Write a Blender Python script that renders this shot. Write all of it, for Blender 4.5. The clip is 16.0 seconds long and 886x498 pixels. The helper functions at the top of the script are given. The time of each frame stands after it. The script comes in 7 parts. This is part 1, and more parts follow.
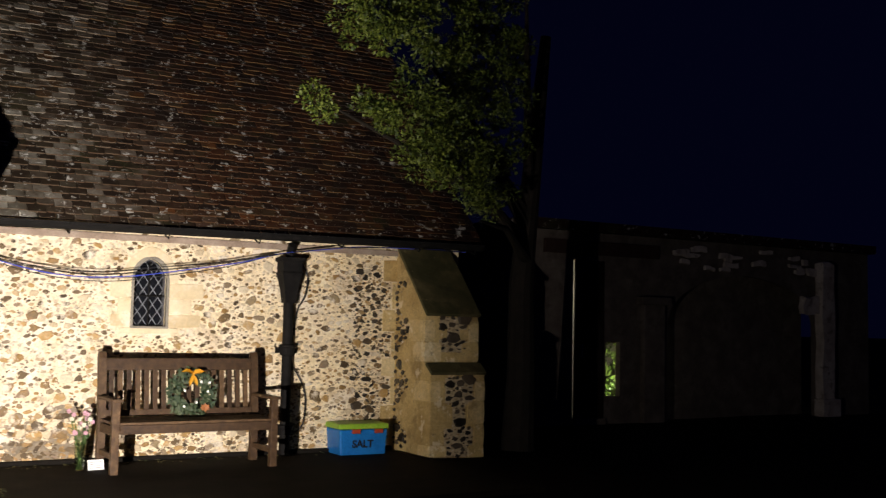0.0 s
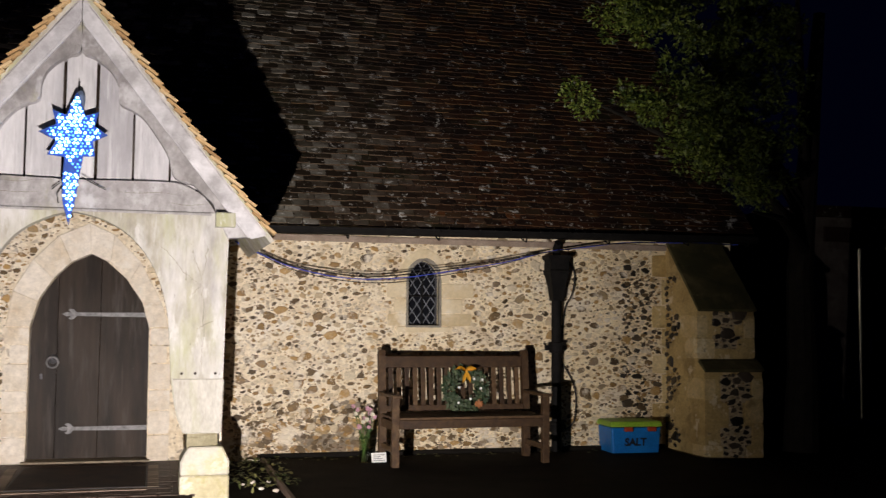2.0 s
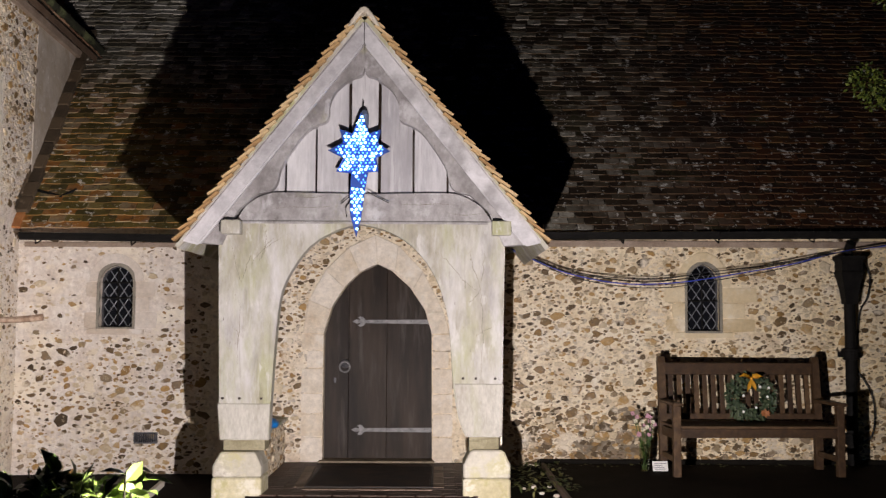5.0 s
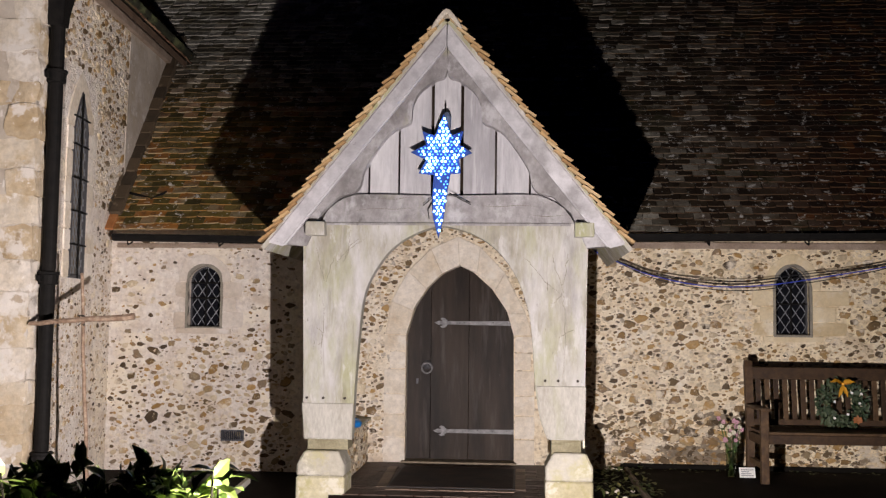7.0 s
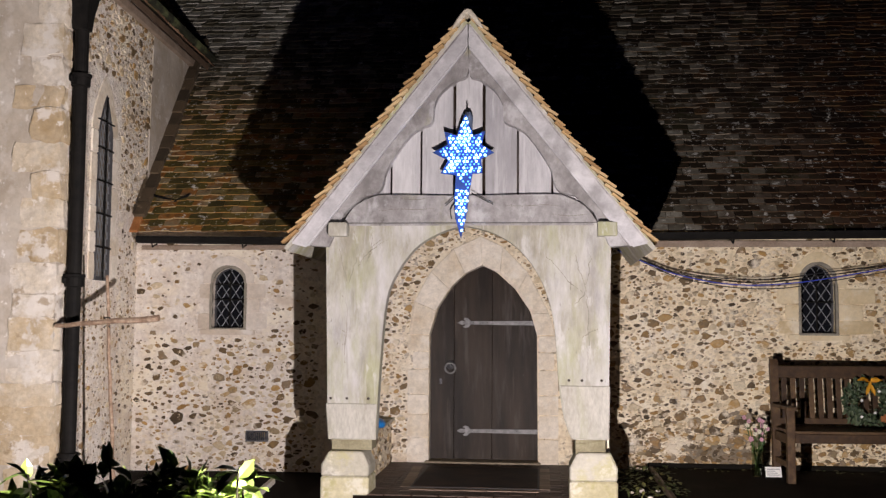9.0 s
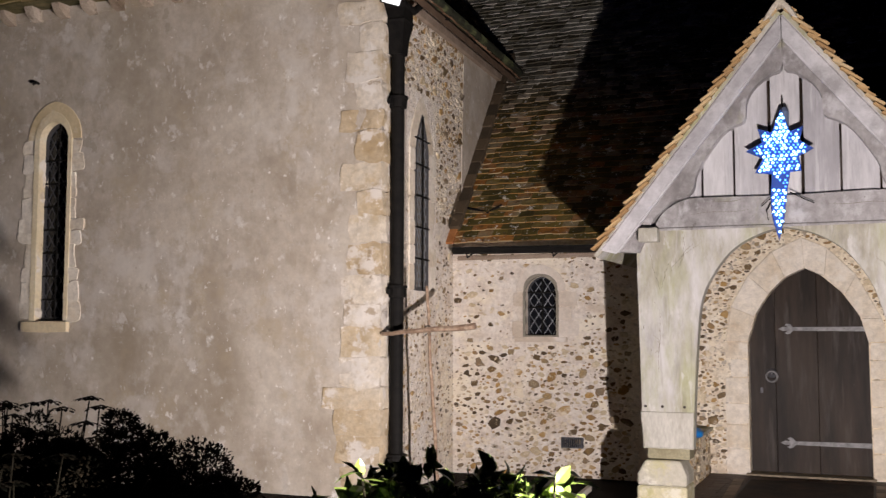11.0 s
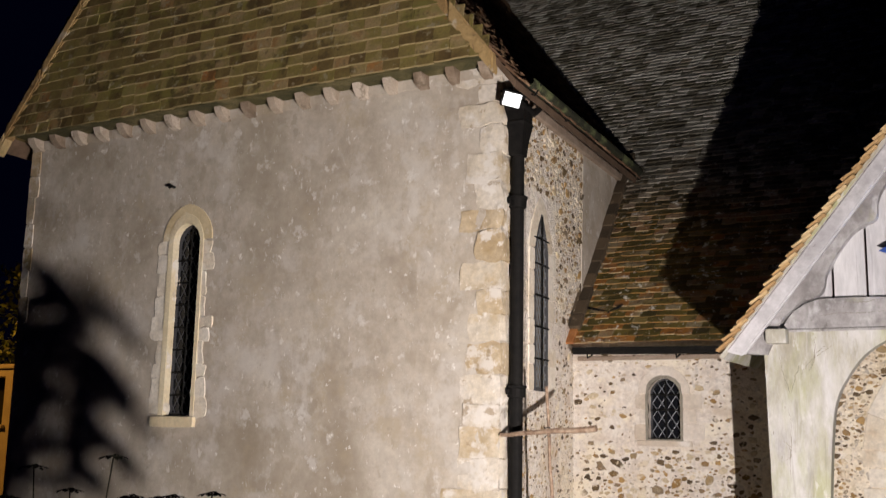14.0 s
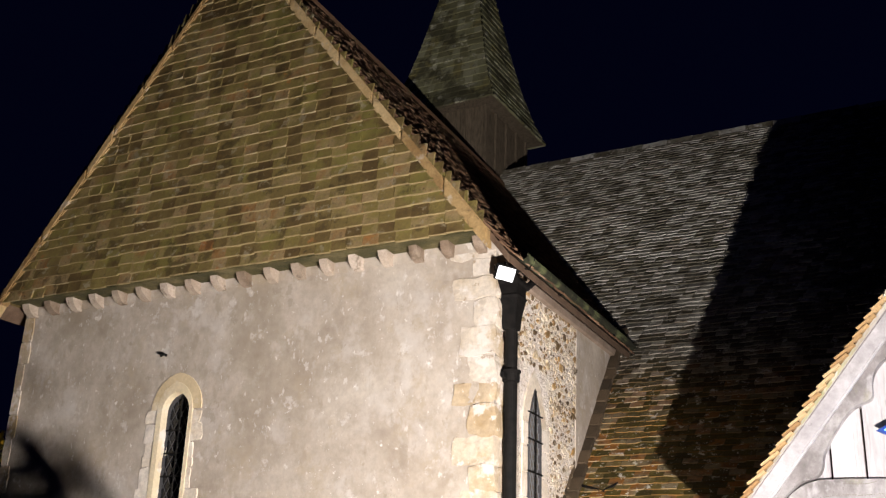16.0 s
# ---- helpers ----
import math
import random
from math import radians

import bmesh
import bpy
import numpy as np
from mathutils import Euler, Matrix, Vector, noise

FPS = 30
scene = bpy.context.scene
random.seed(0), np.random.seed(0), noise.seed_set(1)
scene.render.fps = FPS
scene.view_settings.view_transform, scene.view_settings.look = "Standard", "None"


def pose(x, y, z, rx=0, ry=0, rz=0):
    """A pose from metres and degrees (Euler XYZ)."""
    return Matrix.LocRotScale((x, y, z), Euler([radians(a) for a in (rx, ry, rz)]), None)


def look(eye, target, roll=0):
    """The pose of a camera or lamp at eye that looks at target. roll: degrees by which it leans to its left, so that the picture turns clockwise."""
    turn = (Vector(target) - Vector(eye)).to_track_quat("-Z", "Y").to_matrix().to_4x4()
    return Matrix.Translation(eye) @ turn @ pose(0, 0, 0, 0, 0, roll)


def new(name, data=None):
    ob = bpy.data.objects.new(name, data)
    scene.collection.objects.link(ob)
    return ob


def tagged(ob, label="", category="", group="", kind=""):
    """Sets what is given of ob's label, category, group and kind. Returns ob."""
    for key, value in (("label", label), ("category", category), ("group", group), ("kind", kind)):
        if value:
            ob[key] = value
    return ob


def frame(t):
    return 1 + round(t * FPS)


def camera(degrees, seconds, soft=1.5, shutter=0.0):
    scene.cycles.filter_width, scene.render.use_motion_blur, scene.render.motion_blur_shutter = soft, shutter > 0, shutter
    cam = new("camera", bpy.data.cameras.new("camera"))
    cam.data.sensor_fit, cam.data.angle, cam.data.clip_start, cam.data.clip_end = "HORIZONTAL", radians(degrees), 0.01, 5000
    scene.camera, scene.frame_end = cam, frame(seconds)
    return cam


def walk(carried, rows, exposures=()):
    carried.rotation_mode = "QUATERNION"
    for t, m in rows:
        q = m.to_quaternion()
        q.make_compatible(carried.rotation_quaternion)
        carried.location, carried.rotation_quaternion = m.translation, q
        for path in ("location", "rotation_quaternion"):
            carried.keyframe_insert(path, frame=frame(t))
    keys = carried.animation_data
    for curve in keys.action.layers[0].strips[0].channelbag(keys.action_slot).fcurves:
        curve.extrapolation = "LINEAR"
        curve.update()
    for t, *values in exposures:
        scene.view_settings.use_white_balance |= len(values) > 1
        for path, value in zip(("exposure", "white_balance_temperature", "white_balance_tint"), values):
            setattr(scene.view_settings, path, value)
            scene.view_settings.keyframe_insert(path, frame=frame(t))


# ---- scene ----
import itertools
import mathutils.geometry

# ---------- camera and walk ----------
cam = camera(46.28, 16.0, soft=1.3, shutter=0.25)
ROWS = [
    (0.0, 94.36, -1.19, -30.19), (0.5, 94.26, -1.22, -26.62), (1.0, 94.11, -0.98, -23.15), (1.5, 94.03, -0.68, -19.43),
    (2.0, 93.99, -0.51, -15.47), (2.5, 94.07, -0.32, -11.56), (3.0, 94.16, -0.13, -8.40), (3.5, 94.18, -0.14, -6.44),
    (4.0, 94.19, 0.07, -5.96), (4.5, 94.19, -0.03, -3.02), (5.0, 94.22, -0.27, -0.31), (5.2, 94.22, -0.34, 0.61),
    (7.3, 94.28, -0.74, 4.28), (7.5, 94.29, -0.77, 4.29), (8.0, 94.26, -0.68, 4.49), (8.5, 94.29, -0.60, 4.91),
    (9.0, 94.26, -0.40, 5.48), (9.5, 94.33, -0.39, 10.93), (10.0, 94.39, -0.45, 15.70), (10.2, 94.47, -0.30, 17.20),
    (12.3, 94.90, -0.91, 28.52), (12.5, 95.23, -1.01, 28.96), (13.0, 96.52, -1.02, 29.26), (13.5, 96.90, -1.01, 29.22),
    (14.0, 99.99, -1.14, 29.06), (14.5, 103.00, -1.88, 28.60), (15.0, 104.74, -1.97, 28.38), (15.5, 107.60, -2.16, 28.34),
    (16.0, 109.51, -1.92, 28.48),
]
EXPOSURE = [(0.0, 1.20, 6750, 9), (1.0, 0.72, 6650, 10), (1.5, 0.40, 6600, 10), (2.5, 0.05, 6450, 11), (3.5, -0.10, 6430, 13), (10.2, -0.15, 6430, 14), (12.3, -0.10, 6550, 12), (13.5, 0.1, 6500, 10), (15.0, 0.42, 6500, 10), (16.0, 0.93, 6500, 10)]
walk(cam, [(t, pose(0, -10, 1.31, rx, ry, rz)) for t, rx, ry, rz in ROWS], EXPOSURE)

# ---------- night sky and lights ----------
world = bpy.data.worlds.new("night")
world.use_nodes = True
world.node_tree.nodes["Background"].inputs[0].default_value = (0.12, 0.16, 1.0, 1)
world.node_tree.nodes["Background"].inputs[1].default_value = 0.0026
scene.world = world


def lamp(name, kind, m, energy, colour, **settings):
    data = bpy.data.lights.new(name, kind)
    data.energy, data.color = energy, colour
    if kind == "SPOT":
        data.spot_size, data.spot_blend, data.shadow_soft_size = settings["size"], settings["blend"], settings["soft"]
    else:
        data.shadow_soft_size = settings["soft"]
    ob = new(name, data)
    ob.matrix_world = m
    return ob


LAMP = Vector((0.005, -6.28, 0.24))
# the ground floodlight over the porch, and an added second beam brightening the transept
lamp("flood_and_fill", "SPOT", look(LAMP, LAMP + Vector((-0.64, 0.755, 0.11))), 1330, (1.0, 0.91, 0.88), size=radians(179), blend=0.45, soft=0.022)
lamp("flood_and_fill", "SPOT", look(LAMP, (-7.1, -2.1, 2.9)), 1240, (1.0, 0.90, 0.85), size=radians(80), blend=1.0, soft=0.022)
# added fill at the same spot, brightening what the beams miss
lamp("flood_and_fill", "POINT", Matrix.Translation(LAMP), 85, (1.0, 0.91, 0.89), soft=0.022)
lamp("street_glow", "SPOT", look((-18.5, -1.5, 5.0), (-15.2, 2.0, 1.2)), 1000, (1.0, 0.42, 0.06), size=radians(80), blend=0.6, soft=0.1)



# ---------- materials ----------
def material(name, colour, rough=0.8, metal=0.0, spec=0.4):
    mat = bpy.data.materials.new(name)
    mat.use_nodes = True
    nt = mat.node_tree
    b = nt.nodes["Principled BSDF"]
    b.inputs["Base Color"].default_value = (*colour, 1)
    b.inputs["Roughness"].default_value = rough
    b.inputs["Metallic"].default_value = metal
    b.inputs["Specular IOR Level"].default_value = spec
    return mat


def node(mat, kind, **values):
    n = mat.node_tree.nodes.new(kind)
    for key, value in values.items():
        n.inputs[key.replace("_", " ")].default_value = value
    return n


def link(mat, a, b):
    mat.node_tree.links.new(a, b)


def ramp(mat, source, stops):
    n = mat.node_tree.nodes.new("ShaderNodeValToRGB")
    e = n.color_ramp.elements
    while len(e) < len(stops):
        e.new(0.5)
    for k, (at, c) in zip(e, stops):
        k.position, k.color = at, (*c, 1)
    link(mat, source, n.inputs[0])
    return n.outputs[0]


def mix(mat, fac, a, b, how="MIX"):
    n = mat.node_tree.nodes.new("ShaderNodeMix")
    n.data_type, n.blend_type = "RGBA", how
    for slot, v in ((0, fac), (6, a), (7, b)):
        if isinstance(v, (int, float)):
            n.inputs[slot].default_value = v
        elif isinstance(v, tuple):
            n.inputs[slot].default_value = (*v, 1)
        else:
            link(mat, v, n.inputs[slot])
    return n.outputs[2]


def node_noise_colour(mat, vec, scale):
    n = node(mat, "ShaderNodeTexNoise", Scale=scale, Detail=2.0)
    link(mat, vec, n.inputs["Vector"])
    return n.outputs["Color"]


def textured(name, stops, scale=8.0, rough=(0.7, 0.95), bump=0.3, fine=60.0, stretch=(1, 1, 1), patches=None, island=0.0,
             per_object=0.0, metal=0.0, spec=0.4, bump_distance=0.01, chips=None, sided=None, grain=1.0, streaks=()):
    """Noise-driven colour at two scales, with bump; patches: (colour, scale, threshold, amount)."""
    mat = material(name, stops[0][1], rough[0], metal, spec)
    b = mat.node_tree.nodes["Principled BSDF"]
    tc = mat.node_tree.nodes.new("ShaderNodeTexCoord")
    geo = mat.node_tree.nodes.new("ShaderNodeNewGeometry")
    mp = node(mat, "ShaderNodeMapping")
    mp.inputs["Scale"].default_value = stretch
    link(mat, geo.outputs["Position"] if per_object == 0 and island == 0 else tc.outputs["Object"], mp.inputs[0])
    vec = mp.outputs[0]
    if island or per_object:
        link(mat, geo.outputs["Position"], mp.inputs[0])
    big = node(mat, "ShaderNodeTexNoise", Scale=scale, Detail=6.0, Roughness=0.62)
    small = node(mat, "ShaderNodeTexNoise", Scale=fine, Detail=5.0, Roughness=0.7)
    link(mat, vec, big.inputs["Vector"])
    link(mat, vec, small.inputs["Vector"])
    key = big.outputs[0]
    if island or per_object:
        rnd = geo.outputs["Random Per Island"] if island else mat.node_tree.nodes.new("ShaderNodeObjectInfo").outputs["Random"]
        m = mat.node_tree.nodes.new("ShaderNodeMix")
        m.inputs[0].default_value = island or per_object
        link(mat, key, m.inputs[2])
        link(mat, rnd, m.inputs[3])
        key = m.outputs[0]
    col = ramp(mat, key, stops)
    speck = ramp(mat, small.outputs[0], [(0.3, (1 - 0.28 * grain,) * 3), (0.7, (1 + 0.15 * grain,) * 3)])
    col = mix(mat, 1.0, col, speck, "MULTIPLY")
    if chips:
        # small stone chips pressed into the surface
        warp = mix(mat, 0.12, vec, node_noise_colour(mat, vec, 9.0))
        vo = node(mat, "ShaderNodeTexVoronoi", Scale=chips)
        link(mat, warp, vo.inputs["Vector"])
        tone = ramp(mat, vo.outputs["Color"], [(0.30, (0.14, 0.11, 0.08)), (0.42, (0.30, 0.24, 0.17)), (0.50, (0.42, 0.34, 0.25)), (0.60, (0.58, 0.50, 0.40))])
        near = ramp(mat, vo.outputs["Distance"], [(0.30, (1, 1, 1)), (0.42, (0, 0, 0))])
        some = ramp(mat, vo.outputs["Color"], [(0.44, (0.65, 0.65, 0.65)), (0.49, (0.0, 0.0, 0.0))])
        col = mix(mat, mix(mat, 1.0, near, some, "MULTIPLY"), col, tone)
    before = chips is not None
    for colour, sc, at, amount, *edge in (patches or () if before else ()):
        p = node(mat, "ShaderNodeTexNoise", Scale=sc, Detail=7.0, Roughness=0.65)
        link(mat, vec, p.inputs["Vector"])
        k = ramp(mat, p.outputs[0], [(at, (0, 0, 0)), (min(at + (edge[0] if edge else 0.1), 1), (amount, amount, amount))])
        col = mix(mat, k, col, colour)
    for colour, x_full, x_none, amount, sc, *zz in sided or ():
        # another tone on one side, fading along x and, if given, by height
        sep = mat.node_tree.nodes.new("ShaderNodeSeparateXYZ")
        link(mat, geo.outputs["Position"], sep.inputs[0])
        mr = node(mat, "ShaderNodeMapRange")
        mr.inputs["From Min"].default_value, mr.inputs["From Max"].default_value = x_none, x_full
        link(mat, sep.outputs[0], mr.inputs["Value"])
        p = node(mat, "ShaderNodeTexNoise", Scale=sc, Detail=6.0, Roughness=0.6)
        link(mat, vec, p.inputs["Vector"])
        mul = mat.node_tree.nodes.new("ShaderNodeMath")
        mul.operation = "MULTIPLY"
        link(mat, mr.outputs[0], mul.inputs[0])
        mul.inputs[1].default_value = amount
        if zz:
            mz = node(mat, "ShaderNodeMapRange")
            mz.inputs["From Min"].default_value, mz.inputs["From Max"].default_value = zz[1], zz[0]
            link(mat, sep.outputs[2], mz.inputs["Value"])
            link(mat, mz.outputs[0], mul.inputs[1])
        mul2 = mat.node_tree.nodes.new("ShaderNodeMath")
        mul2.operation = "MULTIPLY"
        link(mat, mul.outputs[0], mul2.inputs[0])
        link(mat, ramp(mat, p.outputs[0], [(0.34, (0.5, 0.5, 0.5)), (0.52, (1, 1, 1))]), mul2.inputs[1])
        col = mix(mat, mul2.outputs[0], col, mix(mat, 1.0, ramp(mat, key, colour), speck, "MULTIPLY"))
    for colour, sc, at, amount, *edge in (() if before else patches or ()):
        p = node(mat, "ShaderNodeTexNoise", Scale=sc, Detail=7.0, Roughness=0.65)
        link(mat, vec, p.inputs["Vector"])
        k = ramp(mat, p.outputs[0], [(at, (0, 0, 0)), (min(at + (edge[0] if edge else 0.1), 1), (amount, amount, amount))])
        col = mix(mat, k, col, colour)
    for colour, pull, sc, at, amount, edge in streaks:
        mq = node(mat, "ShaderNodeMapping")
        mq.inputs["Scale"].default_value = pull
        link(mat, geo.outputs["Position"], mq.inputs[0])
        p = node(mat, "ShaderNodeTexNoise", Scale=sc, Detail=5.0, Roughness=0.6)
        link(mat, mq.outputs[0], p.inputs["Vector"])
        k = ramp(mat, p.outputs[0], [(at, (0, 0, 0)), (min(at + edge, 1), (amount, amount, amount))])
        col = mix(mat, k, col, colour)
    link(mat, col, b.inputs["Base Color"])
    rr = ramp(mat, small.outputs[0], [(0.3, (rough[0],) * 3), (0.7, (rough[1],) * 3)])
    link(mat, rr, b.inputs["Roughness"])
    bn = node(mat, "ShaderNodeBump", Strength=bump, Distance=bump_distance)
    hsum = mat.node_tree.nodes.new("ShaderNodeMath")
    hsum.operation = "ADD"
    link(mat, big.outputs[0], hsum.inputs[0])
    link(mat, small.outputs[0], hsum.inputs[1])
    link(mat, hsum.outputs[0], bn.inputs["Height"])
    link(mat, bn.outputs[0], b.inputs["Normal"])
    return mat


PALE_MORTAR = [(0.3, (0.68, 0.595, 0.52)), (0.5, (0.81, 0.745, 0.68)), (0.7, (0.88, 0.84, 0.79))]
OCHRE_MORTAR = [(0.3, (0.78, 0.61, 0.33)), (0.5, (0.94, 0.78, 0.49)), (0.7, (0.97, 0.86, 0.60))]
MORTAR = textured("lime_mortar", [(0.3, (0.70, 0.57, 0.38)), (0.5, (0.87, 0.76, 0.57)), (0.7, (0.94, 0.86, 0.70))], 6.0, bump=0.9, fine=24.0, grain=0.7,
                  bump_distance=0.022, patches=[((0.60, 0.47, 0.30), 7.0, 0.58, 0.45, 0.06), ((0.46, 0.33, 0.19), 13.0, 0.60, 0.55, 0.03), ((0.88, 0.84, 0.76), 2.2, 0.56, 0.8)], chips=21.0, streaks=[((0.60, 0.48, 0.345), (1, 1, 1.7), 1.8, 0.57, 0.5, 0.08), ((0.91, 0.83, 0.67), (1, 1, 1.6), 1.4, 0.56, 0.65, 0.08), ((0.52, 0.40, 0.24), (1, 1, 1.5), 7.5, 0.63, 0.45, 0.05), ((0.42, 0.30, 0.165), (1, 1, 1.4), 13.0, 0.63, 0.6, 0.03), ((0.27, 0.19, 0.10), (1, 1, 1.3), 27.0, 0.64, 0.8, 0.03), ((0.92, 0.83, 0.64), (1, 1, 1.2), 5.0, 0.60, 0.6, 0.05)], sided=[(PALE_MORTAR, -2.4, -0.6, 0.85, 2.0), (OCHRE_MORTAR, 4.4, 0.8, 0.9, 1.5)])
FLINT_STOPS = [(0.08, (0.045, 0.030, 0.016)), (0.20, (0.105, 0.070, 0.034)), (0.32, (0.17, 0.115, 0.055)), (0.41, (0.34, 0.20, 0.066)), (0.48, (0.24, 0.18, 0.12)), (0.56, (0.33, 0.25, 0.14)), (0.64, (0.46, 0.28, 0.095)), (0.72, (0.54, 0.43, 0.27)), (0.86, (0.70, 0.60, 0.43))]
FLINT = textured("flint", FLINT_STOPS,
                 14.0, rough=(0.35, 0.7), bump=0.5, fine=50.0, island=0.75, spec=0.3, patches=[((0.80, 0.71, 0.56), 2.6, 0.55, 0.9, 0.06), ((0.72, 0.61, 0.45), 19.0, 0.60, 0.8, 0.03)])
FLINT_PIECE = textured("flint_piece", FLINT_STOPS,
                       14.0, rough=(0.35, 0.7), bump=0.5, fine=50.0, per_object=0.75, spec=0.3, patches=[((0.80, 0.71, 0.56), 2.6, 0.55, 0.9, 0.06), ((0.72, 0.61, 0.45), 19.0, 0.60, 0.8, 0.03)])
STONE = textured("dressed_stone", [(0.22, (0.56, 0.42, 0.27)), (0.36, (0.68, 0.59, 0.46)), (0.5, (0.76, 0.69, 0.58)), (0.7, (0.84, 0.78, 0.69))], 3.0, bump=0.4, fine=26.0,
                 per_object=0.26, grain=0.8, patches=[((0.52, 0.38, 0.22), 2.0, 0.58, 0.55), ((0.84, 0.80, 0.72), 4.0, 0.54, 0.7)])
STONE_PINK = textured("pinkish_stone", [(0.3, (0.56, 0.47, 0.37)), (0.5, (0.66, 0.585, 0.50)), (0.7, (0.74, 0.68, 0.61))], 3.0, bump=0.4, fine=30.0, per_object=0.3, grain=0.6, patches=[((0.50, 0.40, 0.28), 4.0, 0.58, 0.5), ((0.80, 0.76, 0.71), 5.0, 0.55, 0.7)])
STONE_YELLOW = textured("yellow_stone", [(0.3, (0.58, 0.46, 0.27)), (0.5, (0.70, 0.58, 0.37)), (0.7, (0.78, 0.68, 0.48))], 3.0, bump=0.3, fine=30.0,
                        per_object=0.3, grain=0.5, patches=[((0.48, 0.34, 0.16), 2.6, 0.56, 0.6), ((0.82, 0.76, 0.64), 4.0, 0.56, 0.6)])
PLINTH_STONE = textured("plinth_stone", [(0.3, (0.40, 0.37, 0.29)), (0.5, (0.49, 0.46, 0.38)), (0.7, (0.57, 0.545, 0.47))], 3.0, bump=0.4, fine=30.0,
                        per_object=0.2, grain=0.6, patches=[((0.44, 0.40, 0.17), 3.0, 0.53, 0.7), ((0.70, 0.68, 0.62), 6.0, 0.56, 0.7)])
PLINTH_YELLOW = textured("yellow_plinth_stone", [(0.3, (0.42, 0.37, 0.22)), (0.5, (0.52, 0.47, 0.30)), (0.7, (0.60, 0.56, 0.41))], 4.0, bump=0.5, fine=30.0, grain=0.7, per_object=0.2, patches=[((0.36, 0.33, 0.12), 5.0, 0.55, 0.6, 0.08), ((0.68, 0.65, 0.55), 7.0, 0.57, 0.7, 0.06)])
QUOIN = textured("quoin_stone", [(0.26, (0.40, 0.295, 0.165)), (0.42, (0.52, 0.42, 0.285)), (0.56, (0.60, 0.525, 0.41)), (0.72, (0.66, 0.605, 0.53))], 2.6, bump=0.5, fine=22.0,
                 per_object=0.34, grain=0.8, patches=[((0.40, 0.285, 0.14), 2.4, 0.53, 0.6, 0.10), ((0.68, 0.64, 0.585), 3.0, 0.55, 0.8, 0.06), ((0.29, 0.21, 0.12), 6.5, 0.60, 0.7, 0.05), ((0.72, 0.68, 0.62), 11.0, 0.62, 0.8, 0.03), ((0.16, 0.12, 0.08), 22.0, 0.70, 0.8, 0.03)], bump_distance=0.016)
RENDERED = textured("lime_render", [(0.3, (0.375, 0.315, 0.245)), (0.5, (0.485, 0.425, 0.350)), (0.7, (0.585, 0.530, 0.450))], 1.5, bump=0.4, fine=13.0, grain=0.6, stretch=(1, 1, 0.9),
                    patches=[((0.30, 0.245, 0.175), 0.7, 0.50, 0.70, 0.16), ((0.42, 0.345, 0.24), 2.3, 0.56, 0.6, 0.10), ((0.62, 0.585, 0.54), 2.6, 0.53, 0.5, 0.12), ((0.70, 0.68, 0.645), 5.0, 0.60, 0.5, 0.05), ((0.33, 0.28, 0.215), 4.0, 0.62, 0.55, 0.03), ((0.78, 0.75, 0.70), 10.0, 0.655, 0.8, 0.025), ((0.17, 0.14, 0.11), 17.0, 0.725, 0.75, 0.03)],
                    streaks=[((0.70, 0.67, 0.62), (1, 1, 0.5), 12.0, 0.65, 0.65, 0.04), ((0.76, 0.73, 0.68), (1, 1, 0.6), 30.0, 0.67, 0.8, 0.03), ((0.35, 0.29, 0.215), (1, 1, 0.6), 4.5, 0.60, 0.5, 0.07), ((0.66, 0.63, 0.59), (1, 1, 0.7), 4.0, 0.58, 0.4, 0.10)])
OAK = textured("weathered_oak", [(0.28, (0.29, 0.265, 0.20)), (0.5, (0.39, 0.37, 0.305)), (0.72, (0.48, 0.465, 0.41))], 1.3, bump=0.6, fine=11.0, grain=0.9, stretch=(2.2, 2.2, 0.7),
               per_object=0.1, patches=[((0.56, 0.55, 0.545), 1.4, 0.48, 0.80, 0.16), ((0.32, 0.33, 0.15), 1.2, 0.48, 0.70, 0.16), ((0.25, 0.235, 0.235), 1.9, 0.55, 0.65, 0.14), ((0.21, 0.19, 0.13), 3.1, 0.58, 0.5, 0.10), ((0.58, 0.57, 0.55), 5.5, 0.58, 0.55, 0.06)],
               streaks=[((0.22, 0.20, 0.145), (1, 1, 0.07), 34.0, 0.60, 0.32, 0.10), ((0.56, 0.545, 0.51), (1, 1, 0.12), 18.0, 0.60, 0.35, 0.08), ((0.11, 0.09, 0.06), (1, 1, 0.22), 16.0, 0.70, 0.8, 0.02)])
OAK_GREY = textured("silver_oak", [(0.28, (0.33, 0.32, 0.33)), (0.5, (0.46, 0.45, 0.46)), (0.72, (0.56, 0.55, 0.55))], 1.2, bump=0.4, fine=12.0, grain=0.6, stretch=(2.4, 2.4, 0.5),
                    per_object=0.35, patches=[((0.26, 0.25, 0.26), 1.0, 0.50, 0.60, 0.2), ((0.62, 0.61, 0.61), 1.5, 0.52, 0.55, 0.15)],
                    streaks=[((0.24, 0.23, 0.225), (1, 1, 0.06), 36.0, 0.58, 0.45, 0.10), ((0.64, 0.63, 0.63), (1, 1, 0.08), 24.0, 0.57, 0.4, 0.10), ((0.14, 0.13, 0.12), (1, 1, 0.3), 15.0, 0.73, 0.8, 0.02)])
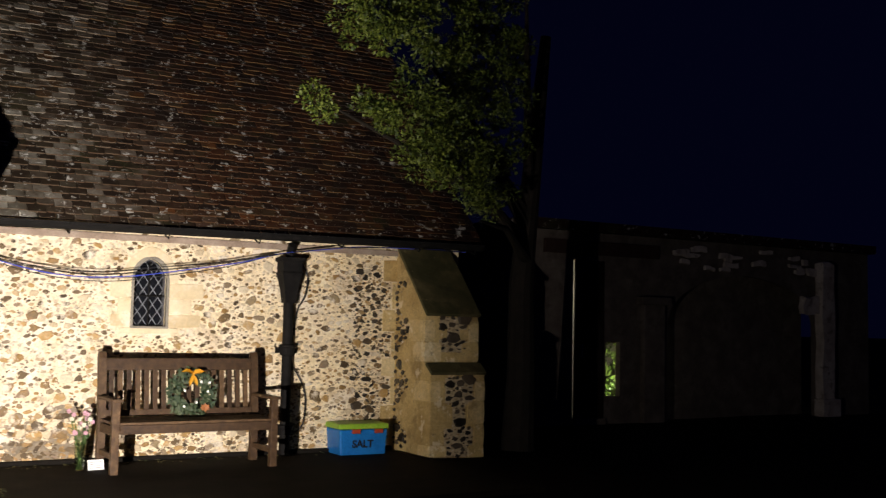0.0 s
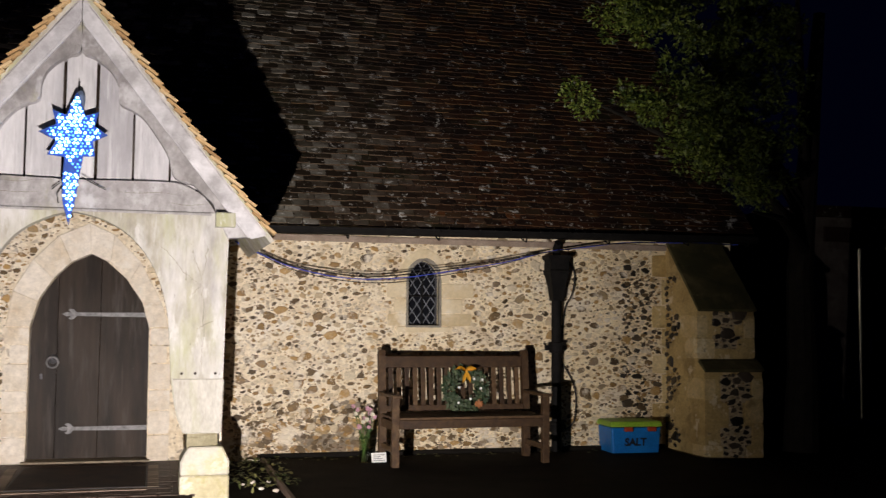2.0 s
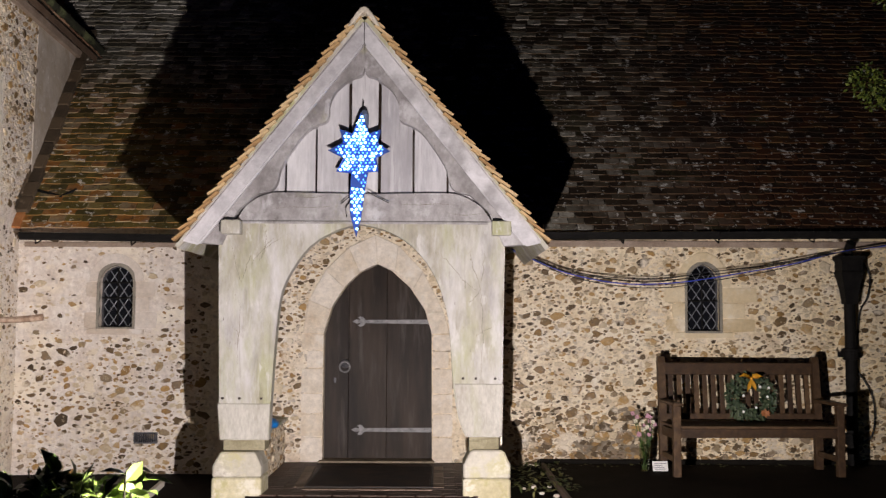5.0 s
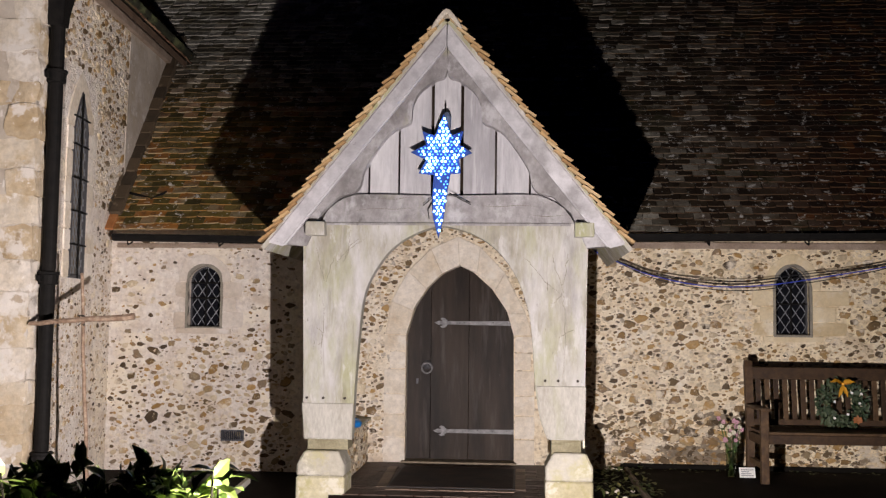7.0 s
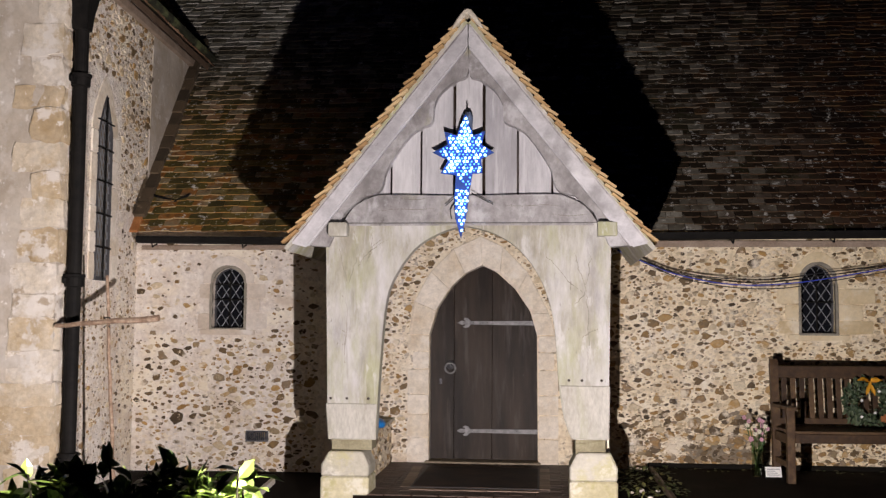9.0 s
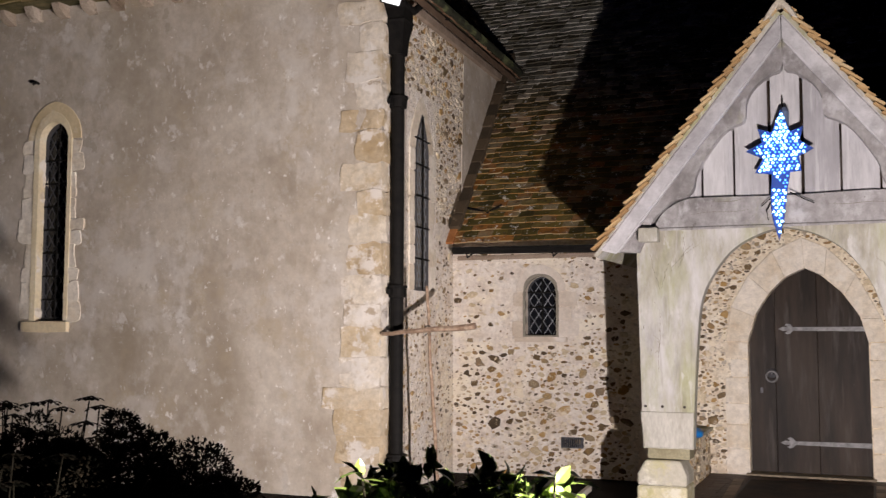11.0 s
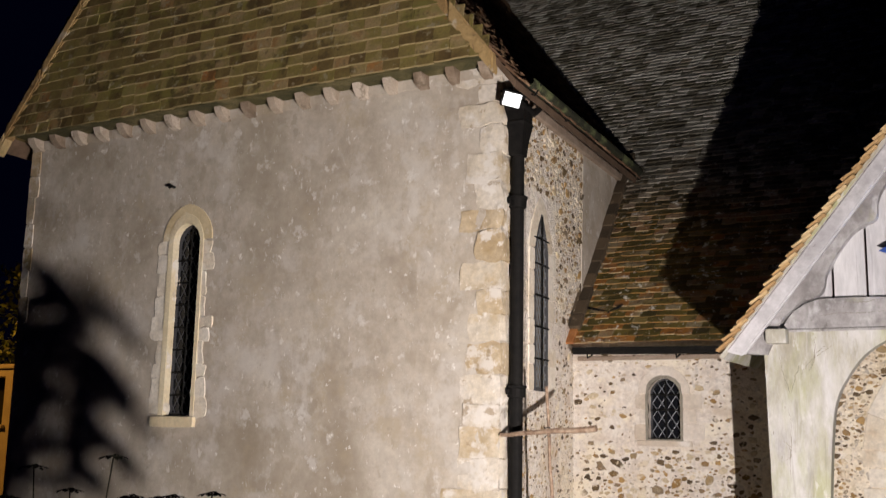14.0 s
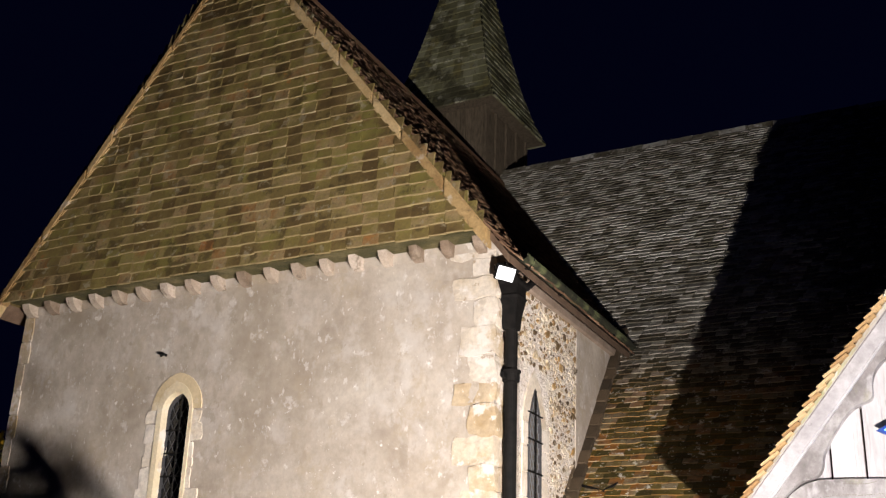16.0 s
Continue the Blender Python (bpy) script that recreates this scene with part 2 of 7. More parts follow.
OAK_RAFTER = textured("stained_rafter_oak", [(0.28, (0.20, 0.185, 0.18)), (0.5, (0.31, 0.295, 0.29)), (0.72, (0.44, 0.43, 0.425))], 2.0, bump=0.8, fine=14.0, grain=1.0, stretch=(1.6, 1.6, 1.2),
                      per_object=0.15, patches=[((0.13, 0.12, 0.115), 2.4, 0.50, 0.65, 0.14), ((0.54, 0.53, 0.54), 3.0, 0.54, 0.6, 0.10), ((0.28, 0.27, 0.15), 1.9, 0.57, 0.5, 0.10), ((0.11, 0.095, 0.085), 8.0, 0.63, 0.6, 0.05)])
OAK_BARGE = textured("silver_barge_oak", [(0.28, (0.36, 0.35, 0.36)), (0.5, (0.48, 0.47, 0.48)), (0.72, (0.57, 0.56, 0.57))], 2.4, bump=0.6, fine=14.0, grain=0.8, per_object=0.15,
                     patches=[((0.22, 0.21, 0.205), 2.0, 0.54, 0.65, 0.10), ((0.62, 0.61, 0.62), 3.4, 0.54, 0.5, 0.08), ((0.12, 0.11, 0.10), 9.0, 0.67, 0.7, 0.04)])
DOOR_WOOD = textured("dark_oak_door", [(0.3, (0.006, 0.0035, 0.0022)), (0.5, (0.013, 0.008, 0.005)), (0.7, (0.028, 0.018, 0.012))], 0.9, rough=(0.27, 0.48), spec=0.15, bump=0.35, fine=40.0,
                     stretch=(7, 7, 0.8), per_object=0.12, patches=[((0.060, 0.042, 0.029), 0.5, 0.44, 0.65, 0.2), ((0.085, 0.072, 0.062), 1.1, 0.53, 0.6, 0.12)], streaks=[((0.075, 0.056, 0.044), (1, 1, 0.12), 11.0, 0.60, 0.5, 0.08), ((0.13, 0.12, 0.115), (1, 1, 0.35), 24.0, 0.735, 0.6, 0.02)])
IRON = textured("worn_iron", [(0.3, (0.05, 0.05, 0.055)), (0.6, (0.13, 0.13, 0.14))], 20.0, rough=(0.35, 0.6), bump=0.2, metal=0.6)
BLACK_IRON = textured("black_painted_iron", [(0.3, (0.004, 0.004, 0.004)), (0.6, (0.011, 0.010, 0.009))], 15.0, rough=(0.6, 0.85), bump=0.15, spec=0.12)
LEAD = material("lead", (0.23, 0.24, 0.255), 0.5, 0.4)
GLASS = material("window_glass", (0.008, 0.009, 0.012), 0.2, 0.0, 0.4)
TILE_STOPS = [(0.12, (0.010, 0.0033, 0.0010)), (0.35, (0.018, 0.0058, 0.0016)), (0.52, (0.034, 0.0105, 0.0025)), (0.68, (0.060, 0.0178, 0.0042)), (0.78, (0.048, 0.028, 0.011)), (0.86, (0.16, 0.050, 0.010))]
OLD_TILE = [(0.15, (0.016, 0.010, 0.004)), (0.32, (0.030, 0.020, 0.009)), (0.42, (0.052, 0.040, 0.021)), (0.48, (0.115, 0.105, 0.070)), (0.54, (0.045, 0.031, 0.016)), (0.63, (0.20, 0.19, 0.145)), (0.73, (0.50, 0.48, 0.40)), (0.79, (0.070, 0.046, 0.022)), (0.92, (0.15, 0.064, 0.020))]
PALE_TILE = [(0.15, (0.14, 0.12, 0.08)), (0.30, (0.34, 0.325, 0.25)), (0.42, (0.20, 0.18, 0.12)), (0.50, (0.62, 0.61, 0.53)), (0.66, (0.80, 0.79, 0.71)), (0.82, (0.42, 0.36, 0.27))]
GREEN_TILE = [(0.12, (0.045, 0.038, 0.008)), (0.30, (0.090, 0.074, 0.014)), (0.46, (0.145, 0.110, 0.022)), (0.56, (0.20, 0.15, 0.045)), (0.64, (0.30, 0.25, 0.15)), (0.70, (0.30, 0.125, 0.022)), (0.86, (0.46, 0.20, 0.045))]
LICHEN = [((0.045, 0.032, 0.018), 11.0, 0.55, 0.6, 0.06), ((0.74, 0.73, 0.68), 8.0, 0.615, 0.9, 0.03), ((0.46, 0.43, 0.36), 21.0, 0.65, 0.8, 0.04), ((0.70, 0.68, 0.62), 17.0, 0.625, 0.9, 0.02), ((0.045, 0.048, 0.014), 1.7, 0.56, 0.6)]
# PALE_TILE lightens the upper left tiles to offset the lamp's falloff
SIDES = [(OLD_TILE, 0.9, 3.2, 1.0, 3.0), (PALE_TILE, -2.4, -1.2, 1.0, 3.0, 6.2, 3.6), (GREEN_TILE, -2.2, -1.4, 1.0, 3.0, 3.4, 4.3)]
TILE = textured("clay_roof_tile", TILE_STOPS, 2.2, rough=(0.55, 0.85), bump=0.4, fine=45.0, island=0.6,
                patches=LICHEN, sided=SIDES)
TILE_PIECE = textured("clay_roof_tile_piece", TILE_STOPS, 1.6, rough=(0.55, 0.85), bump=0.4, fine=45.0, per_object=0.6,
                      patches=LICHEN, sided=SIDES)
HUNG_STOPS = [(0.20, (0.070, 0.043, 0.016)), (0.34, (0.145, 0.096, 0.034)), (0.46, (0.23, 0.17, 0.060)), (0.56, (0.25, 0.20, 0.060)), (0.64, (0.36, 0.265, 0.13)), (0.72, (0.33, 0.18, 0.062)), (0.84, (0.58, 0.20, 0.048))]
TILE_MOSS = textured("mossy_hung_tile", HUNG_STOPS,
                     2.4, rough=(0.6, 0.9), bump=0.5, fine=40.0, island=0.36, patches=[((0.25, 0.23, 0.055), 2.0, 0.54, 0.6, 0.08), ((0.075, 0.052, 0.020), 3.4, 0.55, 0.7, 0.07), ((0.42, 0.17, 0.05), 3.6, 0.66, 0.7, 0.04), ((0.38, 0.34, 0.23), 7.0, 0.59, 0.6, 0.05), ((0.045, 0.036, 0.016), 15.0, 0.62, 0.6, 0.05)])
TILE_MOSS_PIECE = textured("mossy_hung_tile_piece", HUNG_STOPS,
                     2.4, rough=(0.6, 0.9), bump=0.5, fine=40.0, per_object=0.36, patches=[((0.25, 0.23, 0.055), 2.0, 0.54, 0.6, 0.08), ((0.075, 0.052, 0.020), 3.4, 0.55, 0.7, 0.07), ((0.42, 0.17, 0.05), 3.6, 0.66, 0.7, 0.04), ((0.38, 0.34, 0.23), 7.0, 0.59, 0.6, 0.05), ((0.045, 0.036, 0.016), 15.0, 0.62, 0.6, 0.05)])
TILE_RED = textured("red_brown_tile", [(0.2, (0.085, 0.045, 0.026)), (0.5, (0.17, 0.095, 0.052)), (0.75, (0.28, 0.17, 0.10)), (0.95, (0.34, 0.29, 0.22))], 2.0, rough=(0.6, 0.9), bump=0.4, fine=45.0, island=0.6,
                    patches=[((0.10, 0.10, 0.04), 2.2, 0.55, 0.6)])
TILE_GOLD = textured("porch_tile", [(0.2, (0.30, 0.17, 0.07)), (0.5, (0.48, 0.31, 0.14)), (0.8, (0.60, 0.45, 0.25))], 3.0, rough=(0.7, 0.9), bump=0.4, fine=45.0, island=0.5)
TILE_GOLD_PIECE = textured("porch_tile_piece", [(0.2, (0.30, 0.17, 0.07)), (0.5, (0.48, 0.31, 0.14)), (0.8, (0.60, 0.45, 0.25))], 3.0, rough=(0.7, 0.9), bump=0.4, fine=45.0, per_object=0.5)
# tails coloured paler than the faces: lichen plus the light caught from below
TILE_EDGE = textured("lit_lichened_tail", [(0.25, (0.011, 0.0046, 0.0013)), (0.45, (0.040, 0.0165, 0.0046)), (0.65, (0.078, 0.034, 0.009)), (0.85, (0.13, 0.075, 0.027))], 3.0, bump=0.3, fine=60.0, island=0.6, sided=[(OLD_TILE, 0.9, 3.1, 0.75, 4.0), (PALE_TILE, -2.4, -1.2, 1.0, 3.0, 6.2, 3.6), ([(0.2, (0.13, 0.085, 0.022)), (0.5, (0.34, 0.18, 0.05)), (0.8, (0.46, 0.36, 0.20))], -2.2, -1.4, 0.9, 3.0, 3.4, 4.3)])
TILE_EDGE_PALE = textured("lit_pale_tail", [(0.2, (0.12, 0.083, 0.034)), (0.45, (0.23, 0.17, 0.075)), (0.65, (0.34, 0.265, 0.13)), (0.85, (0.46, 0.39, 0.25))], 5.0, bump=0.3, fine=60.0, island=0.5, patches=[((0.10, 0.075, 0.032), 4.0, 0.56, 0.6, 0.08)])
SHINGLE = textured("spire_shingle", [(0.2, (0.20, 0.19, 0.10)), (0.5, (0.36, 0.36, 0.20)), (0.8, (0.54, 0.54, 0.36))], 2.5, rough=(0.5, 0.8), bump=0.3, island=0.5, patches=[((0.06, 0.055, 0.03), 1.6, 0.52, 0.7, 0.06), ((0.40, 0.36, 0.14), 2.6, 0.56, 0.6, 0.06), ((0.78, 0.78, 0.60), 4.5, 0.57, 0.75, 0.05), ((0.05, 0.045, 0.025), 9.0, 0.58, 0.7, 0.05)])
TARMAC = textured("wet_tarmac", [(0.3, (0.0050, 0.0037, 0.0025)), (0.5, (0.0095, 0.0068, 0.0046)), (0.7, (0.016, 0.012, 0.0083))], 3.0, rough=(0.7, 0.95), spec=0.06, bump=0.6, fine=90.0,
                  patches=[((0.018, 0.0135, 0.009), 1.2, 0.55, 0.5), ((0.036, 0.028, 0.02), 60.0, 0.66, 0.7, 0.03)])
BRICK = textured("dark_worn_brick", [(0.2, (0.040, 0.021, 0.014)), (0.5, (0.066, 0.034, 0.022)), (0.8, (0.095, 0.054, 0.036))], 5.0, bump=0.4, per_object=0.35, rough=(0.45, 0.75), patches=[((0.030, 0.018, 0.012), 2.2, 0.52, 0.6, 0.1)])
BENCH_WOOD = textured("bench_hardwood", [(0.3, (0.030, 0.014, 0.005)), (0.5, (0.066, 0.034, 0.013)), (0.7, (0.14, 0.082, 0.036))], 6.0, rough=(0.5, 0.75), bump=0.3, fine=40.0, stretch=(3, 3, 3), per_object=0.3)


# ---------- mesh helpers ----------
def mesh_of(name, verts, faces, mat, smooth=False):
    me = bpy.data.meshes.new(name)
    me.from_pydata([tuple(v) for v in verts], [], faces)
    me.materials.append(mat)
    if smooth:
        me.polygons.foreach_set("use_smooth", [True] * len(me.polygons))
    me.update()
    return me


def part(name, bm, mat, parent, label="", smooth=False):
    """Links a bmesh or a mesh as one object under a thing or a part."""
    if isinstance(bm, bmesh.types.BMesh):
        me = bpy.data.meshes.new(name)
        bmesh.ops.recalc_face_normals(bm, faces=bm.faces)
        bm.to_mesh(me)
        bm.free()
        me.materials.append(mat)
        if smooth:
            me.polygons.foreach_set("use_smooth", [True] * len(me.polygons))
    else:
        me = bm
    ob = new(name, me)
    ob.parent = parent
    if label:
        tagged(ob, label)
    return ob


def empty(name, m, label, category, group="", kind=""):
    ob = new(name)
    ob.matrix_world = m
    ob.empty_display_size = 0.2
    return tagged(ob, label, category, group, kind)


def box(bm, x0, x1, y0, y1, z0, z1, m=None, bevel=0.0, taper=(1, 1)):
    """An axis-aligned box in bm, bevelled; taper shrinks the top in x and y."""
    cx, cy = (x0 + x1) / 2, (y0 + y1) / 2
    v = []
    for z, sx, sy in ((z0, 1, 1), (z1, taper[0], taper[1])):
        for x, y in ((x0, y0), (x1, y0), (x1, y1), (x0, y1)):
            v.append(bm.verts.new((cx + (x - cx) * sx, cy + (y - cy) * sy, z)))
    f = [bm.faces.new([v[i] for i in q]) for q in ((3, 2, 1, 0), (4, 5, 6, 7), (0, 1, 5, 4), (1, 2, 6, 5), (2, 3, 7, 6), (3, 0, 4, 7))]
    if bevel:
        edges = list({e for q in f for e in q.edges})
        r = bmesh.ops.bevel(bm, geom=edges, offset=bevel, segments=2, affect="EDGES", profile=0.6)
        v = list({w for q in r["faces"] for w in q.verts} | {w for w in v if w.is_valid})
    if m is not None:
        bmesh.ops.transform(bm, matrix=m, verts=[w for w in v if w.is_valid])
    return bm


def boxed(x0, x1, y0, y1, z0, z1, m=None, bevel=0.0, taper=(1, 1)):
    return box(bmesh.new(), x0, x1, y0, y1, z0, z1, m, bevel, taper)


def prism(outer, holes, y0, y1, bm=None, bevel=0.0, rounds=1):
    """A plate standing in the xz plane, cut through by holes, from y0 (front) to y1 (back)."""
    bm = bm or bmesh.new()
    loops = [outer, *holes]
    flat = [Vector((x, 0, z)) for lp in loops for x, z in lp]
    tris = mathutils.geometry.tessellate_polygon([[Vector((x, z, 0)) for x, z in lp] for lp in loops])
    fr = [bm.verts.new((p.x, y0, p.z)) for p in flat]
    bk = [bm.verts.new((p.x, y1, p.z)) for p in flat]
    for a, b, c in tris:
        try:
            bm.faces.new((fr[a], fr[b], fr[c]))
            bm.faces.new((bk[c], bk[b], bk[a]))
        except ValueError:
            pass
    k = 0
    for lp in loops:
        n = len(lp)
        for i in range(n):
            a, b = k + i, k + (i + 1) % n
            bm.faces.new((fr[a], fr[b], bk[b], bk[a]))
        k += n
    bmesh.ops.recalc_face_normals(bm, faces=bm.faces)
    if bevel:
        sharp = [e for e in bm.edges if len(e.link_faces) == 2 and e.calc_face_angle(0) > 0.6]
        bmesh.ops.bevel(bm, geom=sharp, offset=bevel, segments=rounds, affect="EDGES", clamp_overlap=True)
    return bm


def tube(bm, pts, radius, sides=8, taper=1.0):
    """A round bar along a line of points."""
    pts = [Vector(p) for p in pts]
    rings = []
    n = len(pts)
    for i, p in enumerate(pts):
        d = (pts[min(i + 1, n - 1)] - pts[max(i - 1, 0)]).normalized()
        s = d.cross(Vector((0.31, 0.17, 0.93)))
        if s.length < 0.05:
            s = d.cross(Vector((1, 0, 0)))
        s.normalize()
        w = d.cross(s)
        r = (radius[i] if isinstance(radius, (list, tuple)) else radius * (1 + (taper - 1) * i / max(n - 1, 1)))
        rings.append([bm.verts.new(p + (s * math.cos(a) + w * math.sin(a)) * r) for a in [2 * math.pi * k / sides for k in range(sides)]])
    for a, b in zip(rings, rings[1:]):
        for k in range(sides):
            bm.faces.new((a[k], a[(k + 1) % sides], b[(k + 1) % sides], b[k]))
    bm.faces.new(list(reversed(rings[0])))
    bm.faces.new(rings[-1])
    return bm


def lathe(bm, profile, x=0, y=0, sides=20):
    """A turned body from (radius, height) pairs."""
    rings = [[bm.verts.new((x + r * math.cos(2 * math.pi * k / sides), y + r * math.sin(2 * math.pi * k / sides), z)) for k in range(sides)] for r, z in profile]
    for a, b in zip(rings, rings[1:]):
        for k in range(sides):
            bm.faces.new((a[k], a[(k + 1) % sides], b[(k + 1) % sides], b[k]))
    bm.faces.new(list(reversed(rings[0])))
    bm.faces.new(rings[-1])
    return bm


def arch(x0, x1, z0, zs, zt, n=10, pointed=0.35):
    """The outline of an arched opening: jambs from z0 to zs, head up to zt; pointed 0 is round."""
    c, h = (x0 + x1) / 2, (x1 - x0) / 2
    pts = [(x0, z0), (x0, zs)]
    for i in range(1, n):
        a = i / n
        s = math.sin(a * math.pi / 2)
        k = math.cos(a * math.pi / 2)
        pts.append((c - h * ((1 - pointed) * k + pointed * (1 - a)), zs + (zt - zs) * ((1 - pointed) * s + pointed * a)))
    pts.append((c, zt))
    pts += [(2 * c - x, z) for x, z in reversed(pts[:-1])]
    return pts


def inside(poly, x, z):
    hit = False
    for (x0, z0), (x1, z1) in zip(poly, poly[1:] + poly[:1]):
        if (z0 > z) != (z1 > z) and x < (x1 - x0) * (z - z0) / (z1 - z0) + x0:
            hit = not hit
    return hit


def grown(poly, d):
    cx, cz = sum(p[0] for p in poly) / len(poly), sum(p[1] for p in poly) / len(poly)
    return [(x + d * (1 if x > cx else -1), z + d * (1 if z > cz else -1)) for x, z in poly]


TILE_FACES = [(5, 4, 3, 2, 1, 0), (6, 7, 8, 9, 10, 11), (0, 1, 7, 6), (1, 2, 8, 7), (5, 0, 6, 11), (2, 3, 9, 8), (3, 4, 10, 9), (4, 5, 11, 10)]


def tile_outline(x0, x1, y0, y1, worn):
    """A plain tile's plan: its tail first, with corners worn away."""
    return [(x0 + worn, y0), (x1 - worn, y0), (x1, y0 + worn * 0.7), (x1, y1), (x0, y1), (x0, y0 + worn * 0.7)]


def tile_mesh(name, mat, wide, long, thick, edge=None, worn=0.012):
    v = [(x, y, 0) for x, y in tile_outline(-wide / 2, wide / 2, 0, long, worn)]
    v += [(x, y, thick) for x, y, _ in v]
    me = mesh_of(name, v, TILE_FACES, mat)
    if edge:
        me.materials.append(edge)
        for k in (2, 3, 4):
            me.polygons[k].material_index = 1
    return me


def tiles(parent, m, limits, length, wide, gauge, thick, mat, piece_mat, near=None, seed=3, rough=1.0, edge=None, worn=0.006, gap=0.003, skip=None):
    """Courses of plain tiles on the slope whose frame is m (x along the eave, y up the slope, z out).
    limits(v) gives the two ends of the course at v up the slope; near(u, v) tells which are built singly."""
    rnd = random.Random(seed)
    verts, faces = [], []
    singles = [tile_mesh("tile", piece_mat, wide - 2 * gap - min(0.004, gap) * k, gauge * 1.75, thick, edge, worn * (0.4 + 0.5 * k)) for k in range(4)]
    made = 0
    course = 0
    v = 0.0
    while v < length:
        ends = limits(v)
        if ends:
            a, b = ends
            u = a - (wide / 2 if course % 2 else 0) - rnd.uniform(0, 0.02)
            sag = rnd.uniform(-0.004, 0.004)
            while u < b:
                u0, u1 = max(u + gap, a), min(u + wide - gap, b)
                if u1 - u0 > 0.03 and not (skip and skip((u0 + u1) / 2, v)):
                    lift = thick * 1.9 + rnd.uniform(0, 0.006) * rough
                    dv = sag + rnd.uniform(-0.006, 0.006) * rough
                    skew = rnd.uniform(-0.006, 0.006) * rough
                    tilt = math.atan2(lift, gauge * 1.75)
                    if near and made < 300 and u1 - u0 > wide - 0.01 and near((u0 + u1) / 2, v):
                        ob = new("tile", rnd.choice(singles))
                        ob.parent = parent
                        ob.matrix_local = m @ Matrix.Translation(((u0 + u1) / 2, v + dv, lift)) @ Euler((-tilt, skew * 2, skew * 3)).to_matrix().to_4x4()
                        made += 1
                    else:
                        k = len(verts)
                        top = gauge * 1.75
                        plan = tile_outline(u0, u1, v + dv, v + top, worn * rnd.uniform(0.3, 2.0))
                        for h in (0, thick):
                            for x, y in plan:
                                f = (x - u0) / (u1 - u0)
                                g = (v + top - y) / top
                                verts.append(m @ Vector((x, y + skew * f * g, h + (lift + skew * (1 - 2 * f)) * g)))
                        faces += [tuple(i + k for i in q) for q in TILE_FACES]
                u += wide
        v += gauge
        course += 1
    me = mesh_of("tiling", verts, faces, mat)
    if edge:
        me.materials.append(edge)
        me.polygons.foreach_set("material_index", [1 if i % 8 in (2, 3, 4) else 0 for i in range(len(faces))])
    ob = part("tiling", me, None, parent)
    return tagged(ob, kind="stuff")


def frame_of(origin, xdir, ydir):
    x, y = Vector(xdir).normalized(), Vector(ydir).normalized()
    z = x.cross(y).normalized()
    y = z.cross(x)
    m = Matrix((x, y, z)).transposed().to_4x4()
    m.translation = Vector(origin)
    return m


def pebble(rnd, sides=7):
    """A knapped flint, its face towards -y."""
    v = []
    sq = rnd.uniform(0.44, 0.90)
    radii = [rnd.uniform(0.28, 0.61) for _ in range(sides)]
    lean = rnd.uniform(-0.12, 0.12)
    for depth, scale in ((0.35, 1.0), (-0.22, 0.98), (-0.42, 0.78)):
        for k in range(sides):
            a = 2 * math.pi * (k + 0.25 * math.sin(k * 5.1 + sq * 30)) / sides
            r = scale * radii[k]
            v.append((r * math.cos(a) + lean * depth, depth, r * math.sin(a) * sq))
    v.append((lean, -0.47, 0))
    f = []
    for q in range(2):
        for k in range(sides):
            a, b = q * sides + k, q * sides + (k + 1) % sides
            f.append((a, b, b + sides, a + sides))
    f += [(2 * sides + k, 2 * sides + (k + 1) % sides, 3 * sides) for k in range(sides)]
    return v, f


PEBBLES = [pebble(random.Random(100 + k), 6 + k % 4) for k in range(24)]
PEBBLE_MESHES = [mesh_of("flint", v, f, FLINT_PIECE) for v, f in PEBBLES]


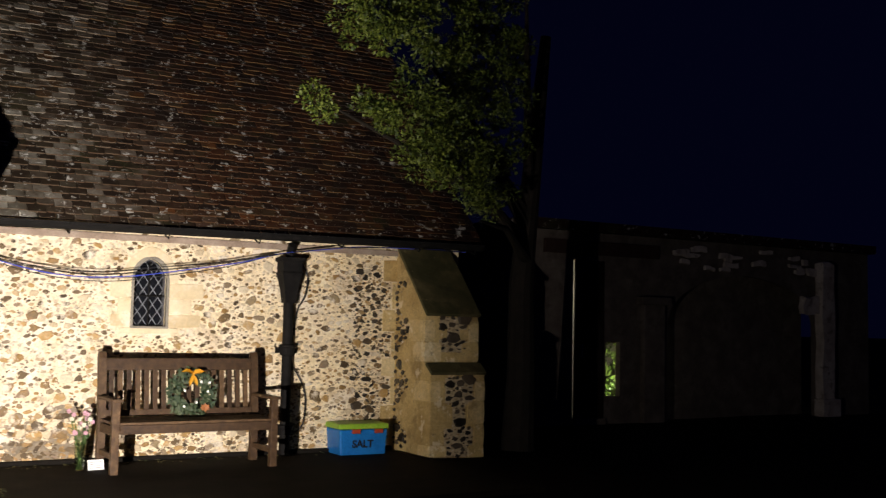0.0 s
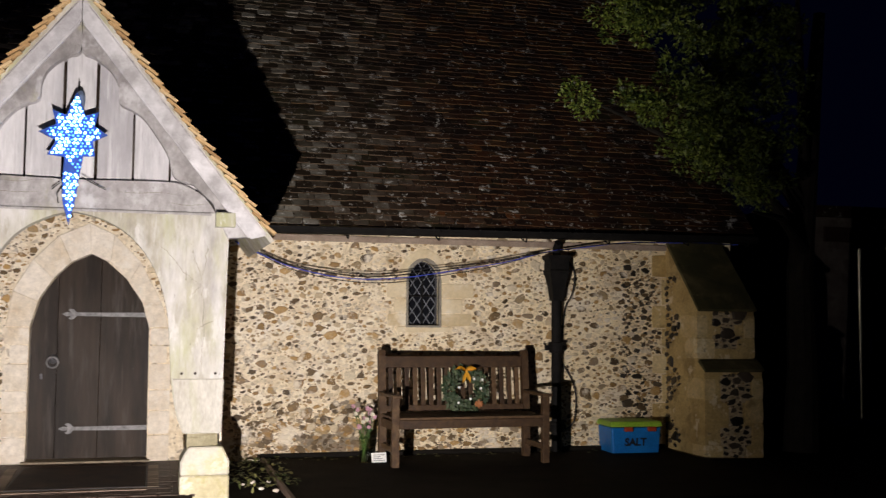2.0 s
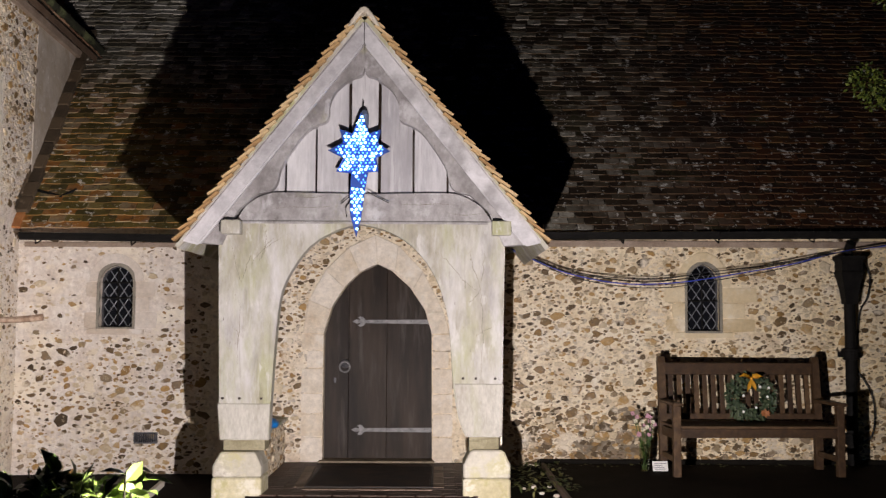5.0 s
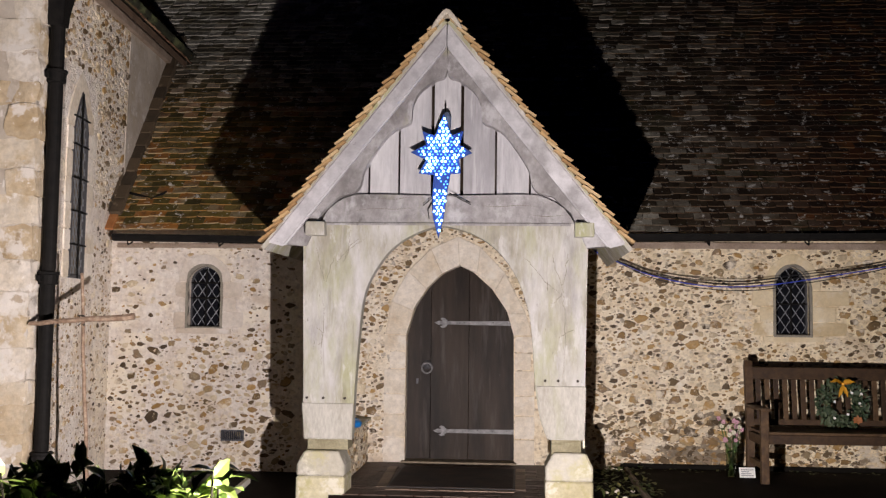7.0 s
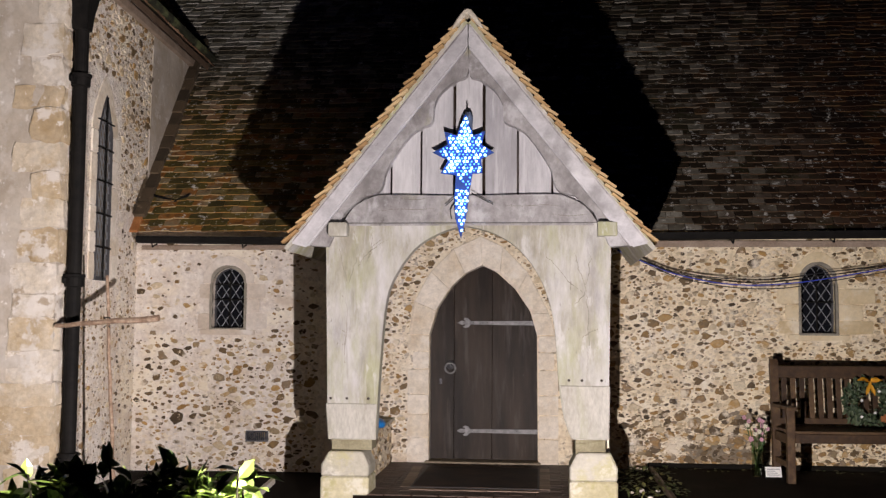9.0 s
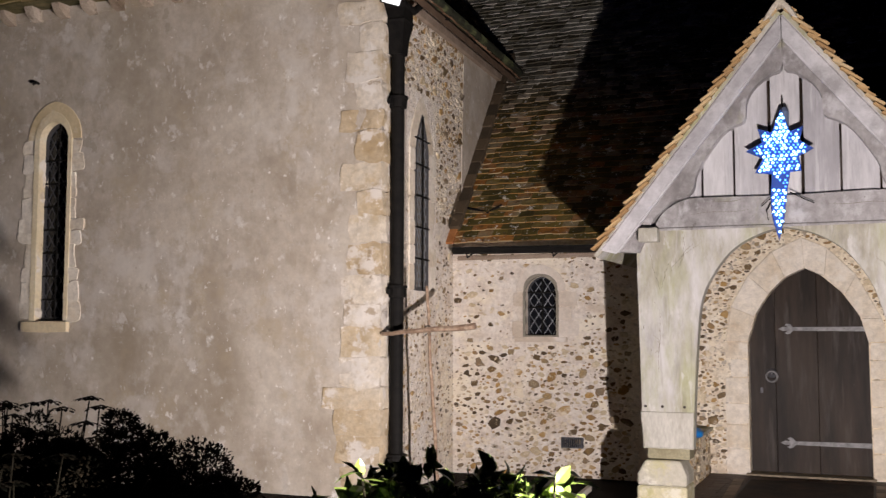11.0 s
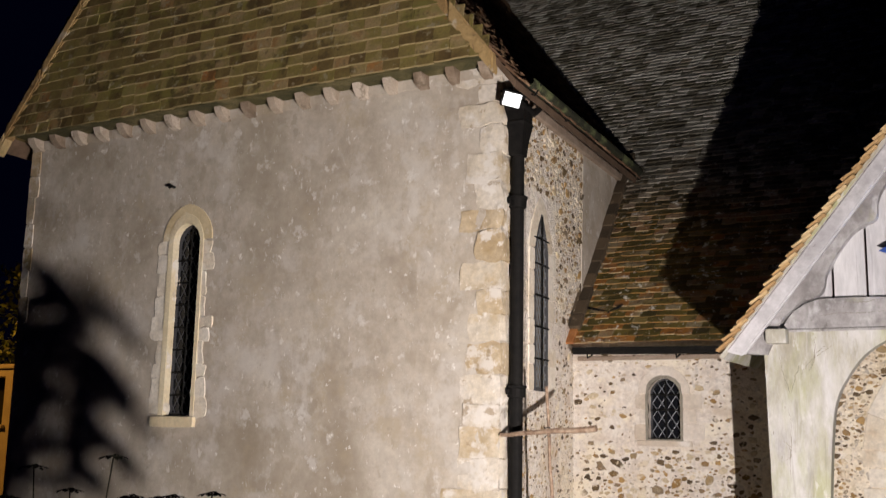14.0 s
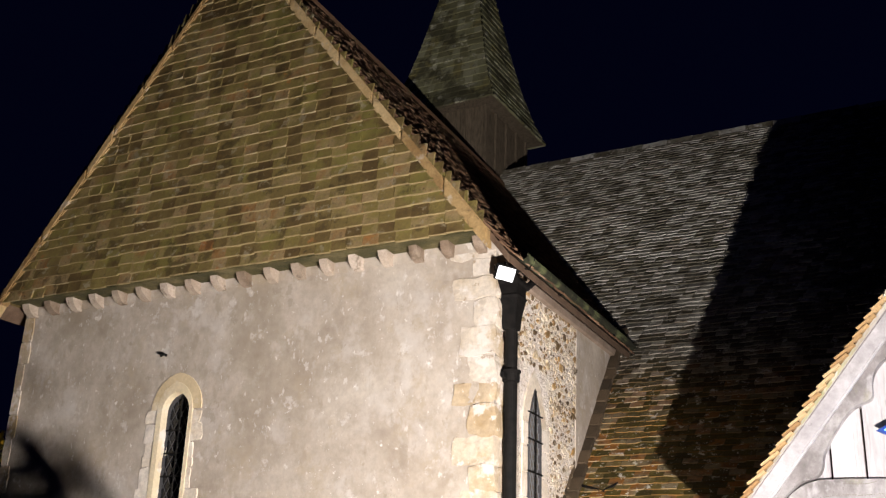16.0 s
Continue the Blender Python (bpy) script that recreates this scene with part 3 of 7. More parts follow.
def flints(parent, m, x0, x1, z0, z1, blocked, spacing, size, seed, near=None, limit=300, density=None, mesh=None):
    """Flints set in a wall whose face is the plane y = 0 of m; blocked(x, z) keeps them out of stonework."""
    rnd = random.Random(seed)
    spots = []
    grid = {}
    tries = int((x1 - x0) * (z1 - z0) / spacing ** 2 * 13)
    for n in range(tries):
        x, z = rnd.uniform(x0, x1), rnd.uniform(z0, z1)
        mean = size * (1.6 if n < tries * 0.02 else 1.05 if n < tries * 0.30 else 0.55)
        s = min(max(rnd.lognormvariate(math.log(mean), 0.3), size * 0.3), size * 2.6)
        if blocked(x, z, s / 2) or (density and rnd.random() > density(x, z)):
            continue
        cell = (int(x / 0.2), int(z / 0.2))
        ok = True
        for i, j in itertools.product((-1, 0, 1), (-1, 0, 1)):
            for ox, oz, os in grid.get((cell[0] + i, cell[1] + j), ()):
                if ((ox - x) ** 2 + ((oz - z) * 1.35) ** 2) ** 0.5 < (os + s) * 0.5 * 0.80 + spacing * 0.05:
                    ok = False
        if ok:
            grid.setdefault(cell, []).append((x, z, s))
            spots.append((x, z, s))
    verts, faces = [], []
    made = 0
    for x, z, s in spots:
        k = rnd.randrange(len(PEBBLES))
        t = Matrix.Translation((x, rnd.uniform(-0.002, 0.008), z)) @ Euler((rnd.uniform(-0.15, 0.15), rnd.uniform(-0.35, 0.35), rnd.uniform(-0.15, 0.15))).to_matrix().to_4x4() @ Matrix.Diagonal((s, min(s * 0.3, 0.035), s * rnd.uniform(0.7, 1.0), 1))
        if made < limit and s > 0.055 and (near is None or near(x, z)):
            ob = new("flint", (mesh or PEBBLE_MESHES)[k])
            ob.parent = parent
            ob.matrix_local = m @ t
            made += 1
        else:
            n = len(verts)
            verts += [m @ t @ Vector(p) for p in PEBBLES[k][0]]
            faces += [tuple(i + n for i in f) for f in PEBBLES[k][1]]
    if verts:
        tagged(part("flint_work", mesh_of("flint_work", verts, faces, FLINT), None, parent), kind="stuff")


def rough_stone(x0, x1, y0, y1, z0, z1, seed, wobble=0.009, cuts=1):
    """A hand-dressed stone: worn corners and uneven faces."""
    bm = boxed(x0, x1, y0, y1, z0, z1)
    bmesh.ops.subdivide_edges(bm, edges=bm.edges, cuts=cuts, use_grid_fill=True)
    c = Vector(((x0 + x1) / 2, (y0 + y1) / 2, (z0 + z1) / 2))
    h = Vector((abs(x1 - x0) / 2, abs(y1 - y0) / 2, abs(z1 - z0) / 2))
    for v in bm.verts:
        d = v.co - c
        corner = sum(1 for i in range(3) if abs(d[i]) > h[i] * 0.9)
        pull = (0.0, 0.0, 0.004, 0.010)[corner]
        v.co -= Vector([math.copysign(min(pull, h[i] * 0.3), d[i]) if abs(d[i]) > h[i] * 0.9 and i != 1 else 0 for i in range(3)])
        v.co += Vector((noise.noise(v.co * 7 + Vector((seed, 0, 0))), 0.35 * noise.noise(v.co * 7 + Vector((0, seed, 0))), noise.noise(v.co * 7 + Vector((0, 0, seed))))) * wobble
    return bm


def block(parent, name, x0, x1, z0, z1, y0, y1, mat, m=None, bevel=0.012):
    """A dressed stone as a part of its own."""
    seed = (x0 * 13.7 + z0 * 7.3) % 50
    return part(name, rough_stone(x0 - 0.003, x1 + 0.003, y0 + 0.004 * math.sin(seed), y1, z0 - 0.004, z1 + 0.004, seed, 0.006), mat, parent)



MORTAR_DARK = textured("weathered_mortar", [(0.3, (0.16, 0.13, 0.09)), (0.7, (0.34, 0.28, 0.20))], 12.0, bump=0.8)
BLACK_FLINT = textured("black_flint", [(0.2, (0.012, 0.010, 0.008)), (0.5, (0.035, 0.027, 0.018)), (0.8, (0.10, 0.075, 0.048))], 12.0, rough=(0.3, 0.6), bump=0.5, per_object=0.6)
DARK_PEBBLES = [mesh_of("flint", v, f, BLACK_FLINT) for v, f in PEBBLES]
STONE_OCHRE = textured("ochre_stone", [(0.3, (0.46, 0.31, 0.11)), (0.5, (0.66, 0.49, 0.21)), (0.7, (0.80, 0.65, 0.36))], 3.5, bump=0.6, fine=40.0, per_object=0.4, patches=[((0.26, 0.17, 0.065), 3.2, 0.55, 0.65, 0.08), ((0.84, 0.74, 0.50), 5.0, 0.58, 0.7, 0.06), ((0.20, 0.14, 0.07), 14.0, 0.63, 0.6, 0.04)])
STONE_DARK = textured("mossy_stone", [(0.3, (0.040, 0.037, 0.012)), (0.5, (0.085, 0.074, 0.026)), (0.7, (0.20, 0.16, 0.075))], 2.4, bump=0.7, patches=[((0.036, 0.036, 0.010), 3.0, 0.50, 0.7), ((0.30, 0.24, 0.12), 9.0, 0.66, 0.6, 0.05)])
PANEL_MORTAR = textured("panel_mortar", [(0.3, (0.36, 0.28, 0.16)), (0.7, (0.66, 0.54, 0.34))], 14.0, bump=0.8, fine=40.0)


# ---------- ground ----------
def build_ground():
    bm = bmesh.new()
    xs = [-900, -60, -25] + [-14 + i * 0.5 for i in range(57)] + [25, 60, 900]
    ys = [-900, -60, -20] + [-12 + i * 0.5 for i in range(31)] + [8, 30, 120, 900]
    grid = {}
    for i, x in enumerate(xs):
        for j, y in enumerate(ys):
            z = 0.03 * noise.noise((x * 0.6, y * 0.6, 0)) - 0.012 if -15 < x < 15 and -13 < y < 4 else -0.02
            if x < -1.9 and -6 < y < 1:
                z -= 0.085
            grid[i, j] = bm.verts.new((x, y, z - 0.02))
    for i in range(len(xs) - 1):
        for j in range(len(ys) - 1):
            bm.faces.new((grid[i, j], grid[i + 1, j], grid[i + 1, j + 1], grid[i, j + 1]))
    me = bpy.data.meshes.new("ground")
    bm.to_mesh(me)
    bm.free()
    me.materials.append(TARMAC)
    tagged(new("ground", me), "dark damp tarmac churchyard ground", "ground", kind="structure")


build_ground()

# ---------- nave ----------
DOOR = [(-1.09, -0.1), (-1.09, 1.23), (-1.01, 1.50), (-0.86, 1.72), (-0.70, 1.86), (-0.58, 1.90), (-0.46, 1.85), (-0.27, 1.68), (-0.12, 1.46), (-0.055, 1.23), (-0.045, -0.1)]
STONE_ARCH = [(-1.30, -0.1), (-1.30, 1.18), (-1.25, 1.53), (-1.12, 1.80), (-0.91, 2.04), (-0.72, 2.15), (-0.61, 2.18), (-0.50, 2.15), (-0.32, 2.04), (-0.10, 1.79), (0.06, 1.46), (0.14, 1.18), (0.16, -0.1)]
WIN_R = arch(2.41, 2.72, 1.27, 1.74, 1.91, 8, 0.25)
WIN_L = arch(-3.25, -2.93, 1.28, 1.72, 1.87, 8, 0.15)
EAVE_Y, EAVE_Z, PITCH = -0.2, 2.19, 1.13
RIDGE_Y = 5.9


def build_nave():
    wall = new("wall_nave", None)
    body = part("wall_body", prism([(-12, -0.3), (6.0, -0.3), (6.0, 2.30), (-12, 2.30)], [DOOR, WIN_R, WIN_L], 0, 0.6), MORTAR, wall)
    tagged(wall, "flint rubble church wall set in pale lime mortar", "wall", kind="structure")
    dressed = [grown(WIN_R, 0.0), grown(WIN_L, 0.0)]
    # window dressings: jamb stones and heads
    for win, (c, s, t) in (("r", (2.565, 1.27, 1.91)), ("l", (-3.09, 1.28, 1.87))):
        left = c - 0.155
        right = c + 0.155
        spec = [(0.34, 0.13), (0.24, 0.15), (0.36, 0.15)] if win == "r" else [(0.24, 0.16), (0.16, 0.14), (0.22, 0.15)]
        z = s - 0.01
        stone = STONE_YELLOW if win == "r" else STONE_PINK
        for w, h in spec:
            block(wall, "jamb_stone", left - w * 0.62, left - 0.002, z, z + h - 0.006, -0.012, 0.12, stone)
            block(wall, "jamb_stone", right + 0.002, right + w, z, z + h - 0.006, -0.012, 0.12, stone)
            dressed.append([(left - w * 0.62, z), (left, z), (left, z + h), (left - w * 0.62, z + h)])
            dressed.append([(right, z), (right + w, z), (right + w, z + h), (right, z + h)])
            z += h
        head = arch(left - 0.10, right + 0.10, z, s + 0.49, t + 0.12, 8, 0.2)
        hole = arch(left - 0.001, right + 0.001, z - 0.001, s + 0.46, t + 0.001, 8, 0.2)
        part("window_head", prism(head[1:-1] + [(right + 0.10, z), (right, z)] + list(reversed(hole[1:-1])) + [(left, z), (left - 0.10, z)], [], -0.014, 0.12), stone, wall)
        dressed.append(head)
        block(wall, "sill_stone", left - 0.12, right + 0.12, s - 0.07, s - 0.012, -0.022, 0.12, stone)
        dressed.append([(left - 0.12, s - 0.08), (right + 0.12, s - 0.08), (right + 0.12, s), (left - 0.12, s)])
    # doorway arch of separate stones
    inner, outer = DOOR, STONE_ARCH
    for side in (0, 1):
        z = -0.05
        for h in (0.30, 0.22, 0.19, 0.24, 0.17, 0.16):
            if side == 0:
                block(wall, "jamb_stone", -1.30 + 0.05 * (int(z * 10) % 2), -1.092, z, z + h - 0.006, -0.016, 0.2, STONE)
            else:
                block(wall, "jamb_stone", -0.043, 0.15 - 0.04 * (int(z * 10) % 2), z, z + h - 0.006, -0.016, 0.2, STONE)
            z += h
    ends_in = [(-1.09, 1.23), (-1.03, 1.46), (-0.90, 1.67), (-0.75, 1.82), (-0.58, 1.90), (-0.41, 1.82), (-0.24, 1.65), (-0.11, 1.44), (-0.055, 1.23)]
    ends_out = [(-1.29, 1.23), (-1.24, 1.55), (-1.08, 1.84), (-0.86, 2.06), (-0.60, 2.18), (-0.38, 2.08), (-0.14, 1.83), (0.06, 1.44), (0.12, 1.23)]
    for k in range(8):
        a, b, c, d = ends_in[k], ends_in[k + 1], ends_out[k + 1], ends_out[k]
        q = [Vector(p) for p in (a, b, c, d)]
        mid = sum(q, Vector((0, 0))) / 4
        q = [mid + (p - mid) * 0.997 for p in q]
        part("voussoir", prism([tuple(p) for p in q], [], -0.016, 0.2, bevel=0.004), STONE, wall)
    # quoin strip by the buttress
    z = 0.0
    for k, h in enumerate((0.26, 0.22, 0.3, 0.2, 0.28, 0.24, 0.3, 0.24)):
        w = (0.10, 0.26)[k % 2] * 0.7
        block(wall, "quoin", 5.24 - w, 5.30, z, z + h - 0.008, -0.012, 0.1, STONE_OCHRE)
        dressed.append([(5.24 - w, z), (5.3, z), (5.3, z + h), (5.24 - w, z + h)])
        z += h

    def blocked(x, z, r):
        if inside(STONE_ARCH, x, z) or inside(grown(STONE_ARCH, r * 0.6), x, z):
            return True
        return any(inside(grown(d, r * 0.7), x, z) for d in dressed)

    one = Matrix.Identity(4)
    flints(wall, one, 0.55, 5.25, 0.0, 2.14, blocked, 0.040, 0.060, 5, near=lambda x, z: 0.7 < x < 3.6, density=lambda x, z: 1.0 if z < 0.5 or x > 4.6 else (0.22 if z > 1.45 and x < 2.2 else 0.5) + 0.5 * min(1, max(0, 0.5 + 1.6 * noise.noise((x * 1.3, z * 1.3, 2.0)))))
    flints(wall, one, 0.75, 4.3, 0.0, 0.48, blocked, 0.034, 0.052, 9, near=lambda x, z: False, density=lambda x, z: min(1, max(0, (0.50 - z) * 3.0)))
    flints(wall, one, 0.80, 2.5, 0.05, 0.50, blocked, 0.042, 0.078, 15, near=lambda x, z: True, limit=90, density=lambda x, z: min(1, max(0, (0.52 - z) * 3.0)) * (1.0 if x > 1.0 else 0.4))
    # eroded, dirty mortar low down beside the bench
    rnd = random.Random(44)
    bm = bmesh.new()
    for k in range(46):
        cx, cz = rnd.gauss(1.82, 0.26), abs(rnd.gauss(0.0, 0.19)) + 0.06
        r = rnd.uniform(0.03, 0.085)
        ring = [(cx + r * (1.3 + rnd.uniform(-0.4, 0.4)) * math.cos(2 * math.pi * q / 11), cz + r * (0.7 + rnd.uniform(-0.2, 0.2)) * math.sin(2 * math.pi * q / 11)) for q in range(11)]
        prism(ring, [], -0.003 - 0.00005 * k, 0.01, bm)
    tagged(part("eroded_mortar", bm, MORTAR_DARK, wall), kind="stuff")
    flints(wall, one, 1.35, 2.35, 0.06, 0.46, lambda x, z, r: ((x - 1.85) / 0.5) ** 2 + ((z - 0.2) / 0.28) ** 2 > 1, 0.034, 0.075, 19, near=lambda x, z: False)
    flints(wall, one, 4.72, 5.2, 0.1, 1.95, blocked, 0.036, 0.062, 14, limit=110, mesh=DARK_PEBBLES)
    part("wall_head", boxed(-1.62, 0.45, 0.0, 0.3, 2.30, 2.75), MORTAR, wall)
    flints(wall, one, -4.0, -2.2, -0.1, 2.12, blocked, 0.052, 0.066, 6, near=lambda x, z: z < 0.9, limit=160, density=lambda x, z: (0.07 if z > 1.2 else 0.40 if z > 0.85 else 0.95) * (0.45 if x < -3.35 else 1.0))
    flints(wall, one, -1.75, -1.28, 0.1, 2.1, blocked, 0.05, 0.06, 7, near=lambda x, z: False)
    flints(wall, one, -1.30, 0.4, 1.3, 2.6, blocked, 0.05, 0.06, 8, near=lambda x, z: False)
    # inside darkness: closing walls behind and at the ends
    for name, b in (("wall_far", (-12, 6.0, 11.7, 12.1, -0.3, 2.4)), ("wall_end_east", (5.6, 6.0, 0.6, 11.7, -0.3, 2.6)), ("wall_end_west", (-12, -11.6, 0.6, 11.7, -0.3, 2.6))):
        tagged(part(name, boxed(*b), MORTAR, None), "plain flint church wall", "wall", kind="structure")
    gable = prism([(0.03, 2.0), (12.0, 2.0), (RIDGE_Y, EAVE_Z + PITCH * (RIDGE_Y - EAVE_Y) - 0.05)], [], -6.0, -5.6)
    bmesh.ops.transform(gable, matrix=Matrix.Rotation(radians(90), 4, "Z"), verts=gable.verts)
    tagged(part("wall_gable_east", gable, MORTAR, None), "plain flint gable wall of the nave", "wall", kind="structure")


build_nave()


# ---------- transept frame ----------
TURN = radians(3.0)
TM = Matrix.Translation((-3.94, -1.93, 0)) @ Matrix.Rotation(TURN, 4, "Z")
T_LEFT, T_TOP = -5.83, 4.60
T_APEX_X, T_APEX_Z = -3.05, 8.51
T_SLOPE, T_SLOPE_FAR = 1.268, 1.382
T_DIP = 0.02
C_WIN = arch(-3.67, -3.32, 1.41, 3.20, 3.38, 8, 0.15)


def nave_slope():
    k = math.atan(PITCH)
    return frame_of((0, EAVE_Y, EAVE_Z), (1, 0, 0), (0, math.cos(k), math.sin(k)))


def build_nave_roof():
    roof = new("roof_nave", None)
    tagged(roof, "steep old clay tiled church roof with lichen", "roof", kind="structure")
    k = math.atan(PITCH)
    length = (RIDGE_Y - EAVE_Y) / math.cos(k)
    m = nave_slope()
    under = bmesh.new()
    top = EAVE_Z + PITCH * (RIDGE_Y - EAVE_Y)
    v = [under.verts.new(p) for p in ((-12.2, EAVE_Y + 0.34, EAVE_Z + 0.33), (6.2, EAVE_Y + 0.34, EAVE_Z + 0.33), (6.2, RIDGE_Y, top - 0.03), (-12.2, RIDGE_Y, top - 0.03), (6.2, 12.2, EAVE_Z - 0.1), (-12.2, 12.2, EAVE_Z - 0.1))]
    under.faces.new((v[0], v[1], v[2], v[3]))
    under.faces.new((v[3], v[2], v[4], v[5]))
    part("roof_boarding", under, TILE, roof)

    def ends(s):
        z = EAVE_Z + s * math.sin(k)
        y = EAVE_Y + s * math.cos(k)
        if z < 4.42:
            a = -3.98 - 0.052 * (y + 1.9) - 0.02
        else:
            a = -3.94 + T_APEX_X + (T_APEX_Z - z) / T_SLOPE - 0.052 * (y + 1.9)
        return a - 0.02, 6.2

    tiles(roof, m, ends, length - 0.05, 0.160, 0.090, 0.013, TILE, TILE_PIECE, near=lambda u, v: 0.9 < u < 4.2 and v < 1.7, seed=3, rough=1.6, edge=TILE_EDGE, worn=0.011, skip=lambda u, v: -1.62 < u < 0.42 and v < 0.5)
    ridge = bmesh.new()
    x = -12.0
    while x < 6.1:
        q = [(x, RIDGE_Y - 0.13, top - 0.10), (x, RIDGE_Y - 0.08, top + 0.01), (x, RIDGE_Y, top + 0.05), (x, RIDGE_Y + 0.08, top + 0.01), (x, RIDGE_Y + 0.13, top - 0.10)]
        r0 = [ridge.verts.new(p) for p in q]
        r1 = [ridge.verts.new((a + 0.435, b, c + 0.012)) for a, b, c in q]
        for i in range(4):
            ridge.faces.new((r0[i], r0[i + 1], r1[i + 1], r1[i]))
        ridge.faces.new(r0[::-1])
        ridge.faces.new(r1)
        x += 0.44
    part("ridge_tiles", ridge, TILE, roof, "half-round clay ridge tiles")


def gutter(name, pts, label, mat=BLACK_IRON):
    bm = bmesh.new()
    pts = [Vector(p) for p in pts]
    d = (pts[1] - pts[0]).normalized()
    out = Vector((d.y, -d.x, 0))
    prof = [(-0.05, 0.045), (-0.05, 0.015), (-0.036, -0.012), (0, -0.025), (0.036, -0.012), (0.05, 0.015), (0.05, 0.045), (0.042, 0.045), (0.042, 0.015), (0, -0.015), (-0.042, 0.015), (-0.042, 0.045)]
    a = [bm.verts.new(pts[0] + out * u + Vector((0, 0, w))) for u, w in prof]
    b = [bm.verts.new(pts[1] + out * u + Vector((0, 0, w))) for u, w in prof]
    n = len(prof)
    for i in range(n):
        bm.faces.new((a[i], a[(i + 1) % n], b[(i + 1) % n], b[i]))
    bm.faces.new(a[::-1])
    bm.faces.new(b)
    thing = empty(name, Matrix.Identity(4), label, "gutter")
    part("trough", bm, mat, thing)
    length = (pts[1] - pts[0]).length
    for k in range(int(length / 0.9) + 1):
        p = pts[0] + d * min(0.15 + k * 0.9, length - 0.1)
        part("bracket", tube(bmesh.new(), [p + out * 0.058 + Vector((0, 0, 0.04)), p - Vector((0, 0, 0.058)), p - out * 0.12 + Vector((0, 0, -0.02))], 0.008, 5), BLACK_IRON, thing)
    return thing


build_nave_roof()
gutter("gutter", [(0.70, -0.26, 2.14), (6.15, -0.26, 2.19)], "black cast iron half-round gutter under the nave eaves")
gutter("gutter", [(-3.93, -0.26, 2.12), (-2.1, -0.26, 2.10)], "short black cast iron gutter beside the porch")


# ---------- transept ----------
def build_transept():
    wall = new("wall_transept", None)
    wall.matrix_world = TM
    tagged(wall, "grey lime-rendered transept wall with patched plaster", "wall", kind="structure")
    part("wall_body", prism([(T_LEFT, -0.3), (0, -0.3), (0, T_TOP), (T_LEFT, T_TOP)], [C_WIN], 0, 0.6), RENDERED, wall)
    rnd = random.Random(11)
    # stone surround of the lancet, ragged against the render
    z = 1.42
    left, right = -3.67, -3.32
    while z < 3.18:
        h = rnd.uniform(0.11, 0.27)
        h = min(h, 3.2 - z)
        part("jamb_stone", rough_stone(left - rnd.uniform(0.13, 0.25), left - 0.002, -0.012, 0.15, z - 0.004, z + h + 0.002, z * 3.3, 0.036, 3), STONE, wall)
        part("jamb_stone", rough_stone(right + 0.002, right + rnd.uniform(0.09, 0.20), -0.012, 0.15, z - 0.004, z + h + 0.002, z * 6.1, 0.036, 3), STONE, wall)
        z += h
    head = arch(left - 0.14, right + 0.14, 3.2, 3.26, 3.58, 8, 0.2)
    hole = arch(left - 0.001, right + 0.001, 3.2, 3.201, 3.382, 8, 0.15)
    part("window_head", prism(head[1:-1] + [(right + 0.14, 3.2)] + list(reversed(hole[1:-1])) + [(left - 0.14, 3.2)], [], -0.014, 0.15), STONE_YELLOW, wall)
    part("window_margin", prism(arch(left - 0.060, right + 0.040, 1.412, 3.20, 3.48, 8, 0.15), [arch(left + 0.004, right - 0.004, 1.4125, 3.20, 3.376, 8, 0.15)], -0.022, 0.10, bevel=0.004), STONE_YELLOW, wall, "smooth yellowish plaster margin round the lancet")
    block(wall, "sill_stone", left - 0.14, right + 0.06, 1.30, 1.405, -0.05, 0.15, STONE_YELLOW)
    # quoins at the near corner, long and short work on both faces
    z = -0.1
    k = 0
    while z < T_TOP - 0.05:
        h = min(rnd.uniform(0.17, 0.30), T_TOP - z)
        w = (rnd.uniform(0.28, 0.44) if k % 2 else rnd.uniform(0.18, 0.34)) + 0.08 * (z < 1.9)
        d = rnd.uniform(0.16, 0.28) if k % 2 else rnd.uniform(0.28, 0.40)
        part("quoin", rough_stone(-w - rnd.uniform(0, 0.04), 0.011 + rnd.uniform(0, 0.006), -0.007 + rnd.uniform(-0.004, 0.004), d, z - 0.003, z + h + 0.002, z * 9.1, 0.034, 3), QUOIN, wall)
        z += h
        k += 1
    z = 2.2
    while z < T_TOP - 0.05:
        h = min(rnd.uniform(0.2, 0.3), T_TOP - z)
        part("quoin", rough_stone(T_LEFT - 0.012, T_LEFT + rnd.uniform(0.1, 0.16), -0.012, 0.2, z - 0.004, z + h, z * 5.3, 0.012), QUOIN, wall)
        z += h
    # corbel blocks and boarding under the hung tiles
    part("eaves_course", prism([(T_LEFT, T_TOP - 0.22), (0.0, T_TOP - 0.10), (0.0, T_TOP + 0.02), (T_LEFT, T_TOP - 0.09)], [], -0.012, -0.002), RENDERED, wall)
    dip = Matrix.Identity(4)
    dip[2][0] = T_DIP
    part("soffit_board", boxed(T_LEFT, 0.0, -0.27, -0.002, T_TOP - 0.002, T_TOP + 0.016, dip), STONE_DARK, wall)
    n = 18
    for i in range(n):
        x = T_LEFT + 0.12 + (-T_LEFT - 0.25) * i / (n - 1)
        bm = bmesh.new()
        prof = [(0.0, -0.10), (-0.05, -0.095), (-0.11, -0.07), (-0.15, -0.03), (-0.17, 0.025), (0.0, 0.025)]
        low = T_TOP + T_DIP * x - 0.024
        a = [bm.verts.new((x - 0.045, y, low + z)) for y, z in prof]
        b = [bm.verts.new((x + 0.045 + rnd.uniform(-0.012, 0.012), y, low + z)) for y, z in prof]
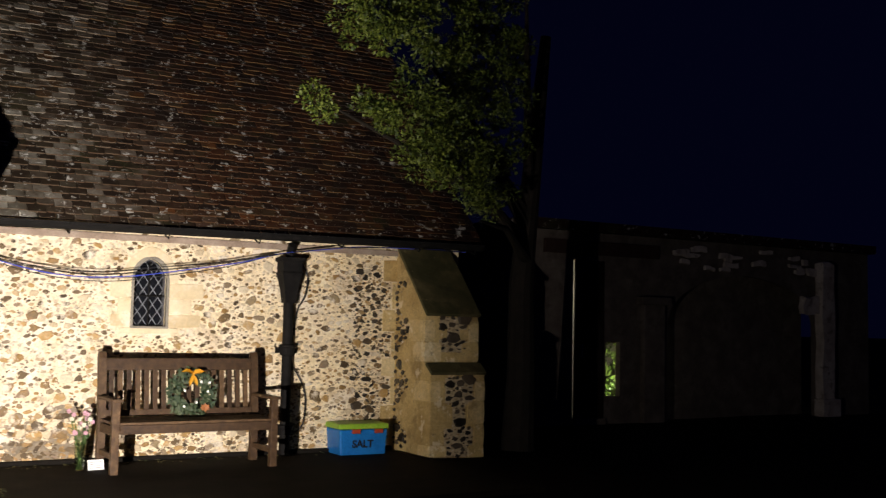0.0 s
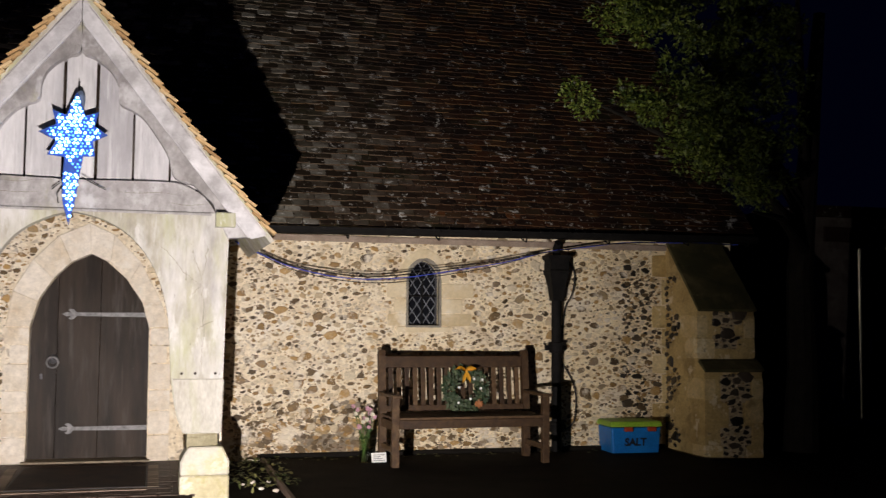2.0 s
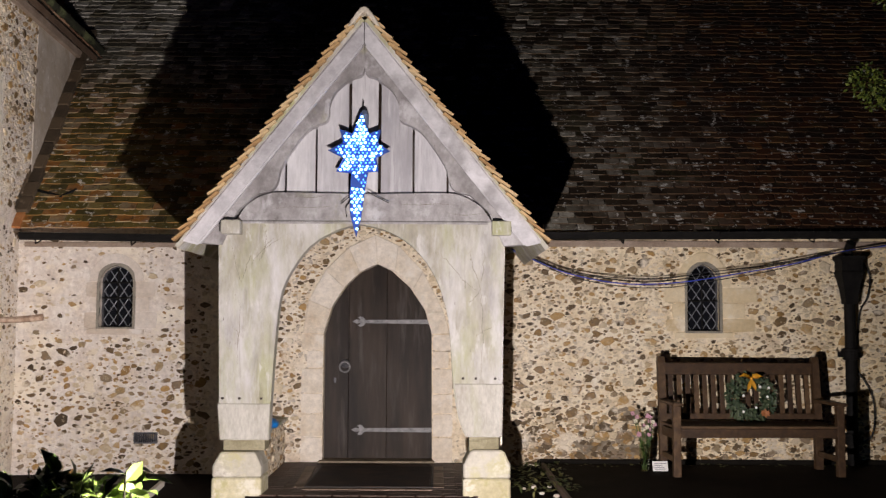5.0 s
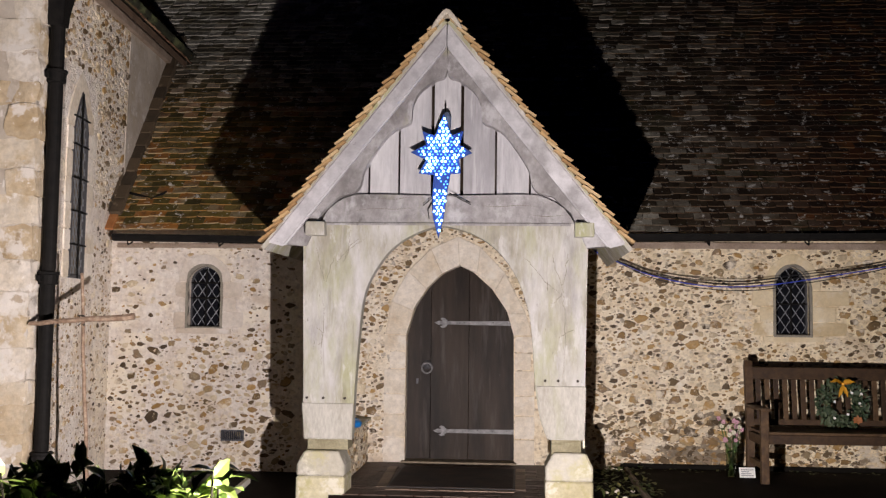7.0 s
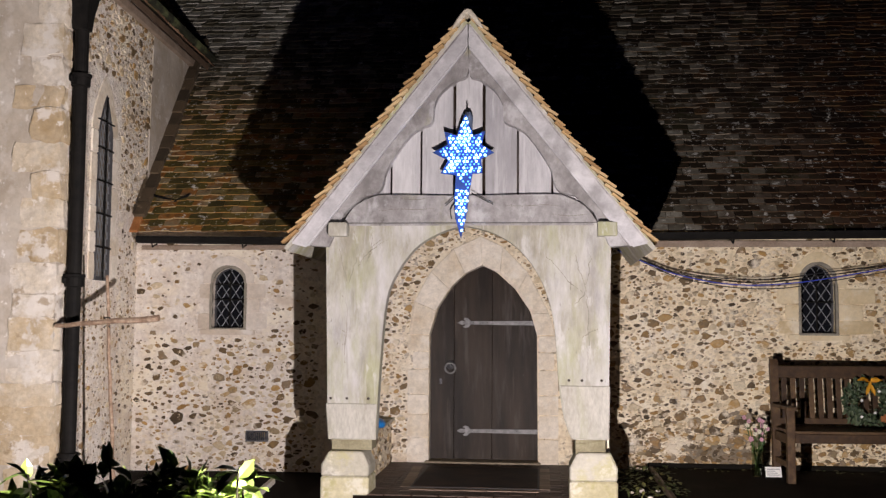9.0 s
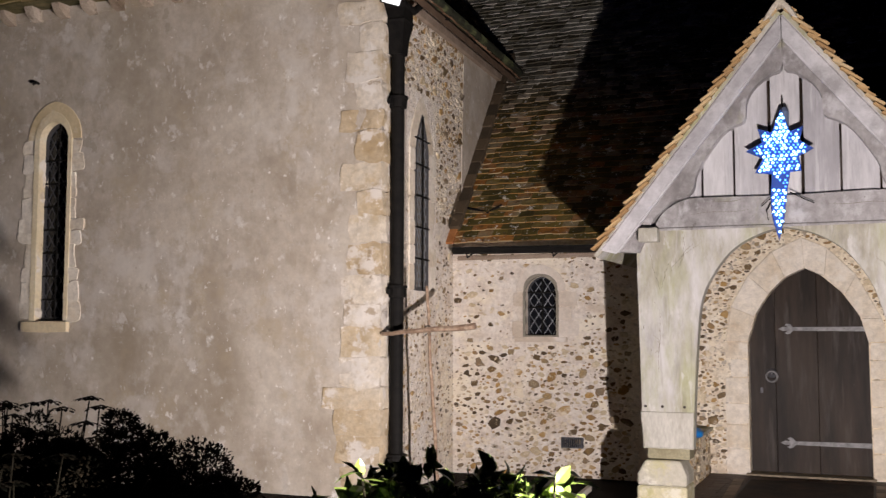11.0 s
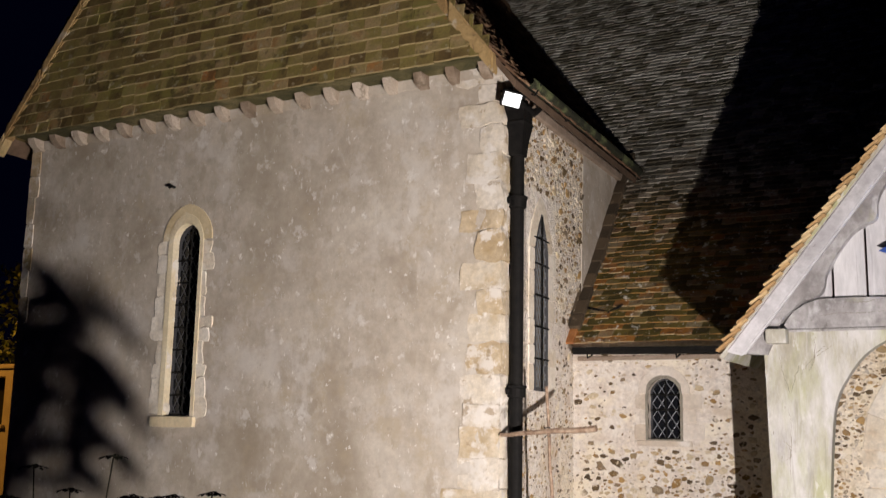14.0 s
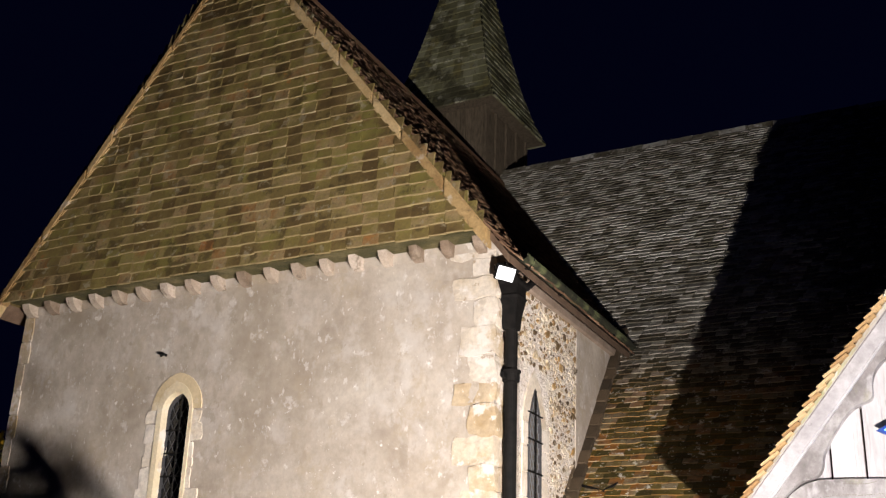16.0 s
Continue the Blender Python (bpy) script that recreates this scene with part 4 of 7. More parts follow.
        for q in range(len(prof)):
            bm.faces.new((a[q], a[(q + 1) % len(prof)], b[(q + 1) % len(prof)], b[q]))
        bm.faces.new(a[::-1])
        bm.faces.new(b)
        part("corbel", bm, CORBEL, wall, "small plastered rafter foot under the tiles")
    # side wall with its own lancet
    side = new("wall_transept_side", None)
    side.matrix_world = TM @ Matrix.Rotation(radians(90), 4, "Z")
    tagged(side, "flint and stone rubble side wall of the transept", "wall", kind="structure")
    lancet = arch(0.80, 1.14, 1.70, 3.05, 3.40, 8, 0.75)
    part("wall_body", prism([(0.6, -0.3), (6.4, -0.3), (6.4, T_TOP - 0.1), (0.6, T_TOP - 0.1)], [lancet], 0, 0.6), MORTAR, side)
    part("wall_body", boxed(0.001, 0.6, 0, 0.59, -0.3, T_TOP - 0.1), MORTAR, side)
    z = 1.70
    while z < 3.0:
        h = min(rnd.uniform(0.18, 0.26), 3.05 - z)
        block(side, "jamb_stone", 0.66, 0.798, z, z + h - 0.006, -0.012, 0.12, STONE)
        block(side, "jamb_stone", 1.142, 1.14 + rnd.uniform(0.12, 0.24), z, z + h - 0.006, -0.012, 0.12, STONE)
        z += h
    hd = arch(0.66, 1.28, 3.05, 3.10, 3.58, 8, 0.6)
    part("window_head", prism(hd[1:-1] + [(1.28, 3.05)] + list(reversed(lancet[1:-1])) + [(0.66, 3.05)], [], -0.012, 0.12), STONE, side)

    def blocked(x, z, r):
        return (0.60 - r < x < 1.38 + r and 1.6 < z < 3.62) or x < 0.34

    flints(side, Matrix.Identity(4), 0.34, 2.25, 3.3, T_TOP - 0.28, blocked, 0.050, 0.074, 21, near=lambda x, z: x > 0.8, limit=120, density=lambda x, z: min(0.6, max(0.0, (x - 0.30) * 0.7)) * (0.4 + 0.9 * (noise.noise((x * 3, z * 3, 1.0)) > -0.1)))
    flints(side, Matrix.Identity(4), 1.35, 2.15, 2.4, 3.4, blocked, 0.052, 0.070, 22, near=lambda x, z: x > 1.4, limit=80, density=lambda x, z: 0.5)
    flints(side, Matrix.Identity(4), 0.34, 2.0, 0.0, 2.2, blocked, 0.06, 0.045, 23, near=lambda x, z: False, density=lambda x, z: 0.25)
    part("wall_plate", boxed(0.3, 3.6, -0.06, -0.002, T_TOP - 0.28, T_TOP - 0.19, None, 0.01), OAK_BROWN, side, "brown brick course under the gutter")
    lw = new("wall_transept_west", None)
    lw.matrix_world = TM
    tagged(lw, "plain rubble far side wall of the transept", "wall", kind="structure")
    part("wall_body", boxed(T_LEFT, T_LEFT + 0.6, 0.6, 2.2, -0.3, T_TOP), MORTAR, lw)


def build_transept_roof():
    roof = new("roof_transept", None)
    roof.matrix_world = TM
    tagged(roof, "steep tiled transept roof with a tile-hung gable", "roof", kind="structure")
    gy = -0.28
    # hung tiles of the gable, whose foot dips towards the far corner
    base = 4.58
    foot_l = T_APEX_X - (T_APEX_Z - base + 0.11) / T_SLOPE_FAR
    part("gable_boarding", prism([(foot_l, base + T_DIP * foot_l + 0.02), (0.02, base + 0.02), (T_APEX_X, T_APEX_Z - 0.06)], [], gy + 0.03, gy + 0.25), TILE_MOSS, roof)
    m = frame_of((0, gy, base), (1, 0, T_DIP), (0, 0, 1))

    def ends(v):
        a = T_APEX_X - (T_APEX_Z - base - v - T_DIP * T_APEX_X) / (T_SLOPE_FAR - T_DIP)
        b = T_APEX_X + (T_APEX_Z - base - v - T_DIP * T_APEX_X) / (T_SLOPE + T_DIP)
        return (a + 0.03, b - 0.03) if b - a > 0.2 else None

    tiles(roof, m, ends, T_APEX_Z - base, 0.175, 0.112, 0.024, TILE_MOSS, TILE_MOSS_PIECE, near=lambda u, v: v < 1.1 and u > -4.2, seed=8, rough=1.5, edge=TILE_EDGE_PALE, gap=0.001)
    # verges: bedded undercloak in uneven lengths
    rnd = random.Random(19)
    for s, steep, wide, reach in ((-1, T_SLOPE_FAR, 0.085, 2.98), (1, T_SLOPE, 0.095, 3.11)):
        x = 0.0
        while x < reach:
            x1 = min(x + rnd.uniform(0.30, 0.55), reach)
            out, w = rnd.uniform(-0.007, 0.009), wide + rnd.uniform(-0.014, 0.016)
            line = lambda u, d: (T_APEX_X + s * u, T_APEX_Z - u * steep + d)
            lean = math.hypot(1, steep)
            q = [line(x, out * lean), line(x1 - 0.006, (out + rnd.uniform(-0.01, 0.006)) * lean), line(x1 - 0.006, -w * lean), line(x, -(w + rnd.uniform(-0.02, 0.02)) * lean)]
            part("verge_bedding", prism(q, [], gy - 0.085 + rnd.uniform(-0.004, 0.004), gy + 0.05, bevel=0.016, rounds=2), VERGE, roof)
            x = x1
    # right slope, towards the porch, back to the nave roof
    k = math.atan(T_SLOPE)
    slope_len = (T_APEX_X * -1 + 0.26) / math.cos(k)
    eave = (0.26, 0, T_APEX_Z - (0.26 - T_APEX_X) * T_SLOPE)
    bm = bmesh.new()
    for sgn in (1, -1):
        xe = T_APEX_X + (3.29 if sgn > 0 else -2.97)
        ez = T_APEX_Z - abs(xe - T_APEX_X) * (T_SLOPE if sgn > 0 else T_SLOPE_FAR)
        v = [bm.verts.new(p) for p in ((xe, gy, ez), (xe, 7.5, ez), (T_APEX_X, 7.5, T_APEX_Z), (T_APEX_X, gy, T_APEX_Z))]
        w = [bm.verts.new((p.co.x - 0.0, p.co.y, p.co.z - 0.08)) for p in v]
        bm.faces.new(v)
        bm.faces.new(w[::-1])
        for i in range(4):
            bm.faces.new((v[i], v[(i + 1) % 4], w[(i + 1) % 4], w[i]))
    part("roof_boarding", bm, CREASE_BOARD, roof)
    m = frame_of((eave[0], 0, eave[2]), (0, 1, 0), (-math.cos(k), 0, math.sin(k)))

    def run(s):
        z = eave[2] + s * math.sin(k)
        back = (z - EAVE_Z) / PITCH + EAVE_Y + 1.93 + 0.05
        return gy - 0.02, max(back, 0.3)

    tiles(roof, m, run, slope_len, 0.165, 0.105, 0.015, TILE_RED, TILE_RED, seed=12, rough=1.3, edge=TILE_RED)
    part("ridge_tiles", tube(bmesh.new(), [(T_APEX_X, gy - 0.03, T_APEX_Z), (T_APEX_X, 7.3, T_APEX_Z)], 0.09, 8), TILE_RED, roof)


CREASE_BOARD = textured("brown_roof_boards", [(0.3, (0.10, 0.062, 0.038)), (0.7, (0.19, 0.125, 0.080))], 6.0, bump=0.5, patches=[((0.06, 0.042, 0.026), 3.0, 0.54, 0.6, 0.08)])
CORBEL = textured("plastered_rafter_foot", [(0.3, (0.22, 0.16, 0.11)), (0.5, (0.40, 0.325, 0.25)), (0.7, (0.54, 0.46, 0.375))], 4.0, bump=0.5, per_object=0.4, patches=[((0.12, 0.09, 0.06), 7.0, 0.58, 0.6, 0.06)])
OAK_BROWN = textured("brown_course", [(0.3, (0.24, 0.175, 0.125)), (0.7, (0.40, 0.32, 0.25))], 6.0, bump=0.4)
VERGE = textured("verge_mortar", [(0.3, (0.28, 0.17, 0.065)), (0.5, (0.44, 0.30, 0.13)), (0.7, (0.58, 0.43, 0.22))], 7.0, bump=0.7, fine=30.0, per_object=0.4, patches=[((0.10, 0.07, 0.035), 6.0, 0.58, 0.6, 0.06), ((0.50, 0.46, 0.38), 5.0, 0.58, 0.6, 0.06)])
MOSSY_IRON = textured("mossy_gutter_iron", [(0.3, (0.010, 0.010, 0.006)), (0.6, (0.030, 0.032, 0.016))], 9.0, rough=(0.7, 0.9), bump=0.4, patches=[((0.15, 0.17, 0.075), 3.0, 0.50, 0.8, 0.10)])
build_transept()
build_transept_roof()
p0, p1 = TM @ Vector((0.28, -0.05, 4.36)), TM @ Vector((0.24, 4.1, 4.42))
gutter("gutter", [p0, p1], "mossy black iron gutter along the transept eaves", MOSSY_IRON)


# ---------- buttress ----------
def build_buttress():
    b = empty("buttress", pose(0, 0, 0), "stepped stone and flint buttress with sloping stone weathering", "buttress")
    yf, ym = -0.80, -0.66
    bm = bmesh.new()
    prof = [(0, -0.2), (yf, -0.2), (yf, 0.84), (ym, 0.94), (ym, 1.46), (0, 2.16)]
    x0, x1 = 5.22, 5.86
    a = [bm.verts.new((x0, y, z)) for y, z in prof]
    c = [bm.verts.new((x1, y, z)) for y, z in prof]
    for q in range(len(prof)):
        bm.faces.new((a[q], a[(q + 1) % len(prof)], c[(q + 1) % len(prof)], c[q]))
    bm.faces.new(a[::-1])
    bm.faces.new(c)
    bmesh.ops.recalc_face_normals(bm, faces=bm.faces)
    part("core", bm, STONE_OCHRE, b)
    rnd = random.Random(4)
    # sloping cap slabs
    bm = bmesh.new()
    L = math.hypot(ym, 2.16 - 1.46)
    ang = math.atan2(2.16 - 1.46, -ym)
    m = Matrix.Translation((0, ym - 0.03, 1.43)) @ Matrix.Rotation(ang, 4, "X")
    part("weathering", boxed(x0 - 0.004, x1 + 0.01, 0, L + 0.03, 0.0, 0.035, m, 0.008), STONE_DARK, b, "mossy sloping stone slab")
    m = Matrix.Translation((0, yf - 0.02, 0.83)) @ Matrix.Rotation(math.atan2(0.10, 0.14), 4, "X")
    part("weathering", boxed(x0 - 0.006, x1 + 0.01, 0, 0.17, 0.0, 0.035, m, 0.008), STONE_DARK, b, "mossy sloping stone slab")
    for zlo, zhi, y in ((-0.1, 0.82, yf), (0.96, 1.44, ym)):
        z, k = zlo, 0
        while z < zhi - 0.05:
            h = min(rnd.uniform(0.2, 0.28), zhi - z)
            w = 0.12 if k % 2 else 0.2
            part("quoin", rough_stone(x0 - 0.010, x0 + w, y - 0.010, y + (0.34 if k % 2 else 0.24), z - 0.003, z + h, z * 3.1, 0.006), STONE_OCHRE, b)
            part("quoin", rough_stone(x1 - w, x1 + 0.010, y - 0.010, y + 0.2, z - 0.003, z + h, z * 4.7, 0.006), STONE_OCHRE, b)
            z += h
            k += 1
        # flushwork panel: wide head and foot with a narrow waist
        cx, lo, hi = (x0 + x1) / 2 + 0.02, zlo + 0.10, zhi - 0.02
        a1, a2 = lo + (hi - lo) * 0.36, lo + (hi - lo) * 0.66
        waist = [(cx - 0.17, lo), (cx + 0.17, lo), (cx + 0.17, a1), (cx + 0.075, a1), (cx + 0.075, a2), (cx + 0.165, a2), (cx + 0.165, hi), (cx - 0.165, hi), (cx - 0.165, a2), (cx - 0.075, a2), (cx - 0.075, a1), (cx - 0.17, a1)]
        part("flint_panel", prism(waist, [], y - 0.003, y + 0.05), PANEL_MORTAR, b, "dark flint panel set in pale mortar")
        flints(b, Matrix.Translation((0, y - 0.004, 0)), cx - 0.17, cx + 0.17, lo, hi, lambda x, z, r: not inside(waist, x - r * 0.5, z) or not inside(waist, x + r * 0.5, z), 0.028, 0.072, 31, near=lambda x, z: True, limit=60, mesh=DARK_PEBBLES)
    cheek = Matrix.Translation((x0 - 0.002, 0, 0)) @ Matrix.Rotation(radians(-90), 4, "Z")
    flints(b, cheek, 0.02, 0.36, 0.05, 1.80, lambda x, z, r: x > 0.17 + 0.13 * math.sin(z * 11.0), 0.030, 0.085, 33, near=lambda x, z: True, limit=70, mesh=DARK_PEBBLES)

build_buttress()


# ---------- spire ----------
def build_spire():
    sp = empty("spire", pose(-8.5, 5.95, 8.6), "small timber bell turret with a shingled broach spire", "spire")
    part("turret", boxed(-0.86, 0.86, -0.86, 0.86, -0.6, 1.65, None, 0.02), SPIRE_BOARD, sp, "weathered boarded bell turret")
    for x in (-0.88, -0.44, 0.0, 0.44, 0.88):
        part("batten", boxed(0.86, 0.90, x - 0.03, x + 0.03, -0.5, 1.6), SPIRE_BOARD, sp)
        part("batten", boxed(x - 0.03, x + 0.03, -0.90, -0.86, -0.5, 1.6), SPIRE_BOARD, sp)
    # flared square foot turning into a steep pyramid
    prof = [(1.17, 1.50), (0.98, 1.95), (0.82, 2.5), (0.66, 3.2), (0.50, 4.0), (0.34, 4.8), (0.18, 5.6), (0.02, 6.4)]
    verts, faces = [], []
    rnd = random.Random(9)
    for (r0, z0), (r1, z1) in zip(prof, prof[1:]):
        rows = max(2, int((z1 - z0) / 0.14))
        for j in range(rows):
            a, b = j / rows, (j + 1) / rows
            ra, za, rb, zb = r0 + (r1 - r0) * a, z0 + (z1 - z0) * a, r0 + (r1 - r0) * b, z0 + (z1 - z0) * b
            for side in range(4):
                rot = Matrix.Rotation(side * math.pi / 2, 3, "Z")
                n = max(1, int(2 * ra / 0.16))
                for i in range(n):
                    u0, u1 = -1 + 2 * i / n, -1 + 2 * (i + 1) / n
                    o = 0.02 + rnd.uniform(0, 0.012)
                    k = len(verts)
                    for x, y, z in ((u0 * ra, -ra - o, za), (u1 * ra, -ra - o, za + rnd.uniform(-0.01, 0.01)), (u1 * rb, -rb, zb + 0.02), (u0 * rb, -rb, zb + 0.02), (u0 * ra, -ra + 0.03, za), (u1 * ra, -ra + 0.03, za)):
                        verts.append(rot @ Vector((x, y, z)))
                    faces += [(k, k + 1, k + 2, k + 3), (k + 4, k + 5, k + 1, k)]
    tagged(part("shingles", mesh_of("shingles", verts, faces, SHINGLE), None, sp, "greenish weathered oak shingles"), kind="stuff")
    core = bmesh.new()
    lo = [core.verts.new((x * 1.15, y * 1.15, 1.5)) for x, y in ((-1, -1), (1, -1), (1, 1), (-1, 1))]
    core.faces.new(lo[::-1])
    part("soffit", core, SPIRE_BOARD, sp)


SPIRE_BOARD = textured("turret_boards", [(0.3, (0.09, 0.07, 0.045)), (0.6, (0.20, 0.16, 0.11))], 5.0, bump=0.4, stretch=(5, 5, 1))
build_spire()


# ---------- door ----------
def build_door():
    d = new("door_1", None)
    tagged(d, "dark oak plank church door with iron strap hinges, closed", "door", kind="structure")
    cuts = [-1.10, -0.86, -0.49, -0.04]
    for a, b in zip(cuts, cuts[1:]):
        poly = []
        xs = [a + 0.001 + (b - a - 0.002) * i / 6 for i in range(7)]

        def top(x):
            pts = DOOR[1:-1]
            if x <= pts[0][0]:
                return pts[0][1]
            for (x0, z0), (x1, z1) in zip(pts, pts[1:]):
                if x0 <= x <= x1 and x1 > x0:
                    return z0 + (z1 - z0) * (x - x0) / (x1 - x0)
            return pts[-1][1]

        poly = [(xs[0], -0.03)] + [(x, top(x) + 0.02) for x in xs] + [(xs[-1], -0.03)]
        part("plank", prism(poly, [], 0.14, 0.19, bevel=0.0025), DOOR_WOOD, d)
    part("backing", prism([(x, z + 0.03) for x, z in DOOR], [], 0.192, 0.24), DOOR_WOOD, d)
    for z in (1.345, 0.30):
        bm = bmesh.new()
        strap = [(-0.05, z - 0.022), (-0.05, z + 0.022), (-0.70, z + 0.016), (-0.725, z + 0.044), (-0.752, z + 0.050), (-0.775, z + 0.036), (-0.757, z + 0.030), (-0.748, z + 0.014), (-0.79, z + 0.020), (-0.83, z), (-0.79, z - 0.020), (-0.748, z - 0.014), (-0.757, z - 0.030), (-0.775, z - 0.036), (-0.752, z - 0.050), (-0.725, z - 0.044), (-0.70, z - 0.016)]
        prism(strap, [], 0.126, 0.142, bm)
        h = part("strap_hinge", bm, IRON_BRIGHT, d, "wrought iron strap hinge with a forked tip")
        for i in range(5):
            part("stud", lathe(bmesh.new(), [(0.012, 0), (0.010, 0.006), (0.004, 0.009)], 0, 0, 8), IRON_BRIGHT, h).matrix_local = Matrix.Translation((-0.12 - i * 0.14, 0.127, z)) @ Matrix.Rotation(radians(90), 4, "X")
    pl = part("ring_plate", lathe(bmesh.new(), [(0.045, 0), (0.042, 0.01), (0.02, 0.02), (0.012, 0.04), (0.004, 0.042)], 0, 0, 14), IRON, d, "round iron handle plate")
    pl.matrix_local = Matrix.Translation((-0.895, 0.138, 0.935)) @ Matrix.Rotation(radians(90), 4, "X")
    ring = [(-0.895 + 0.05 * math.sin(a), 0.105 - 0.008 * math.cos(a), 0.905 + 0.05 * math.cos(a)) for a in [2 * math.pi * i / 18 for i in range(19)]]
    part("ring_handle", tube(bmesh.new(), ring, 0.009, 6), IRON_BRIGHT, d, "iron ring handle")
    part("keyhole_plate", prism([(-1.0, 0.75), (-0.98, 0.75), (-0.98, 0.80), (-1.0, 0.80)], [], 0.13, 0.141), IRON, d)


IRON_BRIGHT = textured("burnished_iron", [(0.3, (0.14, 0.14, 0.145)), (0.6, (0.30, 0.295, 0.295))], 25.0, rough=(0.4, 0.65), bump=0.5, metal=0.3)
build_door()


# ---------- leaded windows ----------
def leaded(name, m, outline, bars, label, dx=0.085, dz=0.125, deep=0.10, rebate=False, glass=GLASS, came=LEAD):
    w = new(name, None)
    w.matrix_world = m
    tagged(w, label, "window", kind="structure")
    x0, x1 = min(p[0] for p in outline), max(p[0] for p in outline)
    z0, z1 = min(p[1] for p in outline), max(p[1] for p in outline)
    part("pane", prism(outline, [], deep + 0.03, deep + 0.036), glass, w, "dark leaded glass")
    ring = [((x - (x0 + x1) / 2) * 0.90 + (x0 + x1) / 2, (z - (z0 + z1) / 2) * 0.965 + (z0 + z1) / 2) for x, z in outline]
    part("window_frame", prism(outline, [ring], deep, deep + 0.04), LEAD_DARK, w)
    # lattice of lead cames, clipped to the opening
    bm = bmesh.new()
    for s in (1, -1):
        c = -40
        while c < 40:
            pts = []
            steps = 60
            for i in range(steps + 1):
                z = z0 + (z1 - z0) * i / steps
                x = (x0 + x1) / 2 + s * (z - z0 - c * dz) * dx / dz
                if inside(outline, x, z):
                    pts.append((x, z))
            if len(pts) > 1:
                tube(bm, [(pts[0][0], deep + 0.022, pts[0][1]), (pts[-1][0], deep + 0.022, pts[-1][1])], 0.0047, 4)
            c += 1
    part("lead_cames", bm, came, w, "diamond lattice of lead cames")
    for z in bars:
        part("saddle_bar", tube(bmesh.new(), [(x0 - 0.02, deep, z), (x1 + 0.02, deep, z)], 0.008, 6), BLACK_IRON, w)
    part("stanchion", tube(bmesh.new(), [((x0 + x1) / 2, deep - 0.005, z0), ((x0 + x1) / 2, deep - 0.005, z1 - 0.02)], 0.008, 6), BLACK_IRON, w)
    if rebate:
        part("rebate", prism(grown(outline, 0.026), [outline], -0.020, 0.03, bevel=0.004), REBATE, w, "grey weathered stone rebate")
    # dark room behind the glass
    part("reveal_back", prism(grown(outline, 0.05), [], 0.5, 0.56), BLACK_IRON, w)


REBATE = textured("grey_rebate_stone", [(0.3, (0.20, 0.185, 0.15)), (0.7, (0.34, 0.31, 0.25))], 8.0, bump=0.4)
TAN_GLASS = textured("tan_glass", [(0.3, (0.11, 0.092, 0.068)), (0.7, (0.19, 0.165, 0.13))], 4.0, rough=(0.4, 0.6), bump=0.1)
LEAD_DARK = material("lead_frame", (0.07, 0.07, 0.075), 0.6, 0.3)
ONE = Matrix.Identity(4)
leaded("window_1", ONE, WIN_R, (1.56,), "small round-headed leaded diamond window in stone surround", 0.095, 0.14, 0.06, True)
leaded("window_2", ONE, WIN_L, (1.56, 1.71), "small round-headed leaded diamond window beside the porch", 0.095, 0.14, 0.06, True)
leaded("window_3", TM, C_WIN, (1.62, 1.85, 2.08, 2.31, 2.54, 2.77, 3.0), "tall lancet window with iron bars and leaded panes", 0.09, 0.16, 0.07, came=LEAD_DARK)
leaded("window_4", TM @ Matrix.Rotation(radians(90), 4, "Z"), arch(0.80, 1.14, 1.70, 3.05, 3.40, 8, 0.75), (2.0, 2.3, 2.6, 2.9, 3.15), "narrow pointed lancet window with tan panes and iron bars", 0.07, 0.14, -0.02, glass=TAN_GLASS)


# ---------- porch ----------
PY = -1.9
CUSP = [(-0.588, 3.50), (-0.592, 3.30), (-0.68, 3.255), (-0.80, 3.16), (-0.855, 3.05), (-0.87, 2.92), (-0.96, 2.875), (-1.05, 2.81), (-1.16, 2.66), (-1.235, 2.53), (-1.26, 2.42), (-1.31, 2.36), (-1.42, 2.33)]
AX = -0.585


def smooth(pts, n=4):
    """A rounded line through the points."""
    out = []
    for i in range(len(pts) - 1):
        p0, p1, p2, p3 = (Vector(pts[max(i - 1, 0)]), Vector(pts[i]), Vector(pts[i + 1]), Vector(pts[min(i + 2, len(pts) - 1)]))
        for k in range(n):
            t = k / n
            q = 0.5 * (2 * p1 + (p2 - p0) * t + (2 * p0 - 5 * p1 + 4 * p2 - p3) * t * t + (3 * p1 - p0 - 3 * p2 + p3) * t ** 3)
            out.append((q.x, q.y))
    out.append(pts[-1])
    return out


